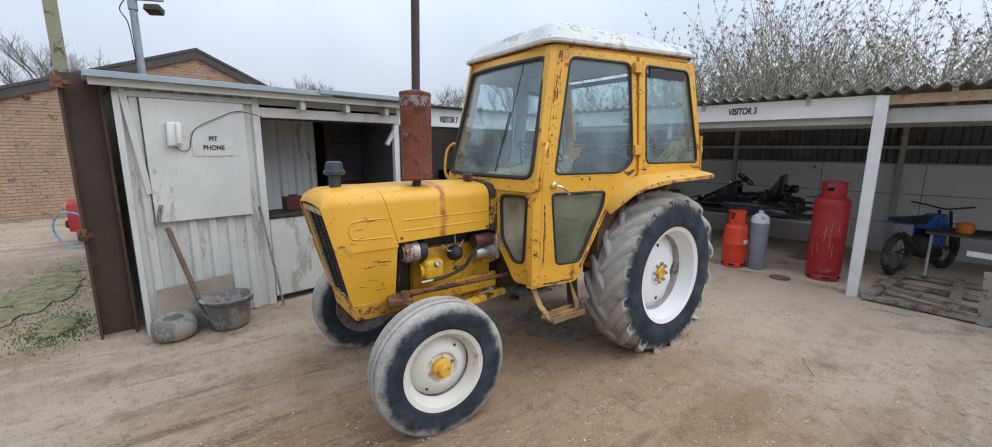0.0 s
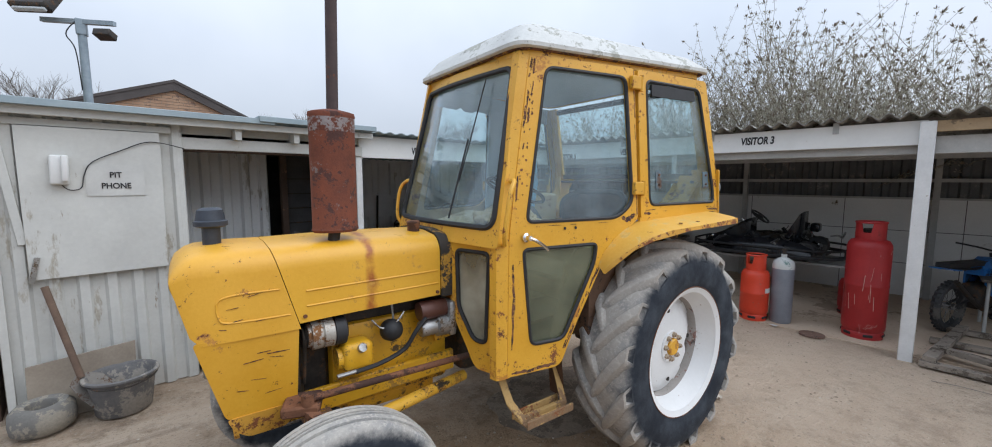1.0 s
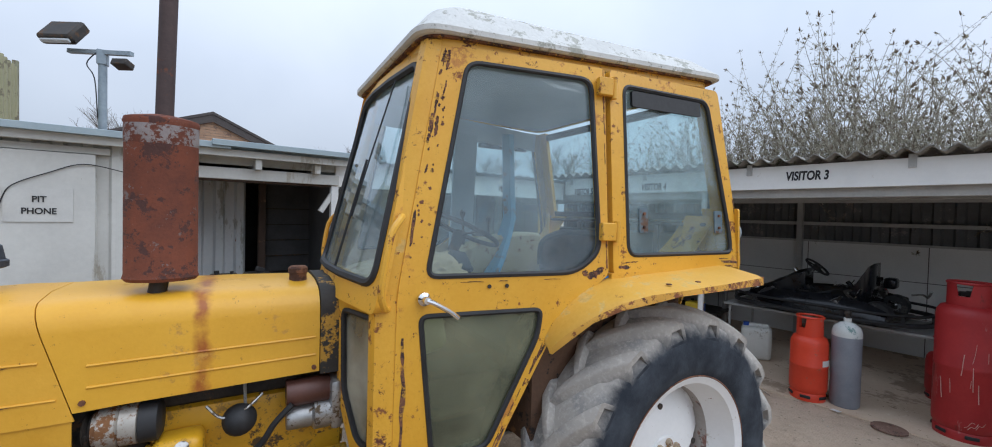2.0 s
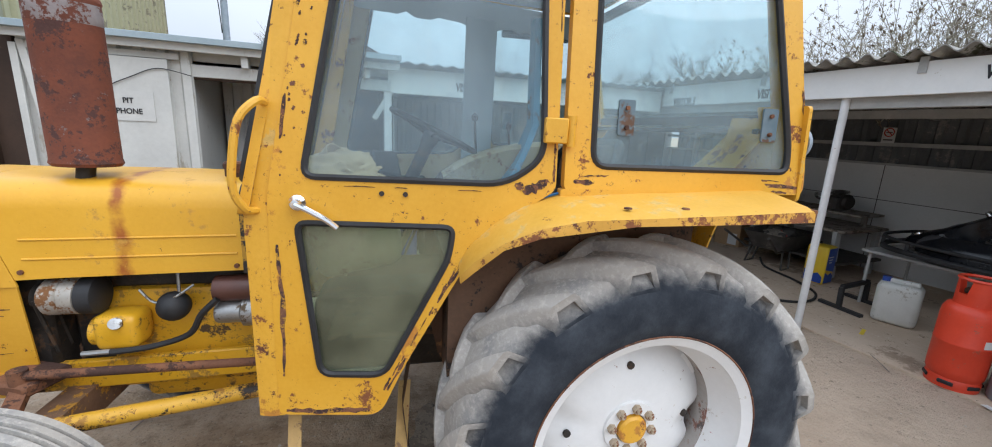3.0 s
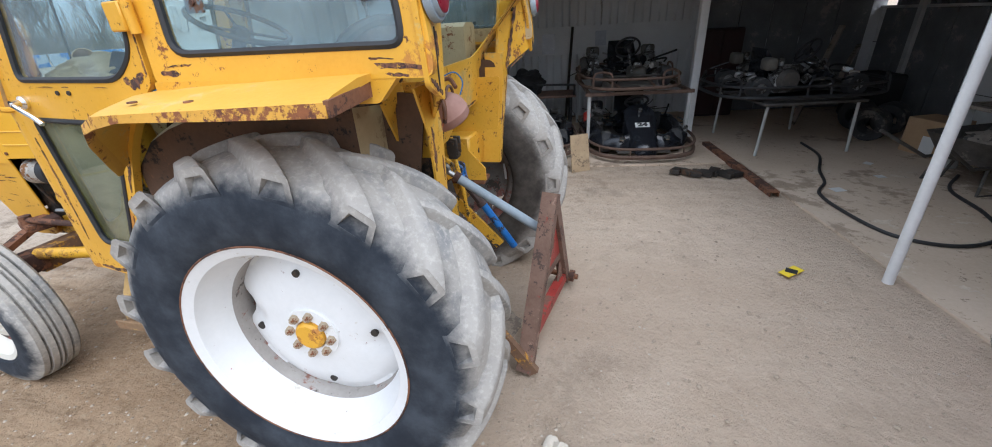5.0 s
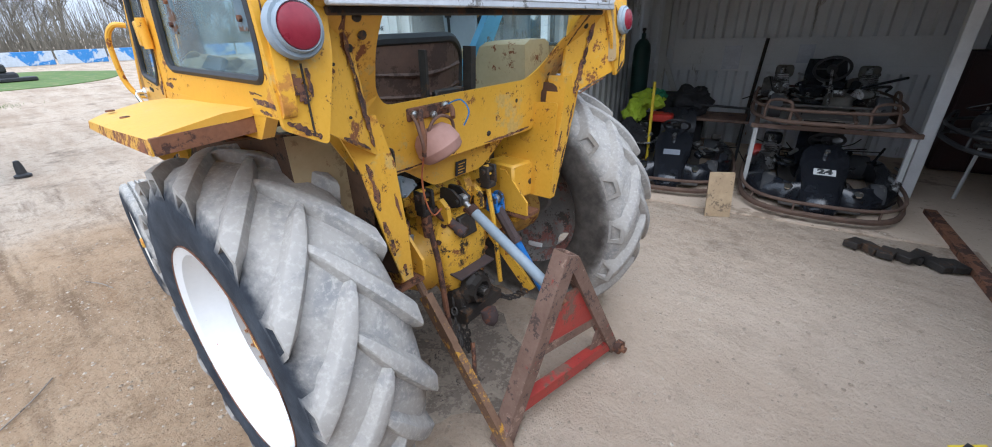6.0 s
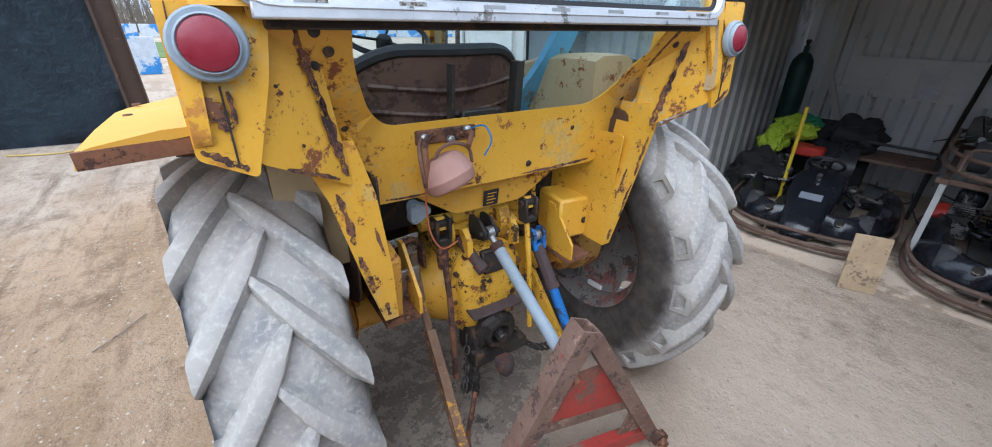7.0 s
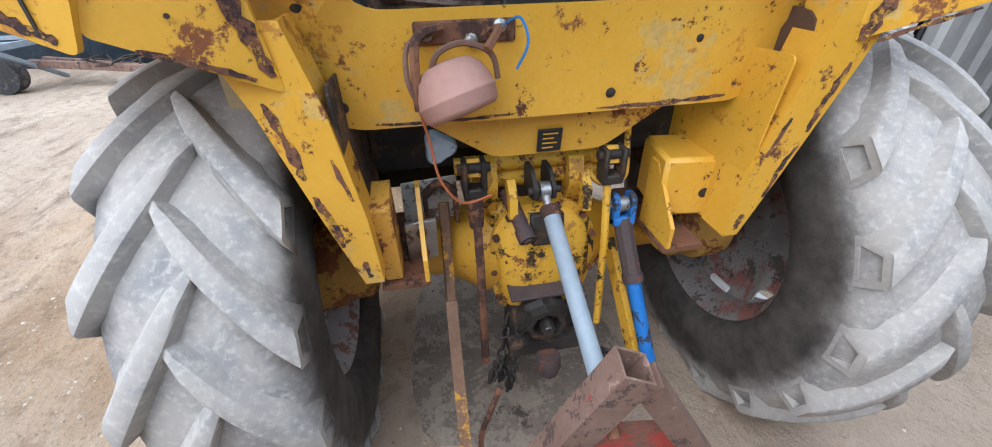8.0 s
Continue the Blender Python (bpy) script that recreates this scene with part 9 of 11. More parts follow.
def far_things():
    # track barrier of blue banners
    for i in range(16):
        bm = nb()
        box(bm, (0, 0, 0.5), (0.12, 2.9, 0.95), bev=0.03)
        b = tagged(part("barrier", bm, M_BANNER), "blue and white advertising barrier along the track", "barrier", "track barriers")
        b.matrix_world = pose(-45.5 + 0.13 * (i * 3 - 15), -15 + i * 3.0, 0, 0, 0, -7.5)
    bm = nb()
    for i in range(4):
        y = -1.9 - i * 1.3
        box(bm, (-16.2 + i * 0.1, y - 0.6, 0.55), (0.04, 1.3, 1.1), bev=0.02)
    tagged(part("banner", bm, M_BANNER), "bright blue plastic banner beside the gateway", "banner")
    bm = nb()
    bar(bm, (-17.6, -1.15, 0), (-17.6, -1.75, 1.9), 0.16, 0.12)
    tagged(part("leaning_post", bm, M_POST), "leaning white post by the blue banner", "post")
    # infield grass with a kart left on it
    bm = nb()
    pts = rpoly([(-22.6, -9), (-23.2, 2.0), (-25.5, 3.8), (-30.5, 5.4), (-36.5, 2.6), (-38, -9)], 1.5, 4)
    prism(bm, pts, -0.05, 0.02, "z")
    tagged(part("infield_grass", bm, M_GRASS), "short green infield grass", "grass", kind="structure")
    bm = nb()
    rnd = random.Random(9)
    def tuft(cx, cy, rx, ry, n, h):
        for i in range(n):
            x, y = cx + rnd.gauss(0, rx), cy + rnd.gauss(0, ry)
            d = Vector((rnd.uniform(-.5, .5), rnd.uniform(-.5, .5), 1)) * rnd.uniform(0.4, 1) * h
            w = Vector((rnd.uniform(-1, 1), rnd.uniform(-1, 1), 0)).normalized() * 0.006
            p = Vector((x, y, 0))
            bm.faces.new([bm.verts.new(q) for q in (p - w, p + w, p + d)])
    tuft(-4.6, 4.2, 0.22, 0.75, 2600, 0.022)
    tuft(-4.25, 2.6, 0.14, 0.22, 1800, 0.03)
    tuft(-17.0, -0.7, 0.4, 0.3, 300, 0.1)
    tb = nb()
    rnd2 = random.Random(4)
    for cx, cy, rx, ry in ((-4.62, 4.3, 0.34, 0.95), (-4.3, 2.7, 0.16, 0.30), (-4.85, 3.3, 0.22, 0.4), (-4.4, 5.4, 0.25, 0.35)):
        k = 30
        ring = []
        for i in range(k):
            a = 2 * math.pi * i / k
            q = rnd2.uniform(0.7, 1.1)
            ring.append(Vector((cx + rx * q * math.cos(a), cy + ry * q * math.sin(a), 0.012)))
        loft(tb, [[Vector((p.x, p.y, -0.02)) for p in ring], ring, [Vector((cx + (p.x - cx) * 0.6, cy + (p.y - cy) * 0.6, 0.022)) for p in ring]])
    tagged(part("moss", tb, M_MOSS, smooth=60), "thin moss patch on the dirt", "moss", kind="stuff")
    tagged(part("grass_tufts", bm, M_GRASS, smooth=0), "sparse mossy grass by the gate beam", "grass", kind="stuff")
    bm = nb()
    box(bm, (-28.2, 0.5, 0.22), (0.7, 0.9, 0.4), bev=0.08)
    box(bm, (-28.0, 0.4, 0.6), (0.3, 0.5, 0.35), bev=0.06)
    box(bm, (-27.9, 0.9, 0.12), (0.7, 1.2, 0.16), bev=0.03)
    tagged(part("distant_kart", bm, M_BLACK), "dark kart standing on the infield grass", "kart")
    bm = nb()
    lathe(bm, [(0.09, 0), (0.09, 0.03), (0.055, 0.05), (0.045, 0.16), (0.03, 0.22), (0.001, 0.23)], (-7.0, -1.02, 0), (0, 0, 1), 14)
    tagged(part("rubber_foot", bm, M_BLACK), "black rubber post foot lying by the gate", "rubber foot")
    # pale building beyond the shrubs
    b = root("pale_building", pose(34, -6, 0), "pale grey clad building beyond the shrubs", "building")
    bm = nb()
    box(bm, (36, -9, 4.9), (6, 13.0, 9.8))
    part("wall", bm, M_PALE, b)
    for i in range(3):
        for j in range(5):
            bm = nb()
            box(bm, (32.97, -13.6 + j * 2.3, 3.0 + i * 2.7), (0.1, 1.5, 1.1))
            part("window", bm, M_CARGLASS, b)
    bm = nb()
    box(bm, (36, -9, 9.85), (6.3, 13.3, 0.2))
    part("roof", bm, M_BARGE, b)


far_things()

# ---- at the hut ----
M_FADED = mat("faded_card", (0.50, 0.50, 0.48), (0.60, 0.60, 0.57), 0.8, 0, 5, 0.05, 60)
M_PAPER = mat("white_paper", (0.60, 0.60, 0.58), (0.68, 0.68, 0.66), 0.8, 0, 9, 0.05, 60)
M_PHONE = mat("white_plastic", (0.66, 0.66, 0.64), (0.74, 0.74, 0.72), 0.5, 0, 5, 0.05, 60)
M_BUCKET = mat("muddy_black_plastic", (0.10, 0.10, 0.105), (0.20, 0.19, 0.18), 0.75, 0, 5, 0.2, 60, [((0.30, 0.275, 0.24), 0.42, 4, 0.95)])
M_MUDDY = mat("muddy_plywood", (0.22, 0.18, 0.14), (0.33, 0.28, 0.22), 0.95, 0, 4, 0.3, 60)


M_HANDLE = mat("dark_worn_wood", (0.11, 0.07, 0.05), (0.18, 0.12, 0.085), 0.8, 0, 9, 0.2, 60)


def hut_things():
    s = root("pit_phone_sign", in_shed(-5.445, -0.118, 1.72), "white paper sign reading pit phone in black capitals", "sign")
    bm = nb()
    box(bm, (-5.445, -0.117, 1.725), (0.34, 0.006, 0.235))
    p = part("sheet", bm, M_FADED, s)
    p.matrix_world = SHED
    for text, z, w in (("PIT", 1.765, 0.07), ("PHONE", 1.682, 0.17)):
        t = lettering(text, SHED @ Matrix.Translation((-5.445, -0.1225, z)) @ pose(0, 0, 0, 90, 0, 0), 0.06, w, "letters", M_INK, bold=0.0012)
        t.parent, t.matrix_parent_inverse = s, s.matrix_world.inverted()
    ph = root("wall_phone", in_shed(-5.745, -0.12, 1.8), "white wall telephone box with a drooping cable", "telephone")
    bm = nb()
    box(bm, (-5.745, -0.145, 1.80), (0.10, 0.06, 0.21), (0, 2, 0), bev=0.012, seg=2)
    part("body", bm, M_PHONE, ph, smooth=60).matrix_world = SHED
    bm = nb()
    box(bm, (-5.715, -0.19, 1.81), (0.04, 0.04, 0.19), (0, 2, 0), bev=0.012, seg=2)
    part("handset", bm, M_PHONE, ph, smooth=60).matrix_world = SHED
    bm = nb()
    tube(bm, smoothpath([(-5.74, -0.13, 1.69), (-5.70, -0.125, 1.655), (-5.64, -0.125, 1.67), (-5.62, -0.125, 1.76), (-5.57, -0.125, 1.86), (-5.40, -0.125, 1.955), (-5.22, -0.125, 2.03), (-5.0, -0.11, 1.99)], 6), 0.0038, 6)
    part("cable", bm, M_BLACK, ph, "thin dark cable").matrix_world = SHED
    # plastic tub
    bm = nb()
    lathe(bm, [(0.155, 0.0), (0.165, 0.01), (0.20, 0.27), (0.225, 0.275), (0.225, 0.29), (0.205, 0.295), (0.19, 0.28), (0.155, 0.03), (0.001, 0.03)], (0, 0, 0), (0, 0, 1), 36)
    b = part("plastic_tub", bm, M_BUCKET, None, smooth=50)
    tagged(b, "muddy black plastic builder's tub standing by the hut", "bucket")
    b.matrix_world = pose(-2.97, 1.83, 0.0)
    bm = nb()
    tube(bm, smoothpath([(0.215, 0.05, 0.275), (0.19, -0.12, 0.26), (0.05, -0.235, 0.25), (-0.12, -0.20, 0.26), (-0.21, -0.05, 0.275)], 6), 0.006, 6)
    h = part("handle", bm, M_IRON, b)
    h.matrix_world = b.matrix_world
    # small slick tyre lying flat
    bm = nb()
    lathe(bm, [(0.085, 0.01), (0.13, 0.0), (0.165, 0.03), (0.172, 0.09), (0.165, 0.16), (0.13, 0.195), (0.085, 0.185), (0.08, 0.17), (0.08, 0.03)], (0, 0, 0), (0, 0, 1), 36, loop=True)
    t = part("old_tyre", bm, M_DUSTTYRE, None, smooth=50)
    tagged(t, "dusty grey kart tyre lying flat on the dirt", "tyre")
    t.matrix_world = pose(-3.39, 1.80, 0)
    # shovel
    sh = root("shovel", in_shed(-5.6, -0.2, 0), "old muddy shovel leaning against the hut wall", "shovel")
    bm = nb()
    a, c = Vector((-5.74, -0.30, 0.30)), Vector((-5.88, -0.15, 0.97))
    tube(bm, [a, a.lerp(c, 0.96), c], 0.022, 10)
    part("handle", bm, M_HANDLE, sh, "dark brown wooden handle").matrix_world = SHED
    bm = nb()
    rows = []
    for k, w in ((0.0, 0.04), (0.15, 0.11), (0.5, 0.125), (0.85, 0.11), (1.0, 0.06)):
        p = a.lerp(Vector((-5.56, -0.42, 0.02)), k)
        rows.append([p + Vector((-w * 0.8, -w * 0.5, 0.02)), p + Vector((0, 0.0, -0.012)), p + Vector((w * 0.8, w * 0.5, 0.02)), p + Vector((w * 0.8, w * 0.5, 0.026)), p + Vector((0, 0, -0.004)), p + Vector((-w * 0.8, -w * 0.5, 0.026))])
    loft(bm, rows)
    part("blade", bm, M_DUSTIRON, sh, "muddy steel blade", smooth=50).matrix_world = SHED
    # dirty board and thin pole
    bm = nb()
    plate(bm, [(-6.02, 0.0), (-5.44, 0.0), (-5.42, 0.44), (-6.02, 0.40)], [], 0.018, lambda u, v, w: Vector((u, -0.20 + 0.22 * v - w * 1.0, v)))
    o = tagged(part("plywood_board", bm, M_MUDDY), "muddy plywood offcut leaning on the hut foot", "board")
    o.matrix_world = SHED
    bm = nb()
    tube(bm, [(-4.98, -0.20, 0.0), (-5.11, -0.13, 1.09)], 0.013, 8)
    o = tagged(part("metal_pole", bm, M_STEEL), "thin grey metal pole leaning on the hut", "pole")
    o.matrix_world = SHED
    bm = nb()
    bar(bm, (-5.90, -0.12, 1.18), (-5.94, -0.13, 1.0), 0.012, 0.03)
    o = tagged(part("shutter_stay", bm, M_STEEL), "small steel stay below the shutter corner", "stay")
    o.matrix_world = SHED
    # kiosk counter clutter
    def onto(name, label, cat, build, mats):
        bm = nb()
        build(bm)
        tagged(part(name, bm, mats), label, cat).matrix_world = SHED
    onto("tool_box", "dark steel tool box with a red lid on the kiosk counter", "tool box", lambda bm: (box(bm, (-4.66, 0.20, 1.045), (0.20, 0.16, 0.14), bev=0.008), box(bm, (-4.66, 0.20, 1.12), (0.205, 0.165, 0.02), bev=0.006), box(bm, (-4.66, 0.20, 1.145), (0.10, 0.02, 0.02), bev=0.006)), M_TOOL)
    onto("battery", "black car battery on the kiosk counter", "battery", lambda bm: (box(bm, (-4.32, 0.18, 1.05), (0.22, 0.17, 0.15), bev=0.012), cyl(bm, (-4.38, 0.18, 1.12), (-4.38, 0.18, 1.16), 0.02, seg=8), cyl(bm, (-4.26, 0.18, 1.12), (-4.26, 0.18, 1.15), 0.015, seg=8)), M_BLACK)
    onto("battery", "black car battery with a yellow clamp on the counter", "battery", lambda bm: (box(bm, (-4.05, 0.20, 1.05), (0.22, 0.17, 0.15), bev=0.012), box(bm, (-4.03, 0.18, 1.15), (0.10, 0.03, 0.05), (0, 20, 30), bev=0.008)), M_BLACK)
    onto("wooden_block", "small pale wooden block on the counter", "block", lambda bm: box(bm, (-4.50, 0.12, 1.0), (0.09, 0.08, 0.06), bev=0.004), M_WOOD)


M_DUSTTYRE = mat("dusty_grey_rubber", (0.14, 0.135, 0.125), (0.22, 0.21, 0.19), 0.95, 0, 5, 0.2, 60, [((0.30, 0.27, 0.22), 0.42, 4, 0.95)])
M_DUSTIRON = mat("muddy_steel", (0.17, 0.155, 0.14), (0.28, 0.26, 0.23), 0.7, 0.4, 6, 0.3, 60, [((0.14, 0.08, 0.05), 0.38, 7, 0.9)])
M_TOOL = mat("red_grey_enamel", (0.05, 0.02, 0.02), (0.12, 0.022, 0.02), 0.5, 0.1, 6, 0.1, 60)
hut_things()

# ---- gas bottles ----
M_ORANGE = mat("orange_red_bottle_paint", (0.60, 0.045, 0.016), (0.70, 0.062, 0.022), 0.45, 0, 4, 0.1, 60, [((0.46, 0.10, 0.06), 0.31, 6, 0.7), ((0.50, 0.28, 0.20), 0.25, 12, 0.7)])
M_REDB = mat("scratched_red_bottle_paint", (0.30, 0.014, 0.016), (0.40, 0.024, 0.024), 0.5, 0, 4, 0.15, 60, [((0.40, 0.12, 0.11), 0.29, 5, 0.7), ((0.20, 0.03, 0.028), 0.33, 3, 0.8)], True)
M_SCRATCH = mat("bare_scratched_paint", (0.45, 0.24, 0.20), (0.60, 0.42, 0.36), 0.7, 0, 30, 0.1, 80)
M_GREYB = mat("grey_bottle_paint", (0.20, 0.22, 0.26), (0.27, 0.29, 0.33), 0.5, 0.1, 5, 0.1, 60)
M_BOTW = mat("white_bottle_shoulder", (0.55, 0.57, 0.55), (0.68, 0.70, 0.68), 0.6, 0, 6, 0.15, 60, [((0.2, 0.3, 0.28), 0.34, 8, 0.8)])


def gas_bottle(name, m, r, h, collar_r, collar_h, material, label, panel=False):
    g = root(name, m, label, "gas bottle", "gas bottles")
    bm = nb()
    body = h - collar_h
    lathe(bm, [(r * 0.90, 0.0), (r * 0.93, 0.0), (r * 0.95, 0.06), (r * 0.90, 0.075), (r * 0.985, 0.10), (r, 0.14), (r, body * 0.52), (r * 1.012, body * 0.525), (r * 1.012, body * 0.545), (r, body * 0.55), (r, body - 0.11), (r * 0.975, body - 0.065), (r * 0.86, body - 0.025), (r * 0.5, body), (0.001, body + 0.005)], (0, 0, 0), (0, 0, 1), 40)
    part("body", bm, material, g, smooth=45).matrix_world = m
    for k in range(6):
        a = 2 * math.pi * k / 6
        bm = nb()
        box(bm, (r * 0.945 * math.cos(a), r * 0.945 * math.sin(a), 0.045), (0.012, 0.085, 0.03), (0, 0, math.degrees(a)), bev=0.006)
        part("foot_slot", bm, M_INK, g).matrix_world = m
    bm = nb()
    cr = collar_r
    ring = []
    n = 40
    for i in range(n + 1):
        a = radians(30) + radians(300) * i / n
        ring.append(a)
    rows = []
    for a in ring:
        q = abs(math.sin(1.5 * (a - radians(30))))
        low = body - 0.05
        top = h if q > 0.45 else h - collar_h * 0.62
        rows.append([Vector((cr * math.cos(a), cr * math.sin(a), low)), Vector((cr * 1.04 * math.cos(a), cr * 1.04 * math.sin(a), low)), Vector((cr * 1.04 * math.cos(a), cr * 1.04 * math.sin(a), top)), Vector((cr * math.cos(a), cr * math.sin(a), top))])
    loft(bm, rows)
    part("collar", bm, material, g, smooth=50).matrix_world = m
    bm = nb()
    tube(bm, [(cr * 1.02 * math.cos(a), cr * 1.02 * math.sin(a), h) for a in (2 * math.pi * i / 24 for i in range(24))], 0.012, 6, closed=True)
    part("carry_ring", bm, material, g).matrix_world = m
    bm = nb()
    cyl(bm, (0, 0, body), (0, 0, body + collar_h * 0.6), 0.022, seg=10)
    box(bm, (0, 0.02, body + collar_h * 0.45), (0.05, 0.09, 0.04), bev=0.008)
    part("valve", bm, M_IRON, g).matrix_world = m
    if h > 1.0:
        # scratches rubbed round the shell
        rnd = random.Random(12)
        bm = nb()
        for i in range(26):
            a, z, l, d = rnd.uniform(0, 6.283), rnd.uniform(0.16, body - 0.2), rnd.uniform(0.06, 0.26), rnd.uniform(-0.9, 0.9)
            if i % 4 == 0:
                z, d, l = rnd.choice((0.115, 0.13, body - 0.15)), 6.0, 0.05
            pts = [Vector(((r + 0.0012) * math.cos(a + d * l * q), (r + 0.0012) * math.sin(a + d * l * q), z + l * q + 0.012 * math.sin(7 * q + i))) for q in (0, 0.33, 0.66, 1.0)]
            tube(bm, smoothpath(pts, 3), rnd.choice((0.0014, 0.0018, 0.0026)), 4)
        tagged(part("scratches", bm, M_SCRATCH, g), "pale scratches in the paint", kind="stuff").matrix_world = m
    if panel:
        bm = nb()
        for i in range(6):
            a = radians(-126 + i * 7)
            box(bm, (r * 1.004 * math.cos(a), r * 1.004 * math.sin(a), body * 0.60), (0.006, 0.02, 0.055), (0, 0, math.degrees(a)))
        part("label_patch", bm, M_PAPER, g, "white label patch").matrix_world = m
    return g


gas_bottle("gas_bottle", in_shed(0.25, -3.09, 0.012, 8), 0.155, 0.80, 0.105, 0.17, M_ORANGE, "bright orange propane bottle standing on concrete", True)
gas_bottle("gas_bottle", in_shed(0.44, -4.11, 0.012, 20), 0.19, 1.262, 0.125, 0.17, M_REDB, "tall scratched red propane bottle standing on concrete")
gas_bottle("gas_bottle", in_shed(1.35, -3.95, 0.0), 0.17, 0.62, 0.11, 0.14, M_REDB, "short dull red gas bottle under the bench")


def slim_cylinder(m, r, h, mat_body, mat_top, label):
    g = root("gas_cylinder", m, label, "gas cylinder")
    bm = nb()
    lathe(bm, [(r * 0.9, 0), (r, 0.02), (r, h * 0.80), (r * 0.99, h * 0.80)], (0, 0, 0), (0, 0, 1), 32)
    part("body", bm, mat_body, g, smooth=45).matrix_world = m
    bm = nb()
    lathe(bm, [(r * 1.002, h * 0.795), (r * 1.0, h * 0.84), (r * 0.88, h * 0.90), (r * 0.5, h * 0.945), (0.03, h * 0.955), (0.03, h), (0.001, h)], (0, 0, 0), (0, 0, 1), 32)
    part("shoulder", bm, mat_top, g, smooth=45).matrix_world = m
    bm = nb()
    cyl(bm, (0, 0, h * 0.955), (0, 0, h + 0.05), 0.018, seg=8)
    box(bm, (0, 0, h + 0.05), (0.05, 0.05, 0.04), bev=0.01)
    part("valve", bm, M_IRON, g).matrix_world = m


slim_cylinder(in_shed(0.33, -3.36, 0.012), 0.115, 0.83, M_GREYB, M_BOTW, "slim grey gas cylinder with a white shoulder")
M_TEAL = mat("dark_green_bottle_paint", (0.015, 0.05, 0.045), (0.025, 0.075, 0.065), 0.5, 0, 5, 0.1, 60)
slim_cylinder(in_shed(-3.10, 2.70, 0.0), 0.12, 1.52, M_TEAL, M_TEAL, "dark green gas cylinder against the back wall")

# ---- karts ----
M_KBLK = mat("black_kart_plastic", (0.008, 0.009, 0.012), (0.018, 0.02, 0.025), 0.2, 0, 6, 0.08, 60)
M_KRAIL = mat("rusty_kart_rail", (0.09, 0.055, 0.04), (0.17, 0.11, 0.08), 0.8, 0.2, 7, 0.3, 70)
M_KENG = mat("cast_alloy_engine", (0.26, 0.26, 0.26), (0.40, 0.40, 0.39), 0.5, 0.6, 16, 0.3, 60, [((0.05, 0.045, 0.04), 0.44, 12, 0.7)])
M_KRED = mat("red_engine_cover", (0.42, 0.03, 0.02), (0.52, 0.045, 0.03), 0.4, 0, 6, 0.05, 60)
M_KDIRT = mat("dusty_dark_steel", (0.05, 0.045, 0.04), (0.11, 0.10, 0.09), 0.8, 0.2, 8, 0.3, 60, [((0.19, 0.17, 0.14), 0.32, 5, 0.9)])
M_KTANK = mat("dusty_plastic_tank", (0.07, 0.065, 0.056), (0.13, 0.12, 0.10), 0.7, 0, 6, 0.15, 60)


def oval(w, l, z, n=40, pw=0.62):
    out = []
    for i in range(n):
        a = 2 * math.pi * i / n
        c, s = math.cos(a), math.sin(a)
        out.append(Vector((w / 2 * math.copysign(abs(c) ** pw, c), l / 2 * math.copysign(abs(s) ** pw, s), z)))
    return out


def kart_engine(k, m, x, y, z, red=True):
    bm = nb()
    box(bm, (x, y, z + 0.10), (0.18, 0.24, 0.20), bev=0.02, seg=2)
    for i in range(5):
        box(bm, (x, y, z + 0.21 + i * 0.018), (0.16 - i * 0.008, 0.18, 0.008))
    cyl(bm, (x, y + 0.05, z + 0.28), (x, y + 0.05, z + 0.36), 0.03, seg=10)
    e = part("engine", bm, M_KENG, k, "cast alloy four-stroke engine", smooth=40)
    e.matrix_world = m
    bm = nb()
    lathe(bm, [(0.11, 0), (0.115, 0.05), (0.09, 0.09), (0.03, 0.095), (0.001, 0.095)], (x - 0.08, y, z + 0.14), (-1, 0, 0), 22)
    part("fan_cover", bm, M_KRED if red else M_KDIRT, e, "red fan cover" if red else "", smooth=40).matrix_world = m
    bm = nb()
    box(bm, (x + 0.02, y + 0.16, z + 0.30), (0.18, 0.12, 0.13), bev=0.03, seg=2)
    part("fuel_tank", bm, M_KBLK if red else M_KTANK, e, smooth=50).matrix_world = m


def kart_wheel(k, m, x, y, w, r=0.13):
    bm = nb()
    lathe(bm, [(r * 0.5, -w / 2), (r * 0.92, -w / 2), (r, -w * 0.35), (r, w * 0.35), (r * 0.92, w / 2), (r * 0.5, w / 2)], (x, y, r + 0.01), (1, 0, 0), 24, loop=True)
    t = part("tyre", bm, M_TYRE, k, smooth=45)
    t.matrix_world = m
    bm = nb()
    lathe(bm, [(r * 0.52, -w * 0.42), (r * 0.3, -w * 0.1), (0.03, -w * 0.1), (0.03, w * 0.1), (r * 0.3, w * 0.1), (r * 0.52, w * 0.42)], (x, y, r + 0.01), (1, 0, 0), 18)
    part("rim", bm, M_KENG, t, smooth=45).matrix_world = m


def steering(k, m, c, ax, r=0.14):
    bm = nb()
    c, ax = Vector(c), Vector(ax).normalized()
    tube(bm, ring_pts(c, ax, r, 28), 0.014, 8, closed=True)
    for p in ring_pts(c, ax, r * 0.98, 3):
        tube(bm, [c, p], 0.010, 6)
    cyl(bm, c - ax * 0.02, c + ax * 0.02, 0.045, seg=14)
    s = part("steering_wheel", bm, M_BLACK, k, "black three-spoke steering wheel")
    s.matrix_world = m
    bm = nb()
    tube(bm, [c, c - ax * 0.5], 0.012, 8)
    part("column", bm, M_KENG, s).matrix_world = m


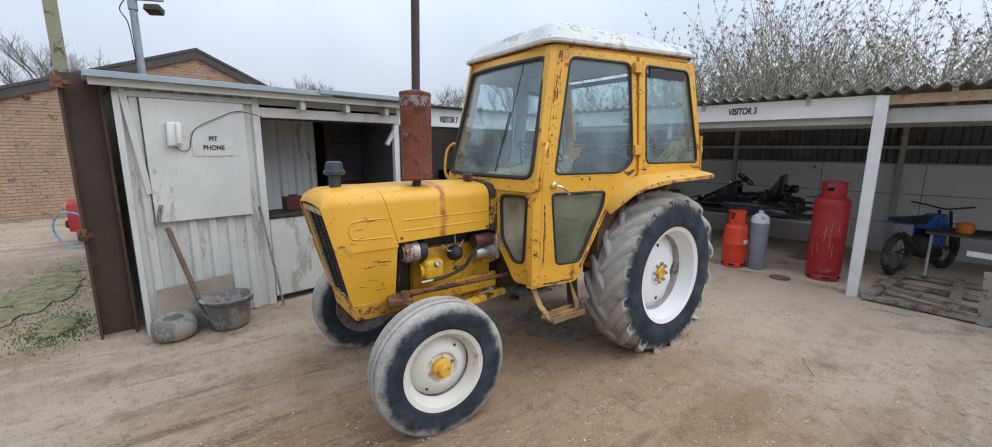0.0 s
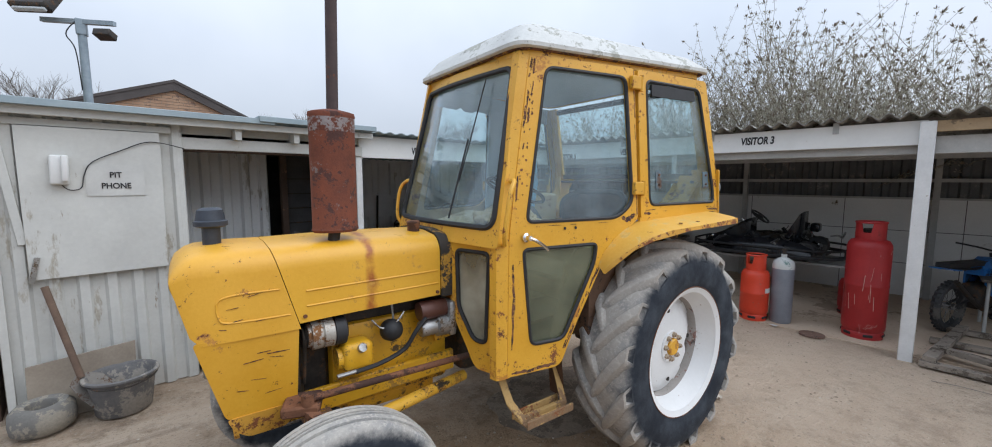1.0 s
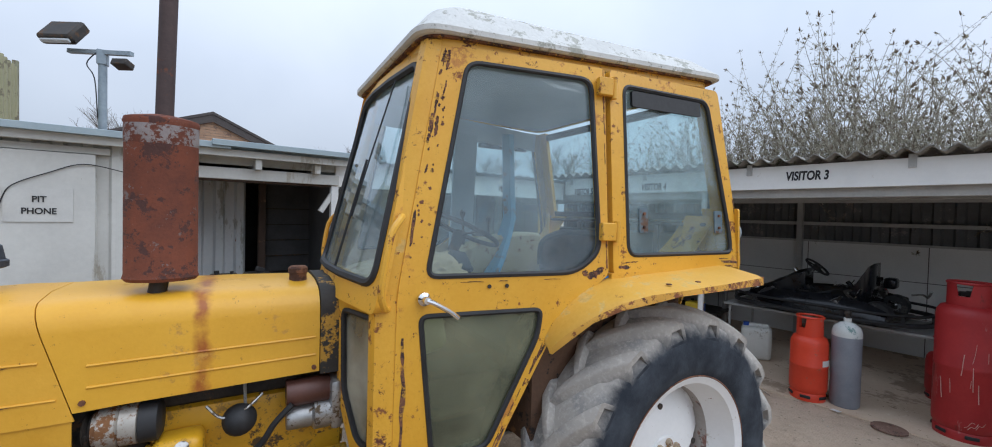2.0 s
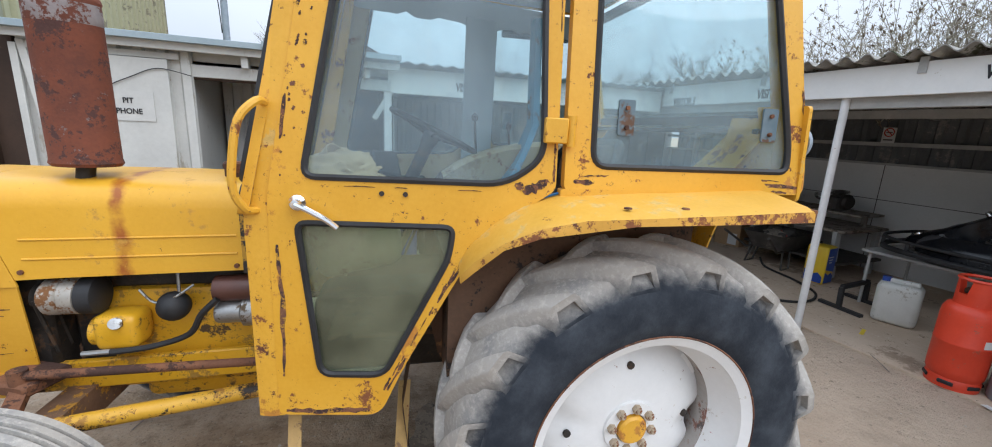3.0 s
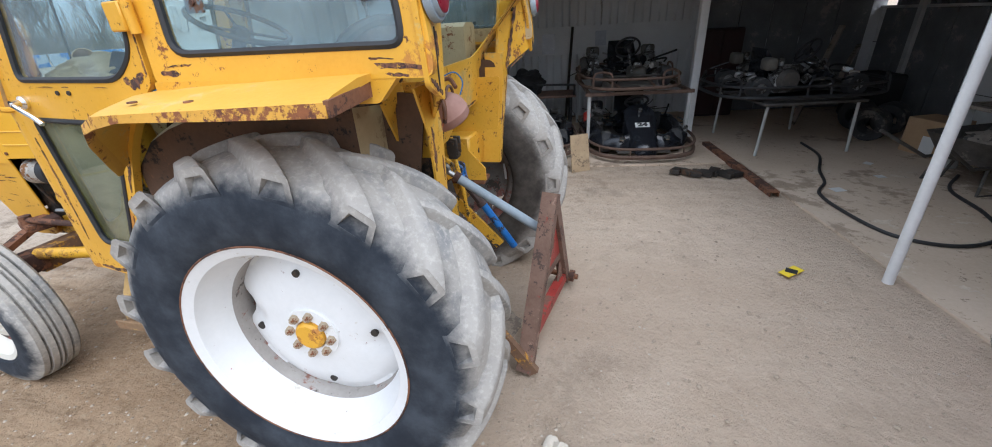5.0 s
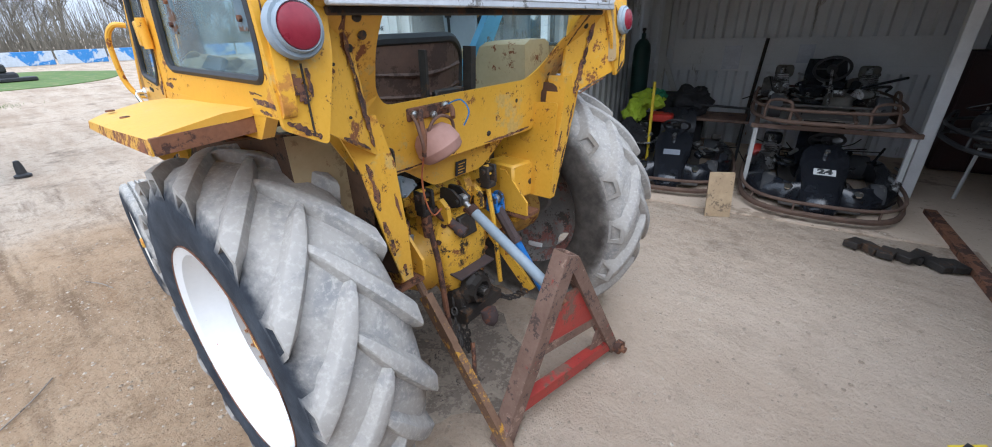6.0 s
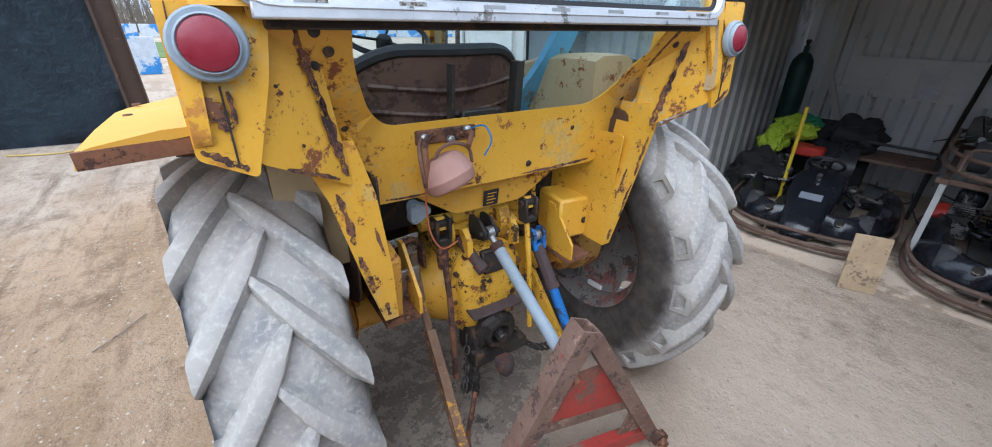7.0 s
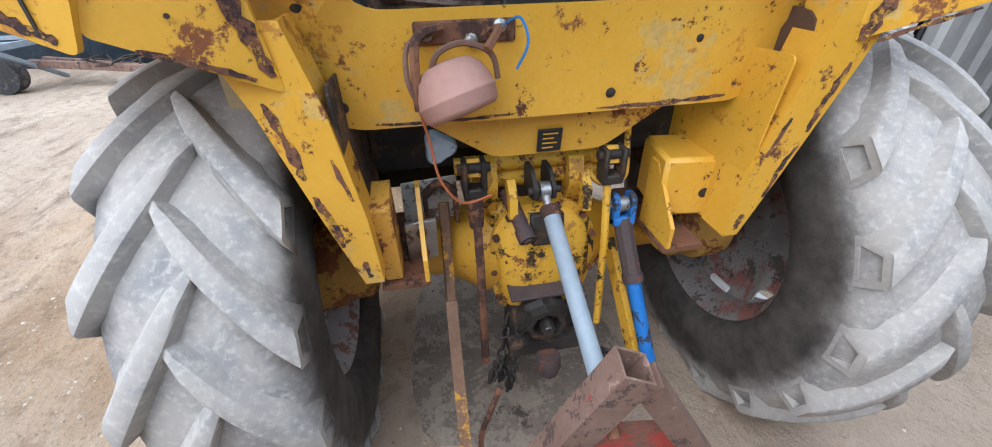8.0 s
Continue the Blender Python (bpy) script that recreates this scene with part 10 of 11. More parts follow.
def fittings(k, m, seed, n, lo, hi, z):
    """Small silver, black and rusty pieces bolted about an engine or chassis."""
    rnd = random.Random(seed)
    for i in range(n):
        p = Vector((rnd.uniform(lo[0], hi[0]), rnd.uniform(lo[1], hi[1]), z + rnd.uniform(0, 0.16)))
        kind = rnd.choice(("bracket", "canister", "cable", "pipe", "bracket"))
        bm = nb()
        if kind == "bracket":
            box(bm, p, (rnd.uniform(0.03, 0.12), rnd.uniform(0.03, 0.10), rnd.uniform(0.015, 0.08)), (rnd.uniform(-30, 30), rnd.uniform(-30, 30), rnd.uniform(0, 180)), bev=0.006)
        elif kind == "canister":
            d = Vector((rnd.uniform(-1, 1), rnd.uniform(-1, 1), rnd.uniform(0, 1))).normalized() * rnd.uniform(0.06, 0.13)
            cyl(bm, p, p + d, rnd.uniform(0.018, 0.042), seg=14)
        else:
            q = [p + Vector((rnd.uniform(-.2, .2), rnd.uniform(-.2, .2), rnd.uniform(-.04, .1))) * j * 0.5 for j in range(4)]
            tube(bm, smoothpath(q, 4), 0.006 if kind == "cable" else 0.013, 6)
        part(kind, bm, rnd.choice((M_KENG, M_KENG, M_CHROME, M_STEEL, M_KBLK, M_KBLK, M_KDIRT)) if kind != "cable" else M_KBLK, k, smooth=40).matrix_world = m


def rental_kart(m, label, number="", rail=None):
    """A hire kart in black bodywork, nose to -y, ringed by a steel bumper."""
    k = root("kart", m, label, "kart", "karts in the bays")
    for z, rr, name in ((0.075, 0.022, "lower_bumper"), (0.17, 0.016, "upper_bumper")):
        bm = nb()
        tube(bm, oval(1.32, 1.95, z), rr, 8, closed=True)
        part(name, bm, rail or M_KRAIL, k, "steel bumper rail").matrix_world = m
    bm = nb()
    o = oval(1.35, 1.98, 0.0, 48)
    loft(bm, [[p + Vector((0, 0, 0.05)) for p in o], [p + Vector((0, 0, 0.085)) for p in o], [p * 0.965 + Vector((0, 0, 0.085)) for p in o], [p * 0.965 + Vector((0, 0, 0.05)) for p in o]], loop=True)
    part("bumper_skirt", bm, rail or M_KRAIL, k, smooth=40).matrix_world = m
    for i in range(10):
        a = 2 * math.pi * i / 10 + 0.2
        p = oval(1.32, 1.95, 0.0, 40)[int(40 * ((a / (2 * math.pi)) % 1))]
        bm = nb()
        bar(bm, p + Vector((0, 0, 0.07)), p + Vector((0, 0, 0.17)), 0.03, 0.012, (1, 0, 0))
        part("bumper_stay", bm, rail or M_KRAIL, k).matrix_world = m
    bm = nb()
    box(bm, (0, 0.0, 0.065), (0.62, 1.5, 0.03), bev=0.01)
    part("floor_tray", bm, M_KDIRT, k).matrix_world = m
    # nose: raised centre tongue and swept wings
    bm = nb()
    rows = []
    for y, w, z0, z1 in ((-0.90, 0.10, 0.07, 0.12), (-0.82, 0.14, 0.07, 0.20), (-0.60, 0.17, 0.10, 0.30), (-0.40, 0.20, 0.16, 0.42), (-0.28, 0.19, 0.24, 0.50), (-0.20, 0.15, 0.32, 0.53)):
        rows.append([Vector((-w, y, z0)), Vector((w, y, z0)), Vector((w * 0.95, y, z1 - 0.04)), Vector((w * 0.6, y, z1)), Vector((-w * 0.6, y, z1)), Vector((-w * 0.95, y, z1 - 0.04))])
    loft(bm, rows)
    n = part("nose_cone", bm, M_KBLK, k, "glossy black nose cone", smooth=55)
    n.matrix_world = m
    for s in (-1, 1):
        bm = nb()
        rows = []
        for x, y, w, z1 in ((0.16, -0.66, 0.22, 0.26), (0.30, -0.66, 0.20, 0.24), (0.45, -0.58, 0.19, 0.25), (0.56, -0.40, 0.18, 0.27), (0.60, -0.15, 0.16, 0.29), (0.61, 0.20, 0.15, 0.30), (0.60, 0.50, 0.13, 0.26), (0.56, 0.66, 0.10, 0.18)):
            c = Vector((s * x, y, 0))
            d = Vector((s * (0.2 + x * 1.2), y * 0.6, 0)).normalized() if x < 0.55 else Vector((s, 0, 0))
            rows.append([c + d * (-w) + Vector((0, 0, 0.09)), c + d * 0.04 + Vector((0, 0, 0.09)), c + d * 0.03 + Vector((0, 0, z1 * 0.7)), c - d * (w * 0.4) + Vector((0, 0, z1)), c - d * (w * 0.9) + Vector((0, 0, z1 * 0.9))])
        loft(bm, rows)
        part("side_pod", bm, M_KBLK, k, "black side pod", smooth=55).matrix_world = m
    bm = nb()
    rows = []
    for y, w, z0, z1 in ((0.05, 0.17, 0.10, 0.16), (0.20, 0.19, 0.10, 0.20), (0.34, 0.20, 0.12, 0.46), (0.42, 0.19, 0.2, 0.62), (0.46, 0.15, 0.4, 0.66)):
        rows.append([Vector((-w, y, z0)), Vector((w, y, z0)), Vector((w, y, z1)), Vector((-w, y, z1))])
    loft(bm, rows)
    part("seat", bm, M_KBLK, k, "black bucket seat", smooth=50).matrix_world = m
    steering(k, m, (0, -0.12, 0.55), (0, 0.62, 0.78))
    fittings(k, m, int(m.translation.x * 100), 16, (-0.62, 0.05), (-0.2, 0.7), 0.16)
    fittings(k, m, int(m.translation.y * 100) + 5, 10, (0.18, -0.45), (0.6, 0.7), 0.16)
    kart_engine(k, m, -0.44, 0.35, 0.10, True)
    for x, y, w in ((-0.42, -0.48, 0.11), (0.42, -0.48, 0.11), (-0.40, 0.56, 0.17), (0.42, 0.56, 0.17)):
        kart_wheel(k, m, x, y, w)
    for s in (-1, 1):
        bm = nb()
        lathe(bm, [(0.035, 0), (0.035, 0.015), (0.001, 0.018)], (s * 0.26, -0.70, 0.22), (0, -0.5, 1), 12)
        part("chrome_bolt", bm, M_CHROME, k).matrix_world = m
    bm = nb()
    lathe(bm, [(0.028, 0), (0.028, 0.03), (0.02, 0.05), (0.001, 0.052)], (0, -0.34, 0.47), (0, -0.6, 0.8), 14)
    part("chrome_cap", bm, M_CHROME, k).matrix_world = m
    bm = nb()
    box(bm, (0, -0.535, 0.347), (0.17, 0.075, 0.004), (32, 0, 0))
    part("number_panel", bm, M_PAPER if number else M_GREYB, k, "small number panel").matrix_world = m
    if number:
        t = lettering(number, m @ Matrix.Translation((0, -0.537, 0.351)) @ pose(0, 0, 0, 32, 0, 0), 0.075, 0.12, "number", M_INK)
        t.parent, t.matrix_parent_inverse = k, k.matrix_world.inverted()
    return k


def bare_kart(m, label, rail, dirty=True, seat=True):
    """A stripped kart: frame rails, engine, wheels and steering, nose to -y."""
    k = root("kart", m, label, "kart", "karts in the bays")
    for z, rr in ((0.05, 0.020), (0.16, 0.015)):
        bm = nb()
        tube(bm, oval(1.25, 1.85, z), rr, 8, closed=True)
        part("bumper_rail", bm, rail, k, "bent steel bumper rail").matrix_world = m
    for i in range(6):
        a = 2 * math.pi * i / 6
        bm = nb()
        c, s = math.cos(a), math.sin(a)
        p = Vector((0.62 * math.copysign(abs(c) ** 0.62, c), 0.92 * math.copysign(abs(s) ** 0.62, s), 0))
        q = p * 0.98
        tube(bm, smoothpath([p + Vector((-0.12 * s, 0.12 * c, 0.06)), q + Vector((-0.10 * s, 0.10 * c, 0.22)), q + Vector((0.10 * s, -0.10 * c, 0.22)), p + Vector((0.12 * s, -0.12 * c, 0.06))], 4), 0.013, 6)
        part("hoop", bm, rail, k).matrix_world = m
    for x in (-0.26, 0.26):
        bm = nb()
        tube(bm, [(x * 0.8, -0.85, 0.07), (x, -0.3, 0.07), (x, 0.85, 0.08)], 0.016, 8)
        part("frame_tube", bm, rail, k).matrix_world = m
    bm = nb()
    box(bm, (0, -0.25, 0.055), (0.5, 1.0, 0.012))
    tube(bm, [(-0.5, 0.52, 0.14), (0.5, 0.52, 0.14)], 0.015, 8)
    tube(bm, [(-0.45, -0.48, 0.14), (0.45, -0.48, 0.14)], 0.013, 8)
    part("floor_tray", bm, M_KDIRT, k).matrix_world = m
    if seat:
        bm = nb()
        rows = []
        for y, w, z0, z1 in ((-0.02, 0.15, 0.10, 0.15), (0.18, 0.18, 0.10, 0.18), (0.32, 0.19, 0.12, 0.40), (0.40, 0.17, 0.2, 0.52)):
            rows.append([Vector((-w, y, z0)), Vector((w, y, z0)), Vector((w, y, z1)), Vector((-w, y, z1))])
        loft(bm, rows)
        part("seat", bm, M_KBLK, k, "black bucket seat", smooth=50).matrix_world = m
    steering(k, m, (0.0, -0.15, 0.46), (0, 0.8, 0.6), 0.15)
    kart_engine(k, m, -0.40, 0.30, 0.08, False)
    kart_engine(k, m, 0.38, 0.30, 0.08, False)
    for x, y, w in ((-0.42, -0.48, 0.11), (0.42, -0.48, 0.11), (-0.40, 0.54, 0.16), (0.42, 0.54, 0.16)):
        kart_wheel(k, m, x, y, w, 0.12)
    bm = nb()
    box(bm, (0.10, -0.30, 0.16), (0.22, 0.26, 0.16), bev=0.04, seg=2)
    part("fuel_tank", bm, M_KTANK if dirty else M_KBLK, k, "dusty pale fuel tank" if dirty else "", smooth=50).matrix_world = m
    fittings(k, m, int(m.translation.x * 100), 44, (-0.5, -0.6), (0.5, 0.75), 0.12)
    return k


rental_kart(in_shed(-0.88, 1.26, 0.012), "black hire kart numbered 24 on the concrete floor", "24")
rental_kart(in_shed(-2.30, 1.40, 0.012, 6), "black hire kart parked below the safety vests")


def kart_rack():
    r = root("kart_rack", in_shed(-0.9, 1.8, 0), "steel rack of welded tube holding an old kart", "rack")
    for x in (-1.50, -0.30):
        for y in (0.95, 2.5):
            bm = nb()
            box(bm, (x, y, 0.36), (0.04, 0.04, 0.70), bev=0.003)
            part("leg", bm, M_GREYW, r).matrix_world = SHED
    for y in (0.95, 2.5):
        bm = nb()
        box(bm, (-0.9, y, 0.70), (1.3, 0.04, 0.04), bev=0.003)
        part("cross_rail", bm, M_KRAIL, r).matrix_world = SHED
    for x in (-1.50, -0.30):
        bm = nb()
        box(bm, (x, 1.72, 0.70), (0.04, 1.6, 0.04), bev=0.003)
        part("side_rail", bm, M_KRAIL, r).matrix_world = SHED


kart_rack()
bare_kart(in_shed(-0.95, 1.75, 0.72, 0), "dusty stripped kart stored on the steel rack", M_KRAIL)


def table(name, m, lx, ly, h, label, top_m, leg_m, category="table", thick=0.03, splay=0.0):
    t = root(name, m, label, category)
    bm = nb()
    box(bm, (0, 0, h - thick / 2), (lx, ly, thick), bev=0.004)
    part("top", bm, top_m, t).matrix_world = m
    for sx in (-1, 1):
        for sy in (-1, 1):
            bm = nb()
            tube(bm, [(sx * (lx / 2 - 0.06 + splay), sy * (ly / 2 - 0.06), 0), (sx * (lx / 2 - 0.06), sy * (ly / 2 - 0.06), h - thick)], 0.016, 8)
            part("leg", bm, leg_m, t).matrix_world = m
    return t


table("trestle_table", in_shed(0.85, 1.05, 0.012, 4), 1.1, 1.2, 0.60, "low table with thin pale metal legs under a kart", M_KDIRT, M_GREYW, splay=0.03)
bare_kart(in_shed(0.85, 1.05, 0.62, 92), "black stripped kart resting on the low table", M_BLACK, False)
table("work_bench", in_shed(1.80, -2.9, 0.012), 0.9, 2.2, 0.60, "pale timber bench holding a black kart", M_GREYW, M_GREYW)
rental_kart(in_shed(1.80, -2.85, 0.62, 178), "black bodied kart standing on the pale bench", rail=M_BLACK)

# ---- loose things in the east bays ----
M_CARD = mat("brown_cardboard", (0.34, 0.22, 0.12), (0.42, 0.28, 0.16), 0.9, 0, 5, 0.1, 60)
M_TINY = mat("yellow_tin_paint", (0.72, 0.48, 0.02), (0.78, 0.54, 0.03), 0.4, 0, 5, 0.05, 60)
M_TINB = mat("blue_tin_paint", (0.02, 0.06, 0.32), (0.03, 0.09, 0.38), 0.4, 0, 5, 0.05, 60)
M_JUG = mat("milky_plastic", (0.58, 0.58, 0.54), (0.68, 0.68, 0.64), 0.5, 0, 4, 0.1, 50, [((0.42, 0.40, 0.34), 0.36, 5, 0.7)])
M_HOSE = mat("black_hose", (0.015, 0.015, 0.016), (0.035, 0.034, 0.033), 0.6, 0, 9, 0.1, 80)
M_TAPEY = mat("hazard_yellow", (0.75, 0.55, 0.02), (0.8, 0.6, 0.04), 0.5, 0, 9, 0, 60)
M_HIVIS = mat("lime_safety_cloth", (0.32, 0.46, 0.02), (0.45, 0.58, 0.04), 0.8, 0, 8, 0.3, 60)
M_GREENC = mat("dark_green_cloth", (0.02, 0.16, 0.08), (0.03, 0.22, 0.11), 0.85, 0, 8, 0.3, 60)
M_CLOTH = mat("black_cloth", (0.012, 0.012, 0.014), (0.03, 0.03, 0.032), 0.95, 0, 8, 0.3, 60)


def shed_thing(name, label, category, bm, material, group=""):
    o = tagged(part(name, bm, material), label, category, group)
    o.matrix_world = SHED
    return o


def east_bays():
    # oil tin: square drum, yellow above, blue wave below
    t = root("oil_tin", in_shed(1.64, -1.26, 0.012), "square yellow and blue oil tin on the floor", "oil tin")
    m = in_shed(1.64, -1.26, 0.012, 8) @ Matrix.Diagonal((0.80, 0.80, 0.96, 1))
    bm = nb()
    box(bm, (0, 0, 0.245), (0.29, 0.29, 0.49), bev=0.03, seg=2)
    part("body", bm, M_TINY, t, smooth=60).matrix_world = m
    for rz in (0, 90, 180, 270):
        bm = nb()
        plate(bm, [(-0.125, 0.02), (0.125, 0.02), (0.125, 0.10), (0.06, 0.15), (-0.02, 0.12), (-0.125, 0.17)], [], 0.002, lambda u, v, w: Matrix.Rotation(radians(rz), 3, "Z") @ Vector((u, -0.1455 - w, v)))
        part("blue_band", bm, M_TINB, t, "blue printed band").matrix_world = m
        if rz in (90, 0):
            bm = nb()
            plate(bm, [(-0.125, 0.32), (0.125, 0.32), (0.125, 0.47), (-0.125, 0.47)] if rz == 90 else [(-0.125, 0.20), (0.125, 0.155), (0.125, 0.47), (-0.125, 0.47)], [], 0.002, lambda u, v, w: Matrix.Rotation(radians(rz), 3, "Z") @ Vector((u, -0.1455 - w, v)))
            part("blue_panel", bm, M_TINB, t, "blue printed panel").matrix_world = m
    bm = nb()
    for i in range(3):
        box(bm, (-0.03, -0.150, 0.36 - i * 0.035), (0.14 - 0.03 * i, 0.002, 0.014))
    part("print_bars", bm, M_PAPER, t).matrix_world = m
    bm = nb()
    cyl(bm, (0.08, 0.08, 0.49), (0.08, 0.08, 0.515), 0.03, seg=14)
    part("cap", bm, M_INK, t).matrix_world = m
    # white jerry can
    j = root("jerry_can", in_shed(1.13, -2.30, 0.012), "milky white plastic jerry can on the floor", "jerry can")
    m = in_shed(1.13, -2.30, 0.012, 20)
    bm = nb()
    box(bm, (0, 0, 0.20), (0.24, 0.33, 0.40), bev=0.05, seg=3)
    box(bm, (0.0, -0.02, 0.41), (0.05, 0.22, 0.05), bev=0.015, seg=2)
    part("body", bm, M_JUG, j, smooth=60).matrix_world = m
    bm = nb()
    cyl(bm, (0, 0.11, 0.39), (0, 0.11, 0.44), 0.035, seg=16)
    part("cap", bm, M_TINB, j, "blue screw cap").matrix_world = m
    # black steel stand
    s = root("steel_stand", in_shed(1.2, -1.9, 0.012), "low black steel trestle stand on the floor", "stand")
    for x, y in ((0.94, -1.93), (1.45, -1.89)):
        bm = nb()
        bar(bm, (x - 0.02, y - 0.22, 0.03), (x + 0.02, y + 0.20, 0.03), 0.05, 0.03)
        bar(bm, (x, y, 0.03), (x + 0.02, y + 0.02, 0.24), 0.04, 0.04, (1, 0, 0))
        part("foot", bm, M_BLACK, s).matrix_world = SHED
    bm = nb()
    bar(bm, (0.96, -1.91, 0.245), (1.47, -1.87, 0.245), 0.04, 0.04)
    part("top_bar", bm, M_BLACK, s).matrix_world = SHED
    # hose
    bm = nb()
    pts = [(1.1, 0.9), (1.02, 0.39), (0.75, -0.1), (0.60, -0.45), (0.40, -0.72), (0.36, -1.1), (0.44, -1.55), (0.75, -1.72), (1.13, -1.58), (1.35, -1.2), (1.5, -0.7), (1.85, -0.35)]
    tube(bm, smoothpath([(x, y, 0.027) for x, y in pts], 7), 0.014, 7)
    shed_thing("air_hose", "black rubber air hose snaking over the floor", "hose", bm, M_HOSE)
    # rusty channel and iron offcuts
    bm = nb()
    bar(bm, (0.0, 1.0, 0.045), (0.01, -0.73, 0.045), 0.085, 0.012)
    bar(bm, (-0.037, 1.0, 0.025), (-0.027, -0.73, 0.025), 0.010, 0.045)
    bar(bm, (0.037, 1.0, 0.025), (0.047, -0.73, 0.025), 0.010, 0.045)
    shed_thing("steel_channel", "long rusty steel channel lying on the ground", "steel bar", bm, M_RUST)
    rnd = random.Random(4)
    for i in range(7):
        bm = nb()
        x, y = -0.66 + i * 0.09, -0.02 - 0.03 * i + rnd.uniform(-.05, .05)
        if i == 2:
            y -= 0.08
        box(bm, (x, y, 0.035), (0.10, 0.16, 0.05), (rnd.uniform(-6, 6), rnd.uniform(-6, 6), rnd.uniform(-50, 50)), bev=0.004)
        shed_thing("iron_offcut", "dark iron offcut lying on the ground", "offcut", bm, M_IRON, "iron offcuts")
    # cardboard box
    bm = nb()
    box(bm, (2.18, 0.42, 0.20), (0.34, 0.40, 0.38), (0, 0, 12), bev=0.006)
    c = shed_thing("cardboard_box", "brown cardboard box with a white label", "box", bm, M_CARD)
    bm = nb()
    box(bm, (2.03, 0.30, 0.13), (0.004, 0.14, 0.18), (0, 0, 12))
    part("label", bm, M_PAPER, c).matrix_world = SHED
    # long bench with shelf and engines
    w = root("work_bench", in_shed(2.35, -0.75, 0), "grey timber work bench with dark shelves", "bench")
    for y in (-1.22, -0.10):
        for x in (1.95, 2.75):
            bm = nb()
            box(bm, (x, y, 0.32), (0.09, 0.05, 0.62), (0, -6 if x < 2.3 else 0, 0), bev=0.004)
            part("leg", bm, M_GREYW, w).matrix_world = SHED
    for z in (0.63, 0.22):
        bm = nb()
        box(bm, (2.35, -0.66, z), (0.92, 1.30, 0.035), bev=0.004)
        part("shelf", bm, M_OLDWOOD if z > 0.5 else M_KDIRT, w).matrix_world = SHED
    bm = nb()
    box(bm, (2.55, -0.66, 0.80), (0.5, 1.15, 0.03), bev=0.004)
    for y in (-1.15, -0.18):
        box(bm, (2.55, y, 0.72), (0.05, 0.05, 0.16))
    part("upper_shelf", bm, M_OLDWOOD, w).matrix_world = SHED
    for x, y, z, rz in ((2.50, -0.14, 0.816, 20), (2.50, -0.82, 0.816, 80)):
        e = root("kart_engine", in_shed(x, y, z, rz), "loose kart engine standing on the bench", "engine", "engines on the bench")
        m = in_shed(x, y, z, rz)
        bm = nb()
        box(bm, (0, 0, 0.09), (0.2, 0.26, 0.18), bev=0.03, seg=2)
        for i in range(5):
            box(bm, (0, 0, 0.19 + i * 0.018), (0.16 - i * 0.008, 0.18, 0.008))
        part("block", bm, M_KDIRT, e, smooth=40).matrix_world = m
        bm = nb()
        lathe(bm, [(0.10, 0), (0.105, 0.05), (0.08, 0.08), (0.001, 0.085)], (-0.09, 0, 0.12), (-1, 0, 0), 20)
        part("fan_cover", bm, M_IRON, e, smooth=40).matrix_world = m
        bm = nb()
        tube(bm, smoothpath([(0.1, 0.1, 0.15), (0.2, 0.15, 0.2), (0.25, 0.05, 0.12), (0.2, -0.1, 0.1)], 4), 0.018, 7)
        part("exhaust", bm, M_KENG, e).matrix_world = m
    # wheelbarrow
    b = root("wheelbarrow", in_shed(1.85, -0.55, 0.012), "rusty steel wheelbarrow full of scrap and a red rag", "wheelbarrow")
    m = in_shed(1.85, -0.55, 0.012, -80)
    bm = nb()
    rows = [[Vector((x * k, y * k + 0.05 * (1 - k), z)) for x, y in rpoly([(-0.28, -0.42), (0.28, -0.42), (0.32, 0.42), (-0.32, 0.42)], 0.08)] for k, z in ((0.72, 0.24), (1.0, 0.46), (1.02, 0.47), (0.98, 0.465), (0.70, 0.26))]
    loft(bm, rows)
    part("tray", bm, M_KDIRT, b, smooth=50).matrix_world = m
    for x in (-0.2, 0.2):
        bm = nb()
        tube(bm, [(x * 0.5, 0.62, 0.18), (x, 0.2, 0.24), (x, -0.4, 0.24), (x * 1.4, -0.85, 0.5)], 0.016, 7)
        tube(bm, [(x, -0.25, 0.24), (x * 1.2, -0.30, 0.0), (x * 1.2, -0.1, 0.0), (x, -0.05, 0.24)], 0.013, 7)
        part("frame", bm, M_KDIRT, b).matrix_world = m
    bm = nb()
    lathe(bm, [(0.10, -0.04), (0.17, -0.04), (0.18, 0), (0.17, 0.04), (0.10, 0.04)], (0, 0.62, 0.18), (1, 0, 0), 22, loop=True)
    part("wheel", bm, M_TYRE, b, smooth=45).matrix_world = m
    for i in range(9):
        bm = nb()
        g = bmesh.ops.create_icosphere(bm, subdivisions=2, radius=1)["verts"]
        cx, cy, s = rnd.uniform(-.2, .2), rnd.uniform(-.3, .3), rnd.uniform(.06, .13)
        for v in g:
            kk = 1 + 0.5 * noise.noise(v.co * 2 + Vector((i, 0, 0)))
            v.co = Vector((cx + v.co.x * s * kk, cy + v.co.y * s * kk, 0.42 + v.co.z * s * 0.6 * kk))
        if i == 4:
            part("rag", bm, M_RED, b, "dusty red rag", smooth=30).matrix_world = m
        else:
            part("scrap", bm, M_KDIRT if i % 2 else M_OLDWOOD, b, smooth=30).matrix_world = m
    # tall items in the dark corner
    # made-up cabinet form in place of a dark red, seat-like panel
    bm = nb()
    box(bm, (0.62, 2.70, 0.66), (0.62, 0.25, 1.28), bev=0.03, seg=2)
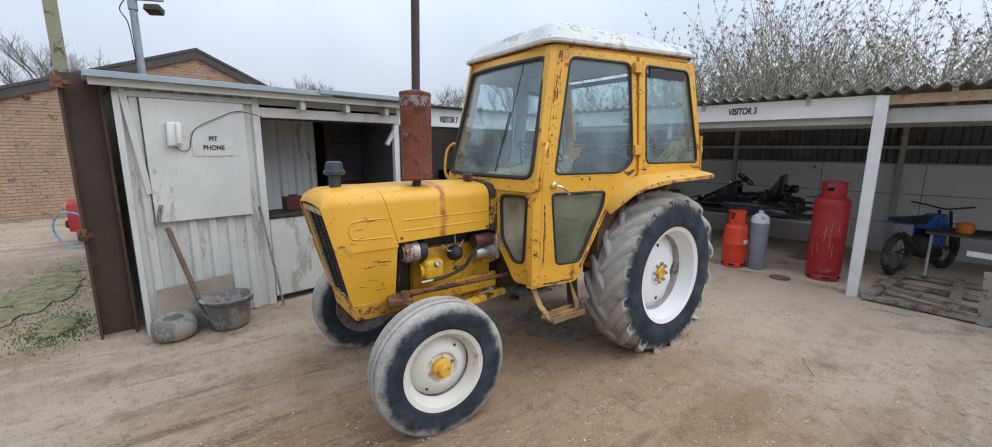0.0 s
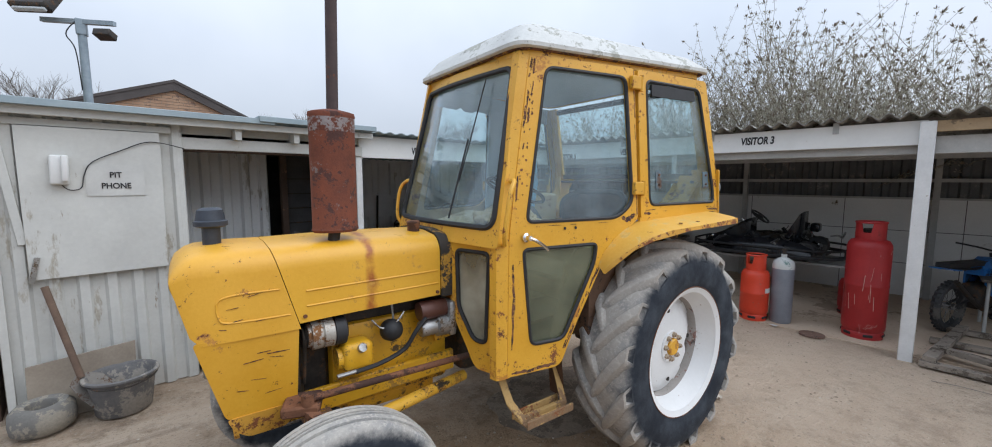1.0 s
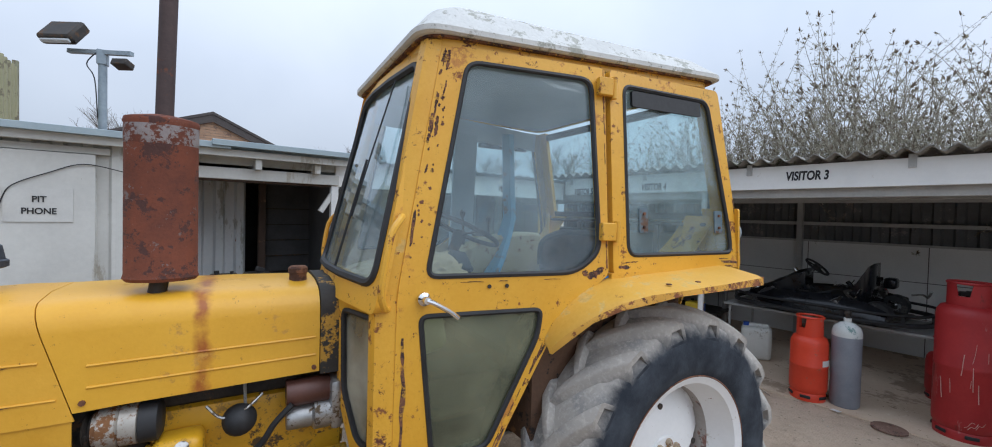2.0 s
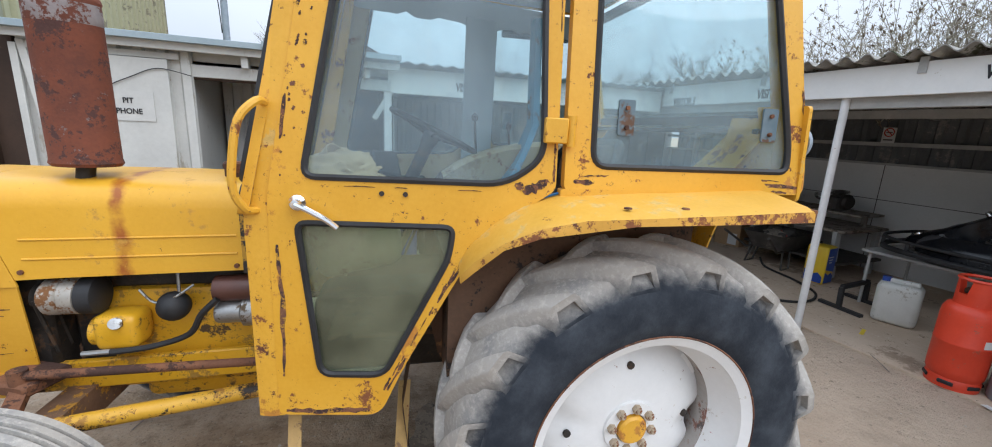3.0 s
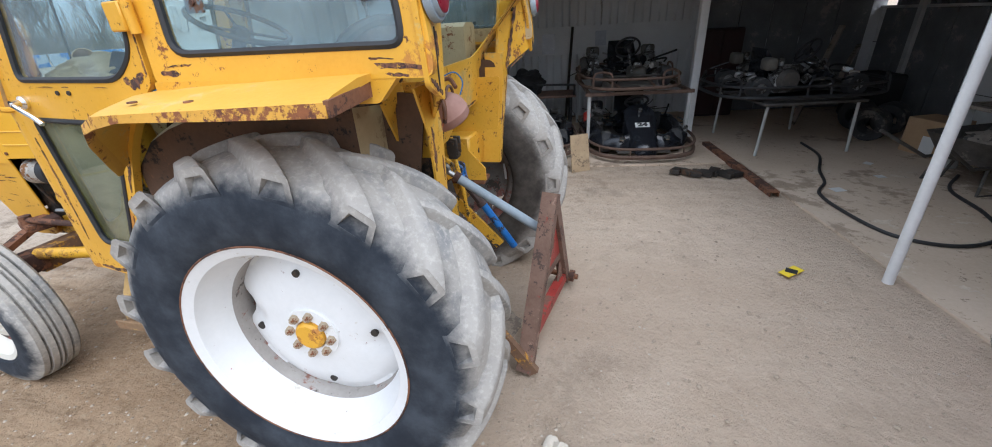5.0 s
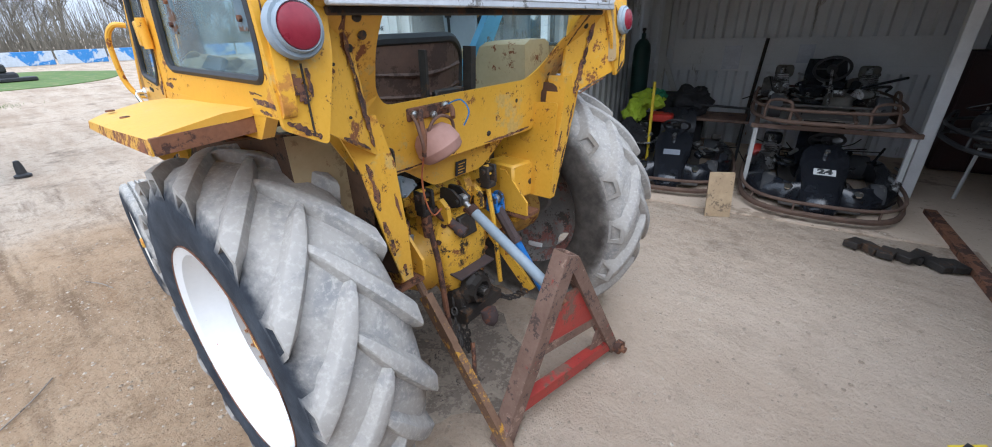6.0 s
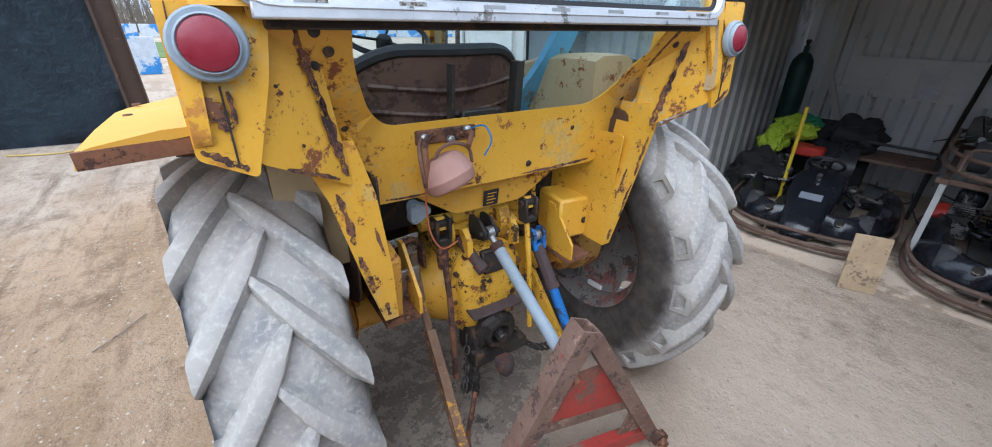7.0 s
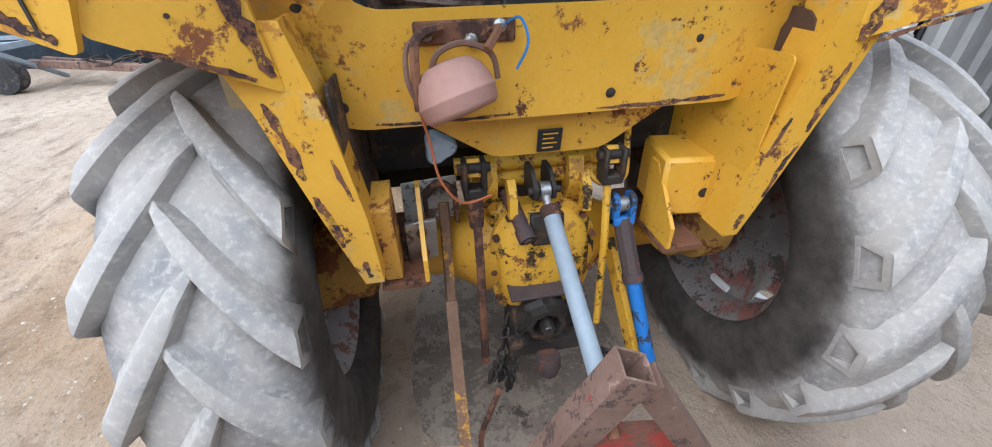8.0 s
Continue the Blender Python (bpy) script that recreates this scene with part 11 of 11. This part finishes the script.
    tc = shed_thing("tool_cabinet", "dark red cabinet form for a seat-like panel in the corner bay", "cabinet", bm, M_MAROON)
    for x in (0.47, 0.77):
        bm = nb()
        box(bm, (x, 2.570, 0.66), (0.285, 0.014, 1.20), bev=0.004)
        d = part("door", bm, M_MAROON, tc)
        bm = nb()
        box(bm, (0.62 + (0.04 if x > 0.62 else -0.04), 2.557, 0.7), (0.02, 0.012, 0.10), bev=0.003)
        h = part("handle", bm, M_STEEL, d)
        d.matrix_world = SHED
        h.matrix_world = SHED
    bm = nb()
    bar(bm, (1.5, 1.9, 0.0), (2.2, 2.5, 1.25), 0.07, 0.04)
    bar(bm, (1.6, 1.3, 0.75), (2.3, 2.2, 1.0), 0.05, 0.05)
    shed_thing("timber_lengths", "old timber lengths leaning in the corner", "timber", bm, M_OLDWOOD)
    for x, y, z in ((1.9, 1.0, 0.0), (2.3, 1.25, 0.0), (2.1, 1.55, 0.0)):
        bm = nb()
        lathe(bm, [(0.10, -0.08), (0.19, -0.08), (0.205, 0), (0.19, 0.08), (0.10, 0.08)], (x, y, z + 0.21), (0.8, 0.5, 0.15), 24, loop=True)
        shed_thing("spare_tyre", "dusty black spare tyre leaning in the corner", "tyre", bm, M_TYRE, "spare tyres")
    bm = nb()
    box(bm, (2.65, 2.2, 0.32), (0.45, 0.6, 0.62), bev=0.03)
    shed_thing("crate", "dark plastic storage crate in the corner", "crate", bm, M_CLOTH)
    # no smoking notice
    n = root("no_smoking_sign", in_shed(2.9, -1.015, 1.85), "white no smoking notice with a red ring", "sign")
    m = SHED @ Matrix.Translation((2.90, -1.015, 1.85)) @ pose(0, 0, 0, 90, 0, -90) @ Matrix.Scale(0.74, 4)
    bm = nb()
    box(bm, (0, -0.02, 0), (0.20, 0.27, 0.004))
    part("panel", bm, M_PAPER, n).matrix_world = m
    bm = nb()
    tube(bm, [(0.07 * math.cos(a), 0.03 + 0.07 * math.sin(a), 0.004) for a in (2 * math.pi * i / 24 for i in range(24))], 0.009, 5, closed=True)
    bar(bm, (-0.05, 0.08, 0.004), (0.05, -0.02, 0.004), 0.014, 0.006)
    part("ring", bm, M_KRED, n).matrix_world = m
    bm = nb()
    box(bm, (0, 0.03, 0.004), (0.09, 0.014, 0.004))
    part("bar", bm, M_INK, n).matrix_world = m
    bm = nb()
    box(bm, (0, -0.10, 0.004), (0.14, 0.02, 0.004))
    part("bar", bm, M_INK, n).matrix_world = m
    # scraps on the ground
    bm = nb()
    box(bm, (-0.50, -2.02, 0.016), (0.16, 0.07, 0.004), (0, 0, 30))
    a = shed_thing("hazard_tape", "scrap of black and yellow hazard tape", "tape", bm, M_TAPEY)
    bm = nb()
    box(bm, (-0.50, -2.02, 0.0195), (0.055, 0.068, 0.003), (0, 0, 55))
    part("black_stripe", bm, M_INK, a).matrix_world = SHED
    bm = nb()
    box(bm, (0.56, -2.36, 0.016), (0.16, 0.03, 0.004), (0, 0, 20))
    shed_thing("tape_scrap", "scrap of yellow tape on the ground", "tape", bm, M_TAPEY)
    for x, y, rz, s in ((0.62, -0.62, 15, 0.12), (1.35, 0.1, 40, 0.1), (0.1, -3.35, 70, 0.07), (1.2, -0.3, 10, 0.09)):
        bm = nb()
        box(bm, (x, y, 0.016), (s, s * 0.7, 0.003), (3, 2, rz))
        shed_thing("paper_scrap", "small scrap of white paper on the ground", "paper", bm, M_PAPER, "paper scraps")
    bm = nb()
    lathe(bm, [(0.12, 0), (0.12, 0.012), (0.10, 0.016), (0.001, 0.016)], (0.06, -3.72, 0.008), (0, 0, 1), 28)
    shed_thing("drain_cover", "small round rusty drain cover in the concrete", "drain cover", bm, M_RUSTB)


M_MAROON = mat("maroon_steel", (0.022, 0.008, 0.008), (0.04, 0.012, 0.012), 0.6, 0.1, 5, 0.1, 60)
east_bays()


def north_bay_things():
    # safety vests heaped on boxes
    b = root("storage_boxes", in_shed(-2.75, 2.2, 0), "dark plastic boxes heaped with bags", "boxes")
    for x, y, z, s in ((-2.85, 2.25, 0.25, 0.48), (-2.35, 2.4, 0.24, 0.46), (-2.55, 2.3, 0.62, 0.34)):
        bm = nb()
        box(bm, (x, y, z), (s, s * 0.9, s), (0, 0, 8), bev=0.04, seg=2)
        part("box", bm, M_CLOTH, b, smooth=60).matrix_world = SHED
    def heap(name, label, cat, c, s, material, seed):
        bm = nb()
        g = bmesh.ops.create_icosphere(bm, subdivisions=4, radius=1)["verts"]
        for v in g:
            q = v.co * 1.6 + Vector((seed, 0, 0))
            kk = 1 + 0.5 * noise.noise(q) + 0.22 * noise.noise(q * 3.1)
            v.co = Vector((c[0] + v.co.x * s[0] * kk, c[1] + v.co.y * s[1] * kk, c[2] + v.co.z * s[2] * kk))
        shed_thing(name, label, cat, bm, material)
    heap("safety_vest", "crumpled lime safety vest thrown over boxes", "vest", (-2.80, 1.95, 0.72), (0.20, 0.16, 0.12), M_HIVIS, 1)
    heap("safety_vest", "crumpled lime safety vest thrown over boxes", "vest", (-2.92, 1.85, 0.58), (0.12, 0.12, 0.16), M_HIVIS, 5)
    heap("green_jacket", "crumpled green jacket on the heap", "jacket", (-2.70, 2.05, 0.80), (0.12, 0.12, 0.07), M_GREENC, 9)
    heap("black_bag", "slumped black bag on the heap", "bag", (-2.28, 2.15, 0.72), (0.24, 0.2, 0.17), M_CLOTH, 12)
    heap("black_bag", "slumped black bag on the floor", "bag", (-2.95, 1.6, 0.25), (0.26, 0.22, 0.25), M_CLOTH, 15)
    bm = nb()
    box(bm, (-2.55, 1.75, 0.56), (0.28, 0.22, 0.10), bev=0.02)
    shed_thing("red_case", "red plastic tool case on the heap", "case", bm, M_KRED)
    t = table("side_table", in_shed(-1.95, 2.25, 0.012), 0.75, 0.55, 0.52, "rusty steel trolley with a low rail", M_RUSTB, M_BLACK)
    bm = nb()
    tube(bm, smoothpath([(-2.3, 2.0, 0.53), (-2.3, 2.0, 0.68), (-1.65, 2.0, 0.68), (-1.6, 2.0, 0.66), (-1.6, 2.0, 0.53)], 4), 0.015, 7)
    part("rail", bm, M_BLACK, t).matrix_world = SHED
    bm = nb()
    tube(bm, [(-2.62, 1.50, 0.02), (-2.66, 1.62, 1.0)], 0.018, 8)
    shed_thing("yellow_pole", "thin yellow pole standing among the heap", "pole", bm, M_TAPEY)
    bm = nb()
    bar(bm, (-1.66, 2.85, 0.0), (-1.57, 2.92, 1.43), 0.03, 0.03)
    shed_thing("steel_bar", "dark steel bar leaning on the back wall", "steel bar", bm, M_IRON)
    # leaning chipboard
    bm = nb()
    plate(bm, [(-0.11, 0), (0.11, 0), (0.115, 0.40), (-0.10, 0.40)], [], 0.018, lambda u, v, w: in_shed(-1.66, 0.10, 0.0, 22) @ Vector((u, 0.22 * v + w, v + 0.002)))
    tagged(part("timber_offcut", bm, M_WOOD), "pale timber board leaning on a kart bumper", "board")
    for x, z, w, h in ((-1.95, 1.19, 0.21, 0.30), (-1.12, 1.24, 0.17, 0.22)):
        bm = nb()
        box(bm, (x, NORTH_Y - 0.045, z), (w, 0.004, h))
        shed_thing("notice_sheet", "shiny laminated notice sheet on the wall", "notice", bm, M_SHEET, "wall notices")
    bm = nb()
    lathe(bm, [(0.13, 0), (0.15, 0.02), (0.155, 0.4), (0.165, 0.42), (0.165, 0.45), (0.14, 0.46), (0.001, 0.46)], (-3.17, 0.45, 0.0), (0, 0, 1), 28)
    shed_thing("blue_barrel", "blue plastic barrel standing in the bay", "barrel", bm, M_TINB)


M_SHEET = mat("laminated_sheet", (0.40, 0.42, 0.48), (0.55, 0.58, 0.63), 0.25, 0, 5, 0.1, 40)
north_bay_things()


def far_bay():
    # dirt bike
    b = root("dirt_bike", in_shed(1.75, -4.55, 0.012), "blue and black off-road motorbike beside a table", "motorbike")
    m = in_shed(1.80, -5.0, 0.012, 65) @ Matrix.Scale(0.88, 4)
    for y in (-0.62, 0.62):
        bm = nb()
        lathe(bm, [(0.24, -0.035), (0.30, -0.045), (0.33, 0), (0.30, 0.045), (0.24, 0.035)], (0, y, 0.33), (1, 0, 0), 36, loop=True)
        for i in range(28):
            a = 2 * math.pi * i / 28
            box(bm, (0.0, y + 0.325 * math.cos(a), 0.33 + 0.325 * math.sin(a)), (0.07, 0.02, 0.025), (math.degrees(a), 0, 0))
        w = part("wheel", bm, M_TYRE, b, "knobbly tyre", smooth=45)
        w.matrix_world = m
        bm = nb()
        for i in range(14):
            a = 2 * math.pi * i / 14
            tube(bm, [(0.02 if i % 2 else -0.02, y, 0.33), (0, y + 0.25 * math.cos(a), 0.33 + 0.25 * math.sin(a))], 0.003, 4)
        cyl(bm, (-0.06, y, 0.33), (0.06, y, 0.33), 0.04, seg=14)
        part("spokes", bm, M_KENG, w).matrix_world = m
    bm = nb()
    for x in (-0.07, 0.07):
        tube(bm, [(x, -0.62, 0.33), (x, -0.42, 0.95)], 0.02, 8)
    tube(bm, smoothpath([(-0.38, -0.28, 1.06), (-0.2, -0.38, 1.02), (0, -0.40, 0.98), (0.2, -0.38, 1.02), (0.38, -0.28, 1.06)], 4), 0.012, 8)
    part("fork", bm, M_BLACK, b).matrix_world = m
    bm = nb()
    rows = []
    for y, w_, z0, z1 in ((-0.40, 0.08, 0.72, 0.90), (-0.15, 0.13, 0.66, 0.92), (0.10, 0.09, 0.70, 0.86)):
        rows.append([Vector((-w_, y, z0)), Vector((w_, y, z0)), Vector((w_ * 0.7, y, z1)), Vector((-w_ * 0.7, y, z1))])
    loft(bm, rows)
    part("fuel_tank", bm, M_BLUEP, b, "blue tank cowl", smooth=50).matrix_world = m
    bm = nb()
    bar(bm, (0, 0.0, 0.86), (0, 0.85, 0.88), 0.14, 0.06)
    part("saddle", bm, M_BLACK, b).matrix_world = m
    bm = nb()
    box(bm, (0, 0, 0.42), (0.22, 0.34, 0.34), bev=0.05, seg=2)
    part("engine", bm, M_IRON, b, smooth=50).matrix_world = m
    for x in (-0.13, 0.13):
        bm = nb()
        loft(bm, [[Vector((x * k, y, z0)), Vector((x * k + 0.02, y, z0)), Vector((x * k + 0.02, y, z1)), Vector((x * k, y, z1))] for k, y, z0, z1 in ((0.8, -0.36, 0.42, 0.80), (1.0, -0.18, 0.36, 0.82), (0.8, 0.06, 0.5, 0.78))])
        part("shroud", bm, M_BLUEP, b, "blue side shroud", smooth=50).matrix_world = m
    bm = nb()
    tube(bm, smoothpath([(-0.1, -0.1, 0.45), (-0.14, -0.2, 0.3), (-0.15, 0.1, 0.25), (-0.15, 0.5, 0.45), (-0.14, 0.85, 0.7)], 5), 0.028, 8)
    part("exhaust_pipe", bm, M_IRON, b).matrix_world = m
    bm = nb()
    for x in (-0.05, 0.05):
        tube(bm, [(x, 0.62, 0.33), (x, 0.12, 0.42), (x * 0.6, -0.36, 0.86), (x, 0.15, 0.80), (x, 0.7, 0.82)], 0.016, 7)
    part("frame", bm, M_BLACK, b).matrix_world = m
    bm = nb()
    bar(bm, (0, -0.95, 0.70), (0, -0.40, 0.76), 0.12, 0.012)
    part("mudguard", bm, M_BLUEP, b, "blue mudguard").matrix_world = m
    bm = nb()
    bar(bm, (0, 0.55, 0.80), (0, 1.0, 0.86), 0.13, 0.015)
    part("mudguard", bm, M_BLUEP, b, "blue mudguard").matrix_world = m
    table("white_table", in_shed(1.75, -5.6, 0.012), 0.7, 1.2, 0.62, "dusty metal table with pale legs and oddments on it", M_KDIRT, M_GREYW)
    table("white_table", in_shed(1.85, -7.1, 0.012), 0.7, 1.3, 0.62, "dusty metal table in the far bay", M_KDIRT, M_GREYW)
    bm = nb()
    lathe(bm, [(0.08, 0), (0.09, 0.10), (0.06, 0.13), (0.001, 0.13)], (1.65, -5.35, 0.634), (0, 0, 1), 20)
    shed_thing("orange_tub", "small orange plastic tub on the table", "tub", bm, M_ORANGEP)
    for x, y, s in ((1.8, -5.75, 0.22), (1.95, -5.95, 0.26), (1.8, -6.9, 0.3), (1.9, -7.3, 0.24)):
        bm = nb()
        box(bm, (x, y, 0.634 + s / 2), (s, s * 1.1, s), (0, 0, 20), bev=0.02)
        shed_thing("storage_box", "dark storage box on the pale table", "box", bm, M_CLOTH, "boxes on the tables")
    bm = nb()
    bar(bm, (0.75, -5.35, 0.52), (0.55, -6.4, 0.50), 0.03, 0.06)
    shed_thing("white_board_length", "white painted board across the bay", "board", bm, M_POST)
    # timber frame on the ground
    f = root("broken_pallet", pose(3.4, -2.0, 0), "broken grey timber pallet frame lying on the ground", "pallet")
    for a, c in (((2.92, -1.60, 0.04), (2.98, -2.85, 0.04)), ((3.75, -1.55, 0.05), (3.85, -2.9, 0.05)), ((4.35, -1.6, 0.05), (4.45, -2.9, 0.05)), ((2.9, -1.66, 0.09), (4.4, -1.72, 0.09)), ((2.95, -2.3, 0.09), (4.4, -2.2, 0.09)), ((3.3, -1.7, 0.10), (3.0, -2.7, 0.10))):
        bm = nb()
        bar(bm, a, c, 0.09, 0.045)
        part("timber", bm, M_OLDWOOD, f)
    bm = nb()
    bar(bm, (2.95, -2.52, 0.0), (2.98, -2.50, 0.52), 0.09, 0.09, (1, 0, 0))
    tagged(part("timber_stump", bm, M_OLDWOOD), "short weathered timber post standing at the bay edge", "post")
    # fluorescent battens under the roof
    for x, y in ((1.2, -3.6), (1.2, -5.8)):
        bm = nb()
        box(bm, (x, y, 2.02), (0.10, 1.2, 0.06), bev=0.01)
        shed_thing("light_batten", "unlit pale fluorescent batten under the roof", "light fitting", bm, M_GREYW, "light battens")


M_ORANGEP = mat("orange_plastic", (0.62, 0.16, 0.02), (0.7, 0.2, 0.03), 0.5, 0, 6, 0.05, 60)
far_bay()


def ground_litter():
    bm = nb()
    rnd = random.Random(21)
    base = [Vector(p) for p in ((1, 0, -0.3), (0.3, 0.9, -0.3), (-0.8, 0.5, -0.3), (-0.7, -0.7, -0.3), (0.4, -0.9, -0.3), (0.1, 0.1, 0.7))]
    verts, faces = [], []
    for i in range(5200):
        x, y = rnd.uniform(-5.5, 4.2), rnd.uniform(-4.8, 3.0)
        s = rnd.choice((0.004, 0.005, 0.007, 0.009, 0.012)) * rnd.uniform(0.7, 1.3)
        a = rnd.uniform(0, 6.3)
        c, sn = math.cos(a), math.sin(a)
        k = len(verts)
        for p in base:
            verts.append((x + s * (p.x * c - p.y * sn), y + s * (p.x * sn + p.y * c), 0.002 + s * 0.6 * p.z))
        faces += [(k, k + 1, k + 5), (k + 1, k + 2, k + 5), (k + 2, k + 3, k + 5), (k + 3, k + 4, k + 5), (k + 4, k, k + 5)]
    me = bpy.data.meshes.new("gravel")
    me.from_pydata(verts, [], faces)
    me.materials.append(M_STONE)
    tagged(new("gravel", me), "loose small stones on the dirt", "gravel", kind="stuff")
    # crumpled paper by the wheel
    bm = nb()
    g = bmesh.ops.create_grid(bm, x_segments=14, y_segments=10, size=1)["verts"]
    for v in g:
        u, w = v.co.x, v.co.y
        k = 1 + 0.35 * noise.noise(Vector((u * 1.7, w * 1.7, 8)))
        v.co = Vector((0.82 + (u * 0.045 + w * 0.03) * k, -0.71 + (w * 0.075 - u * 0.02) * k, 0.020 + 0.022 * noise.noise(Vector((u * 2.2, w * 2.2, 3))) + 0.008 * noise.noise(Vector((u * 6, w * 6, 1)))))
    tagged(part("crumpled_paper", bm, M_PAPERD), "flattened pale paper lying by the rear wheel", "paper")
    for i, (x, y, l, rz) in enumerate(((-2.55, -1.05, 0.3, 20), (-2.2, 0.45, 0.25, 80), (-1.4, -1.55, 0.35, 140), (0.6, -1.8, 0.3, 30), (2.6, -1.9, 0.35, 100), (2.9, 0.25, 0.3, 60))):
        bm = nb()
        d = Vector((math.cos(radians(rz)), math.sin(radians(rz)), 0)) * l / 2
        p = Vector((x, y, 0.008))
        tube(bm, smoothpath([p - d, p + Vector((0.01, 0.015, 0.004)), p + d], 3), 0.004, 5)
        tagged(part("twig", bm, M_OLDWOOD), "thin dry twig lying on the dirt", "twig", "twigs")


M_STONE = mat("soil_coloured_stone", (0.27, 0.205, 0.145), (0.44, 0.36, 0.27), 0.95, 0, 3, 0.1, 30)
M_PAPERD = mat("dirty_paper", (0.50, 0.44, 0.36), (0.62, 0.56, 0.47), 0.9, 0, 9, 0.1, 60)
ground_litter()


# -- loose stones and chips over the yard --
def loose_stones():
    rnd = random.Random(31)
    bm = nb()
    for i in range(5200):
        if i < 3400:
            x, y = rnd.uniform(-5.0, 3.2), rnd.uniform(-4.2, 2.2)
        else:
            x, y = rnd.gauss(-0.6, 1.2), rnd.gauss(-1.3, 0.9)
        r = min(0.011, 0.003 * math.exp(rnd.gauss(0.2, 0.5)))
        z = -0.004 + 0.012 * noise.noise(Vector((x * 0.9, y * 0.9, 0))) + 0.006 * noise.noise(Vector((x * 3.1, y * 3.1, 5)))
        top = bm.verts.new((x + rnd.uniform(-.3, .3) * r, y + rnd.uniform(-.3, .3) * r, z + r * rnd.uniform(0.5, 0.9)))
        k = rnd.randint(4, 6)
        a0 = rnd.uniform(0, 6)
        ring = [bm.verts.new((x + r * rnd.uniform(0.7, 1.2) * math.cos(a0 + 6.283 * j / k), y + r * rnd.uniform(0.7, 1.2) * math.sin(a0 + 6.283 * j / k), z + r * rnd.uniform(-0.1, 0.25))) for j in range(k)]
        for j in range(k):
            bm.faces.new((ring[j], ring[(j + 1) % k], top))
        bm.faces.new(ring[::-1])
    me = bpy.data.meshes.new("gravel")
    bm.to_mesh(me)
    bm.free()
    me.materials.append(M_GRIT)
    tagged(new("gravel", me), "small loose stones and grit on the dirt", "gravel", kind="stuff")


M_GRIT = mat("grit_stone", (0.40, 0.33, 0.25), (0.62, 0.54, 0.44), 0.9, 0, 25, 0.2, 120)
loose_stones()


# an irregular darker patch laid on the ground below the tractor
def oil_stain():
    rnd = random.Random(8)
    bm = nb()
    k = 44
    def height(x, y):
        return -0.004 + 0.012 * noise.noise(Vector((x * 0.9, y * 0.9, 0))) + 0.006 * noise.noise(Vector((x * 3.1, y * 3.1, 5)))
    rings = []
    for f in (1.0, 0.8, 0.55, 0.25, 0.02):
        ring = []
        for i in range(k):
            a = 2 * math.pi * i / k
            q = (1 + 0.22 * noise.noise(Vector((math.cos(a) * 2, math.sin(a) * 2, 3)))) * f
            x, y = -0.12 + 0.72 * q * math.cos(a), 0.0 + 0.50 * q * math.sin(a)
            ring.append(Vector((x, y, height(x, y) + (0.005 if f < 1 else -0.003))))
        rings.append(ring)
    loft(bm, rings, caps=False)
    tagged(part("oil_stain", bm, M_DARKGROUND, smooth=60), "irregular darker ground patch under the tractor", "stain", kind="stuff")


oil_stain()
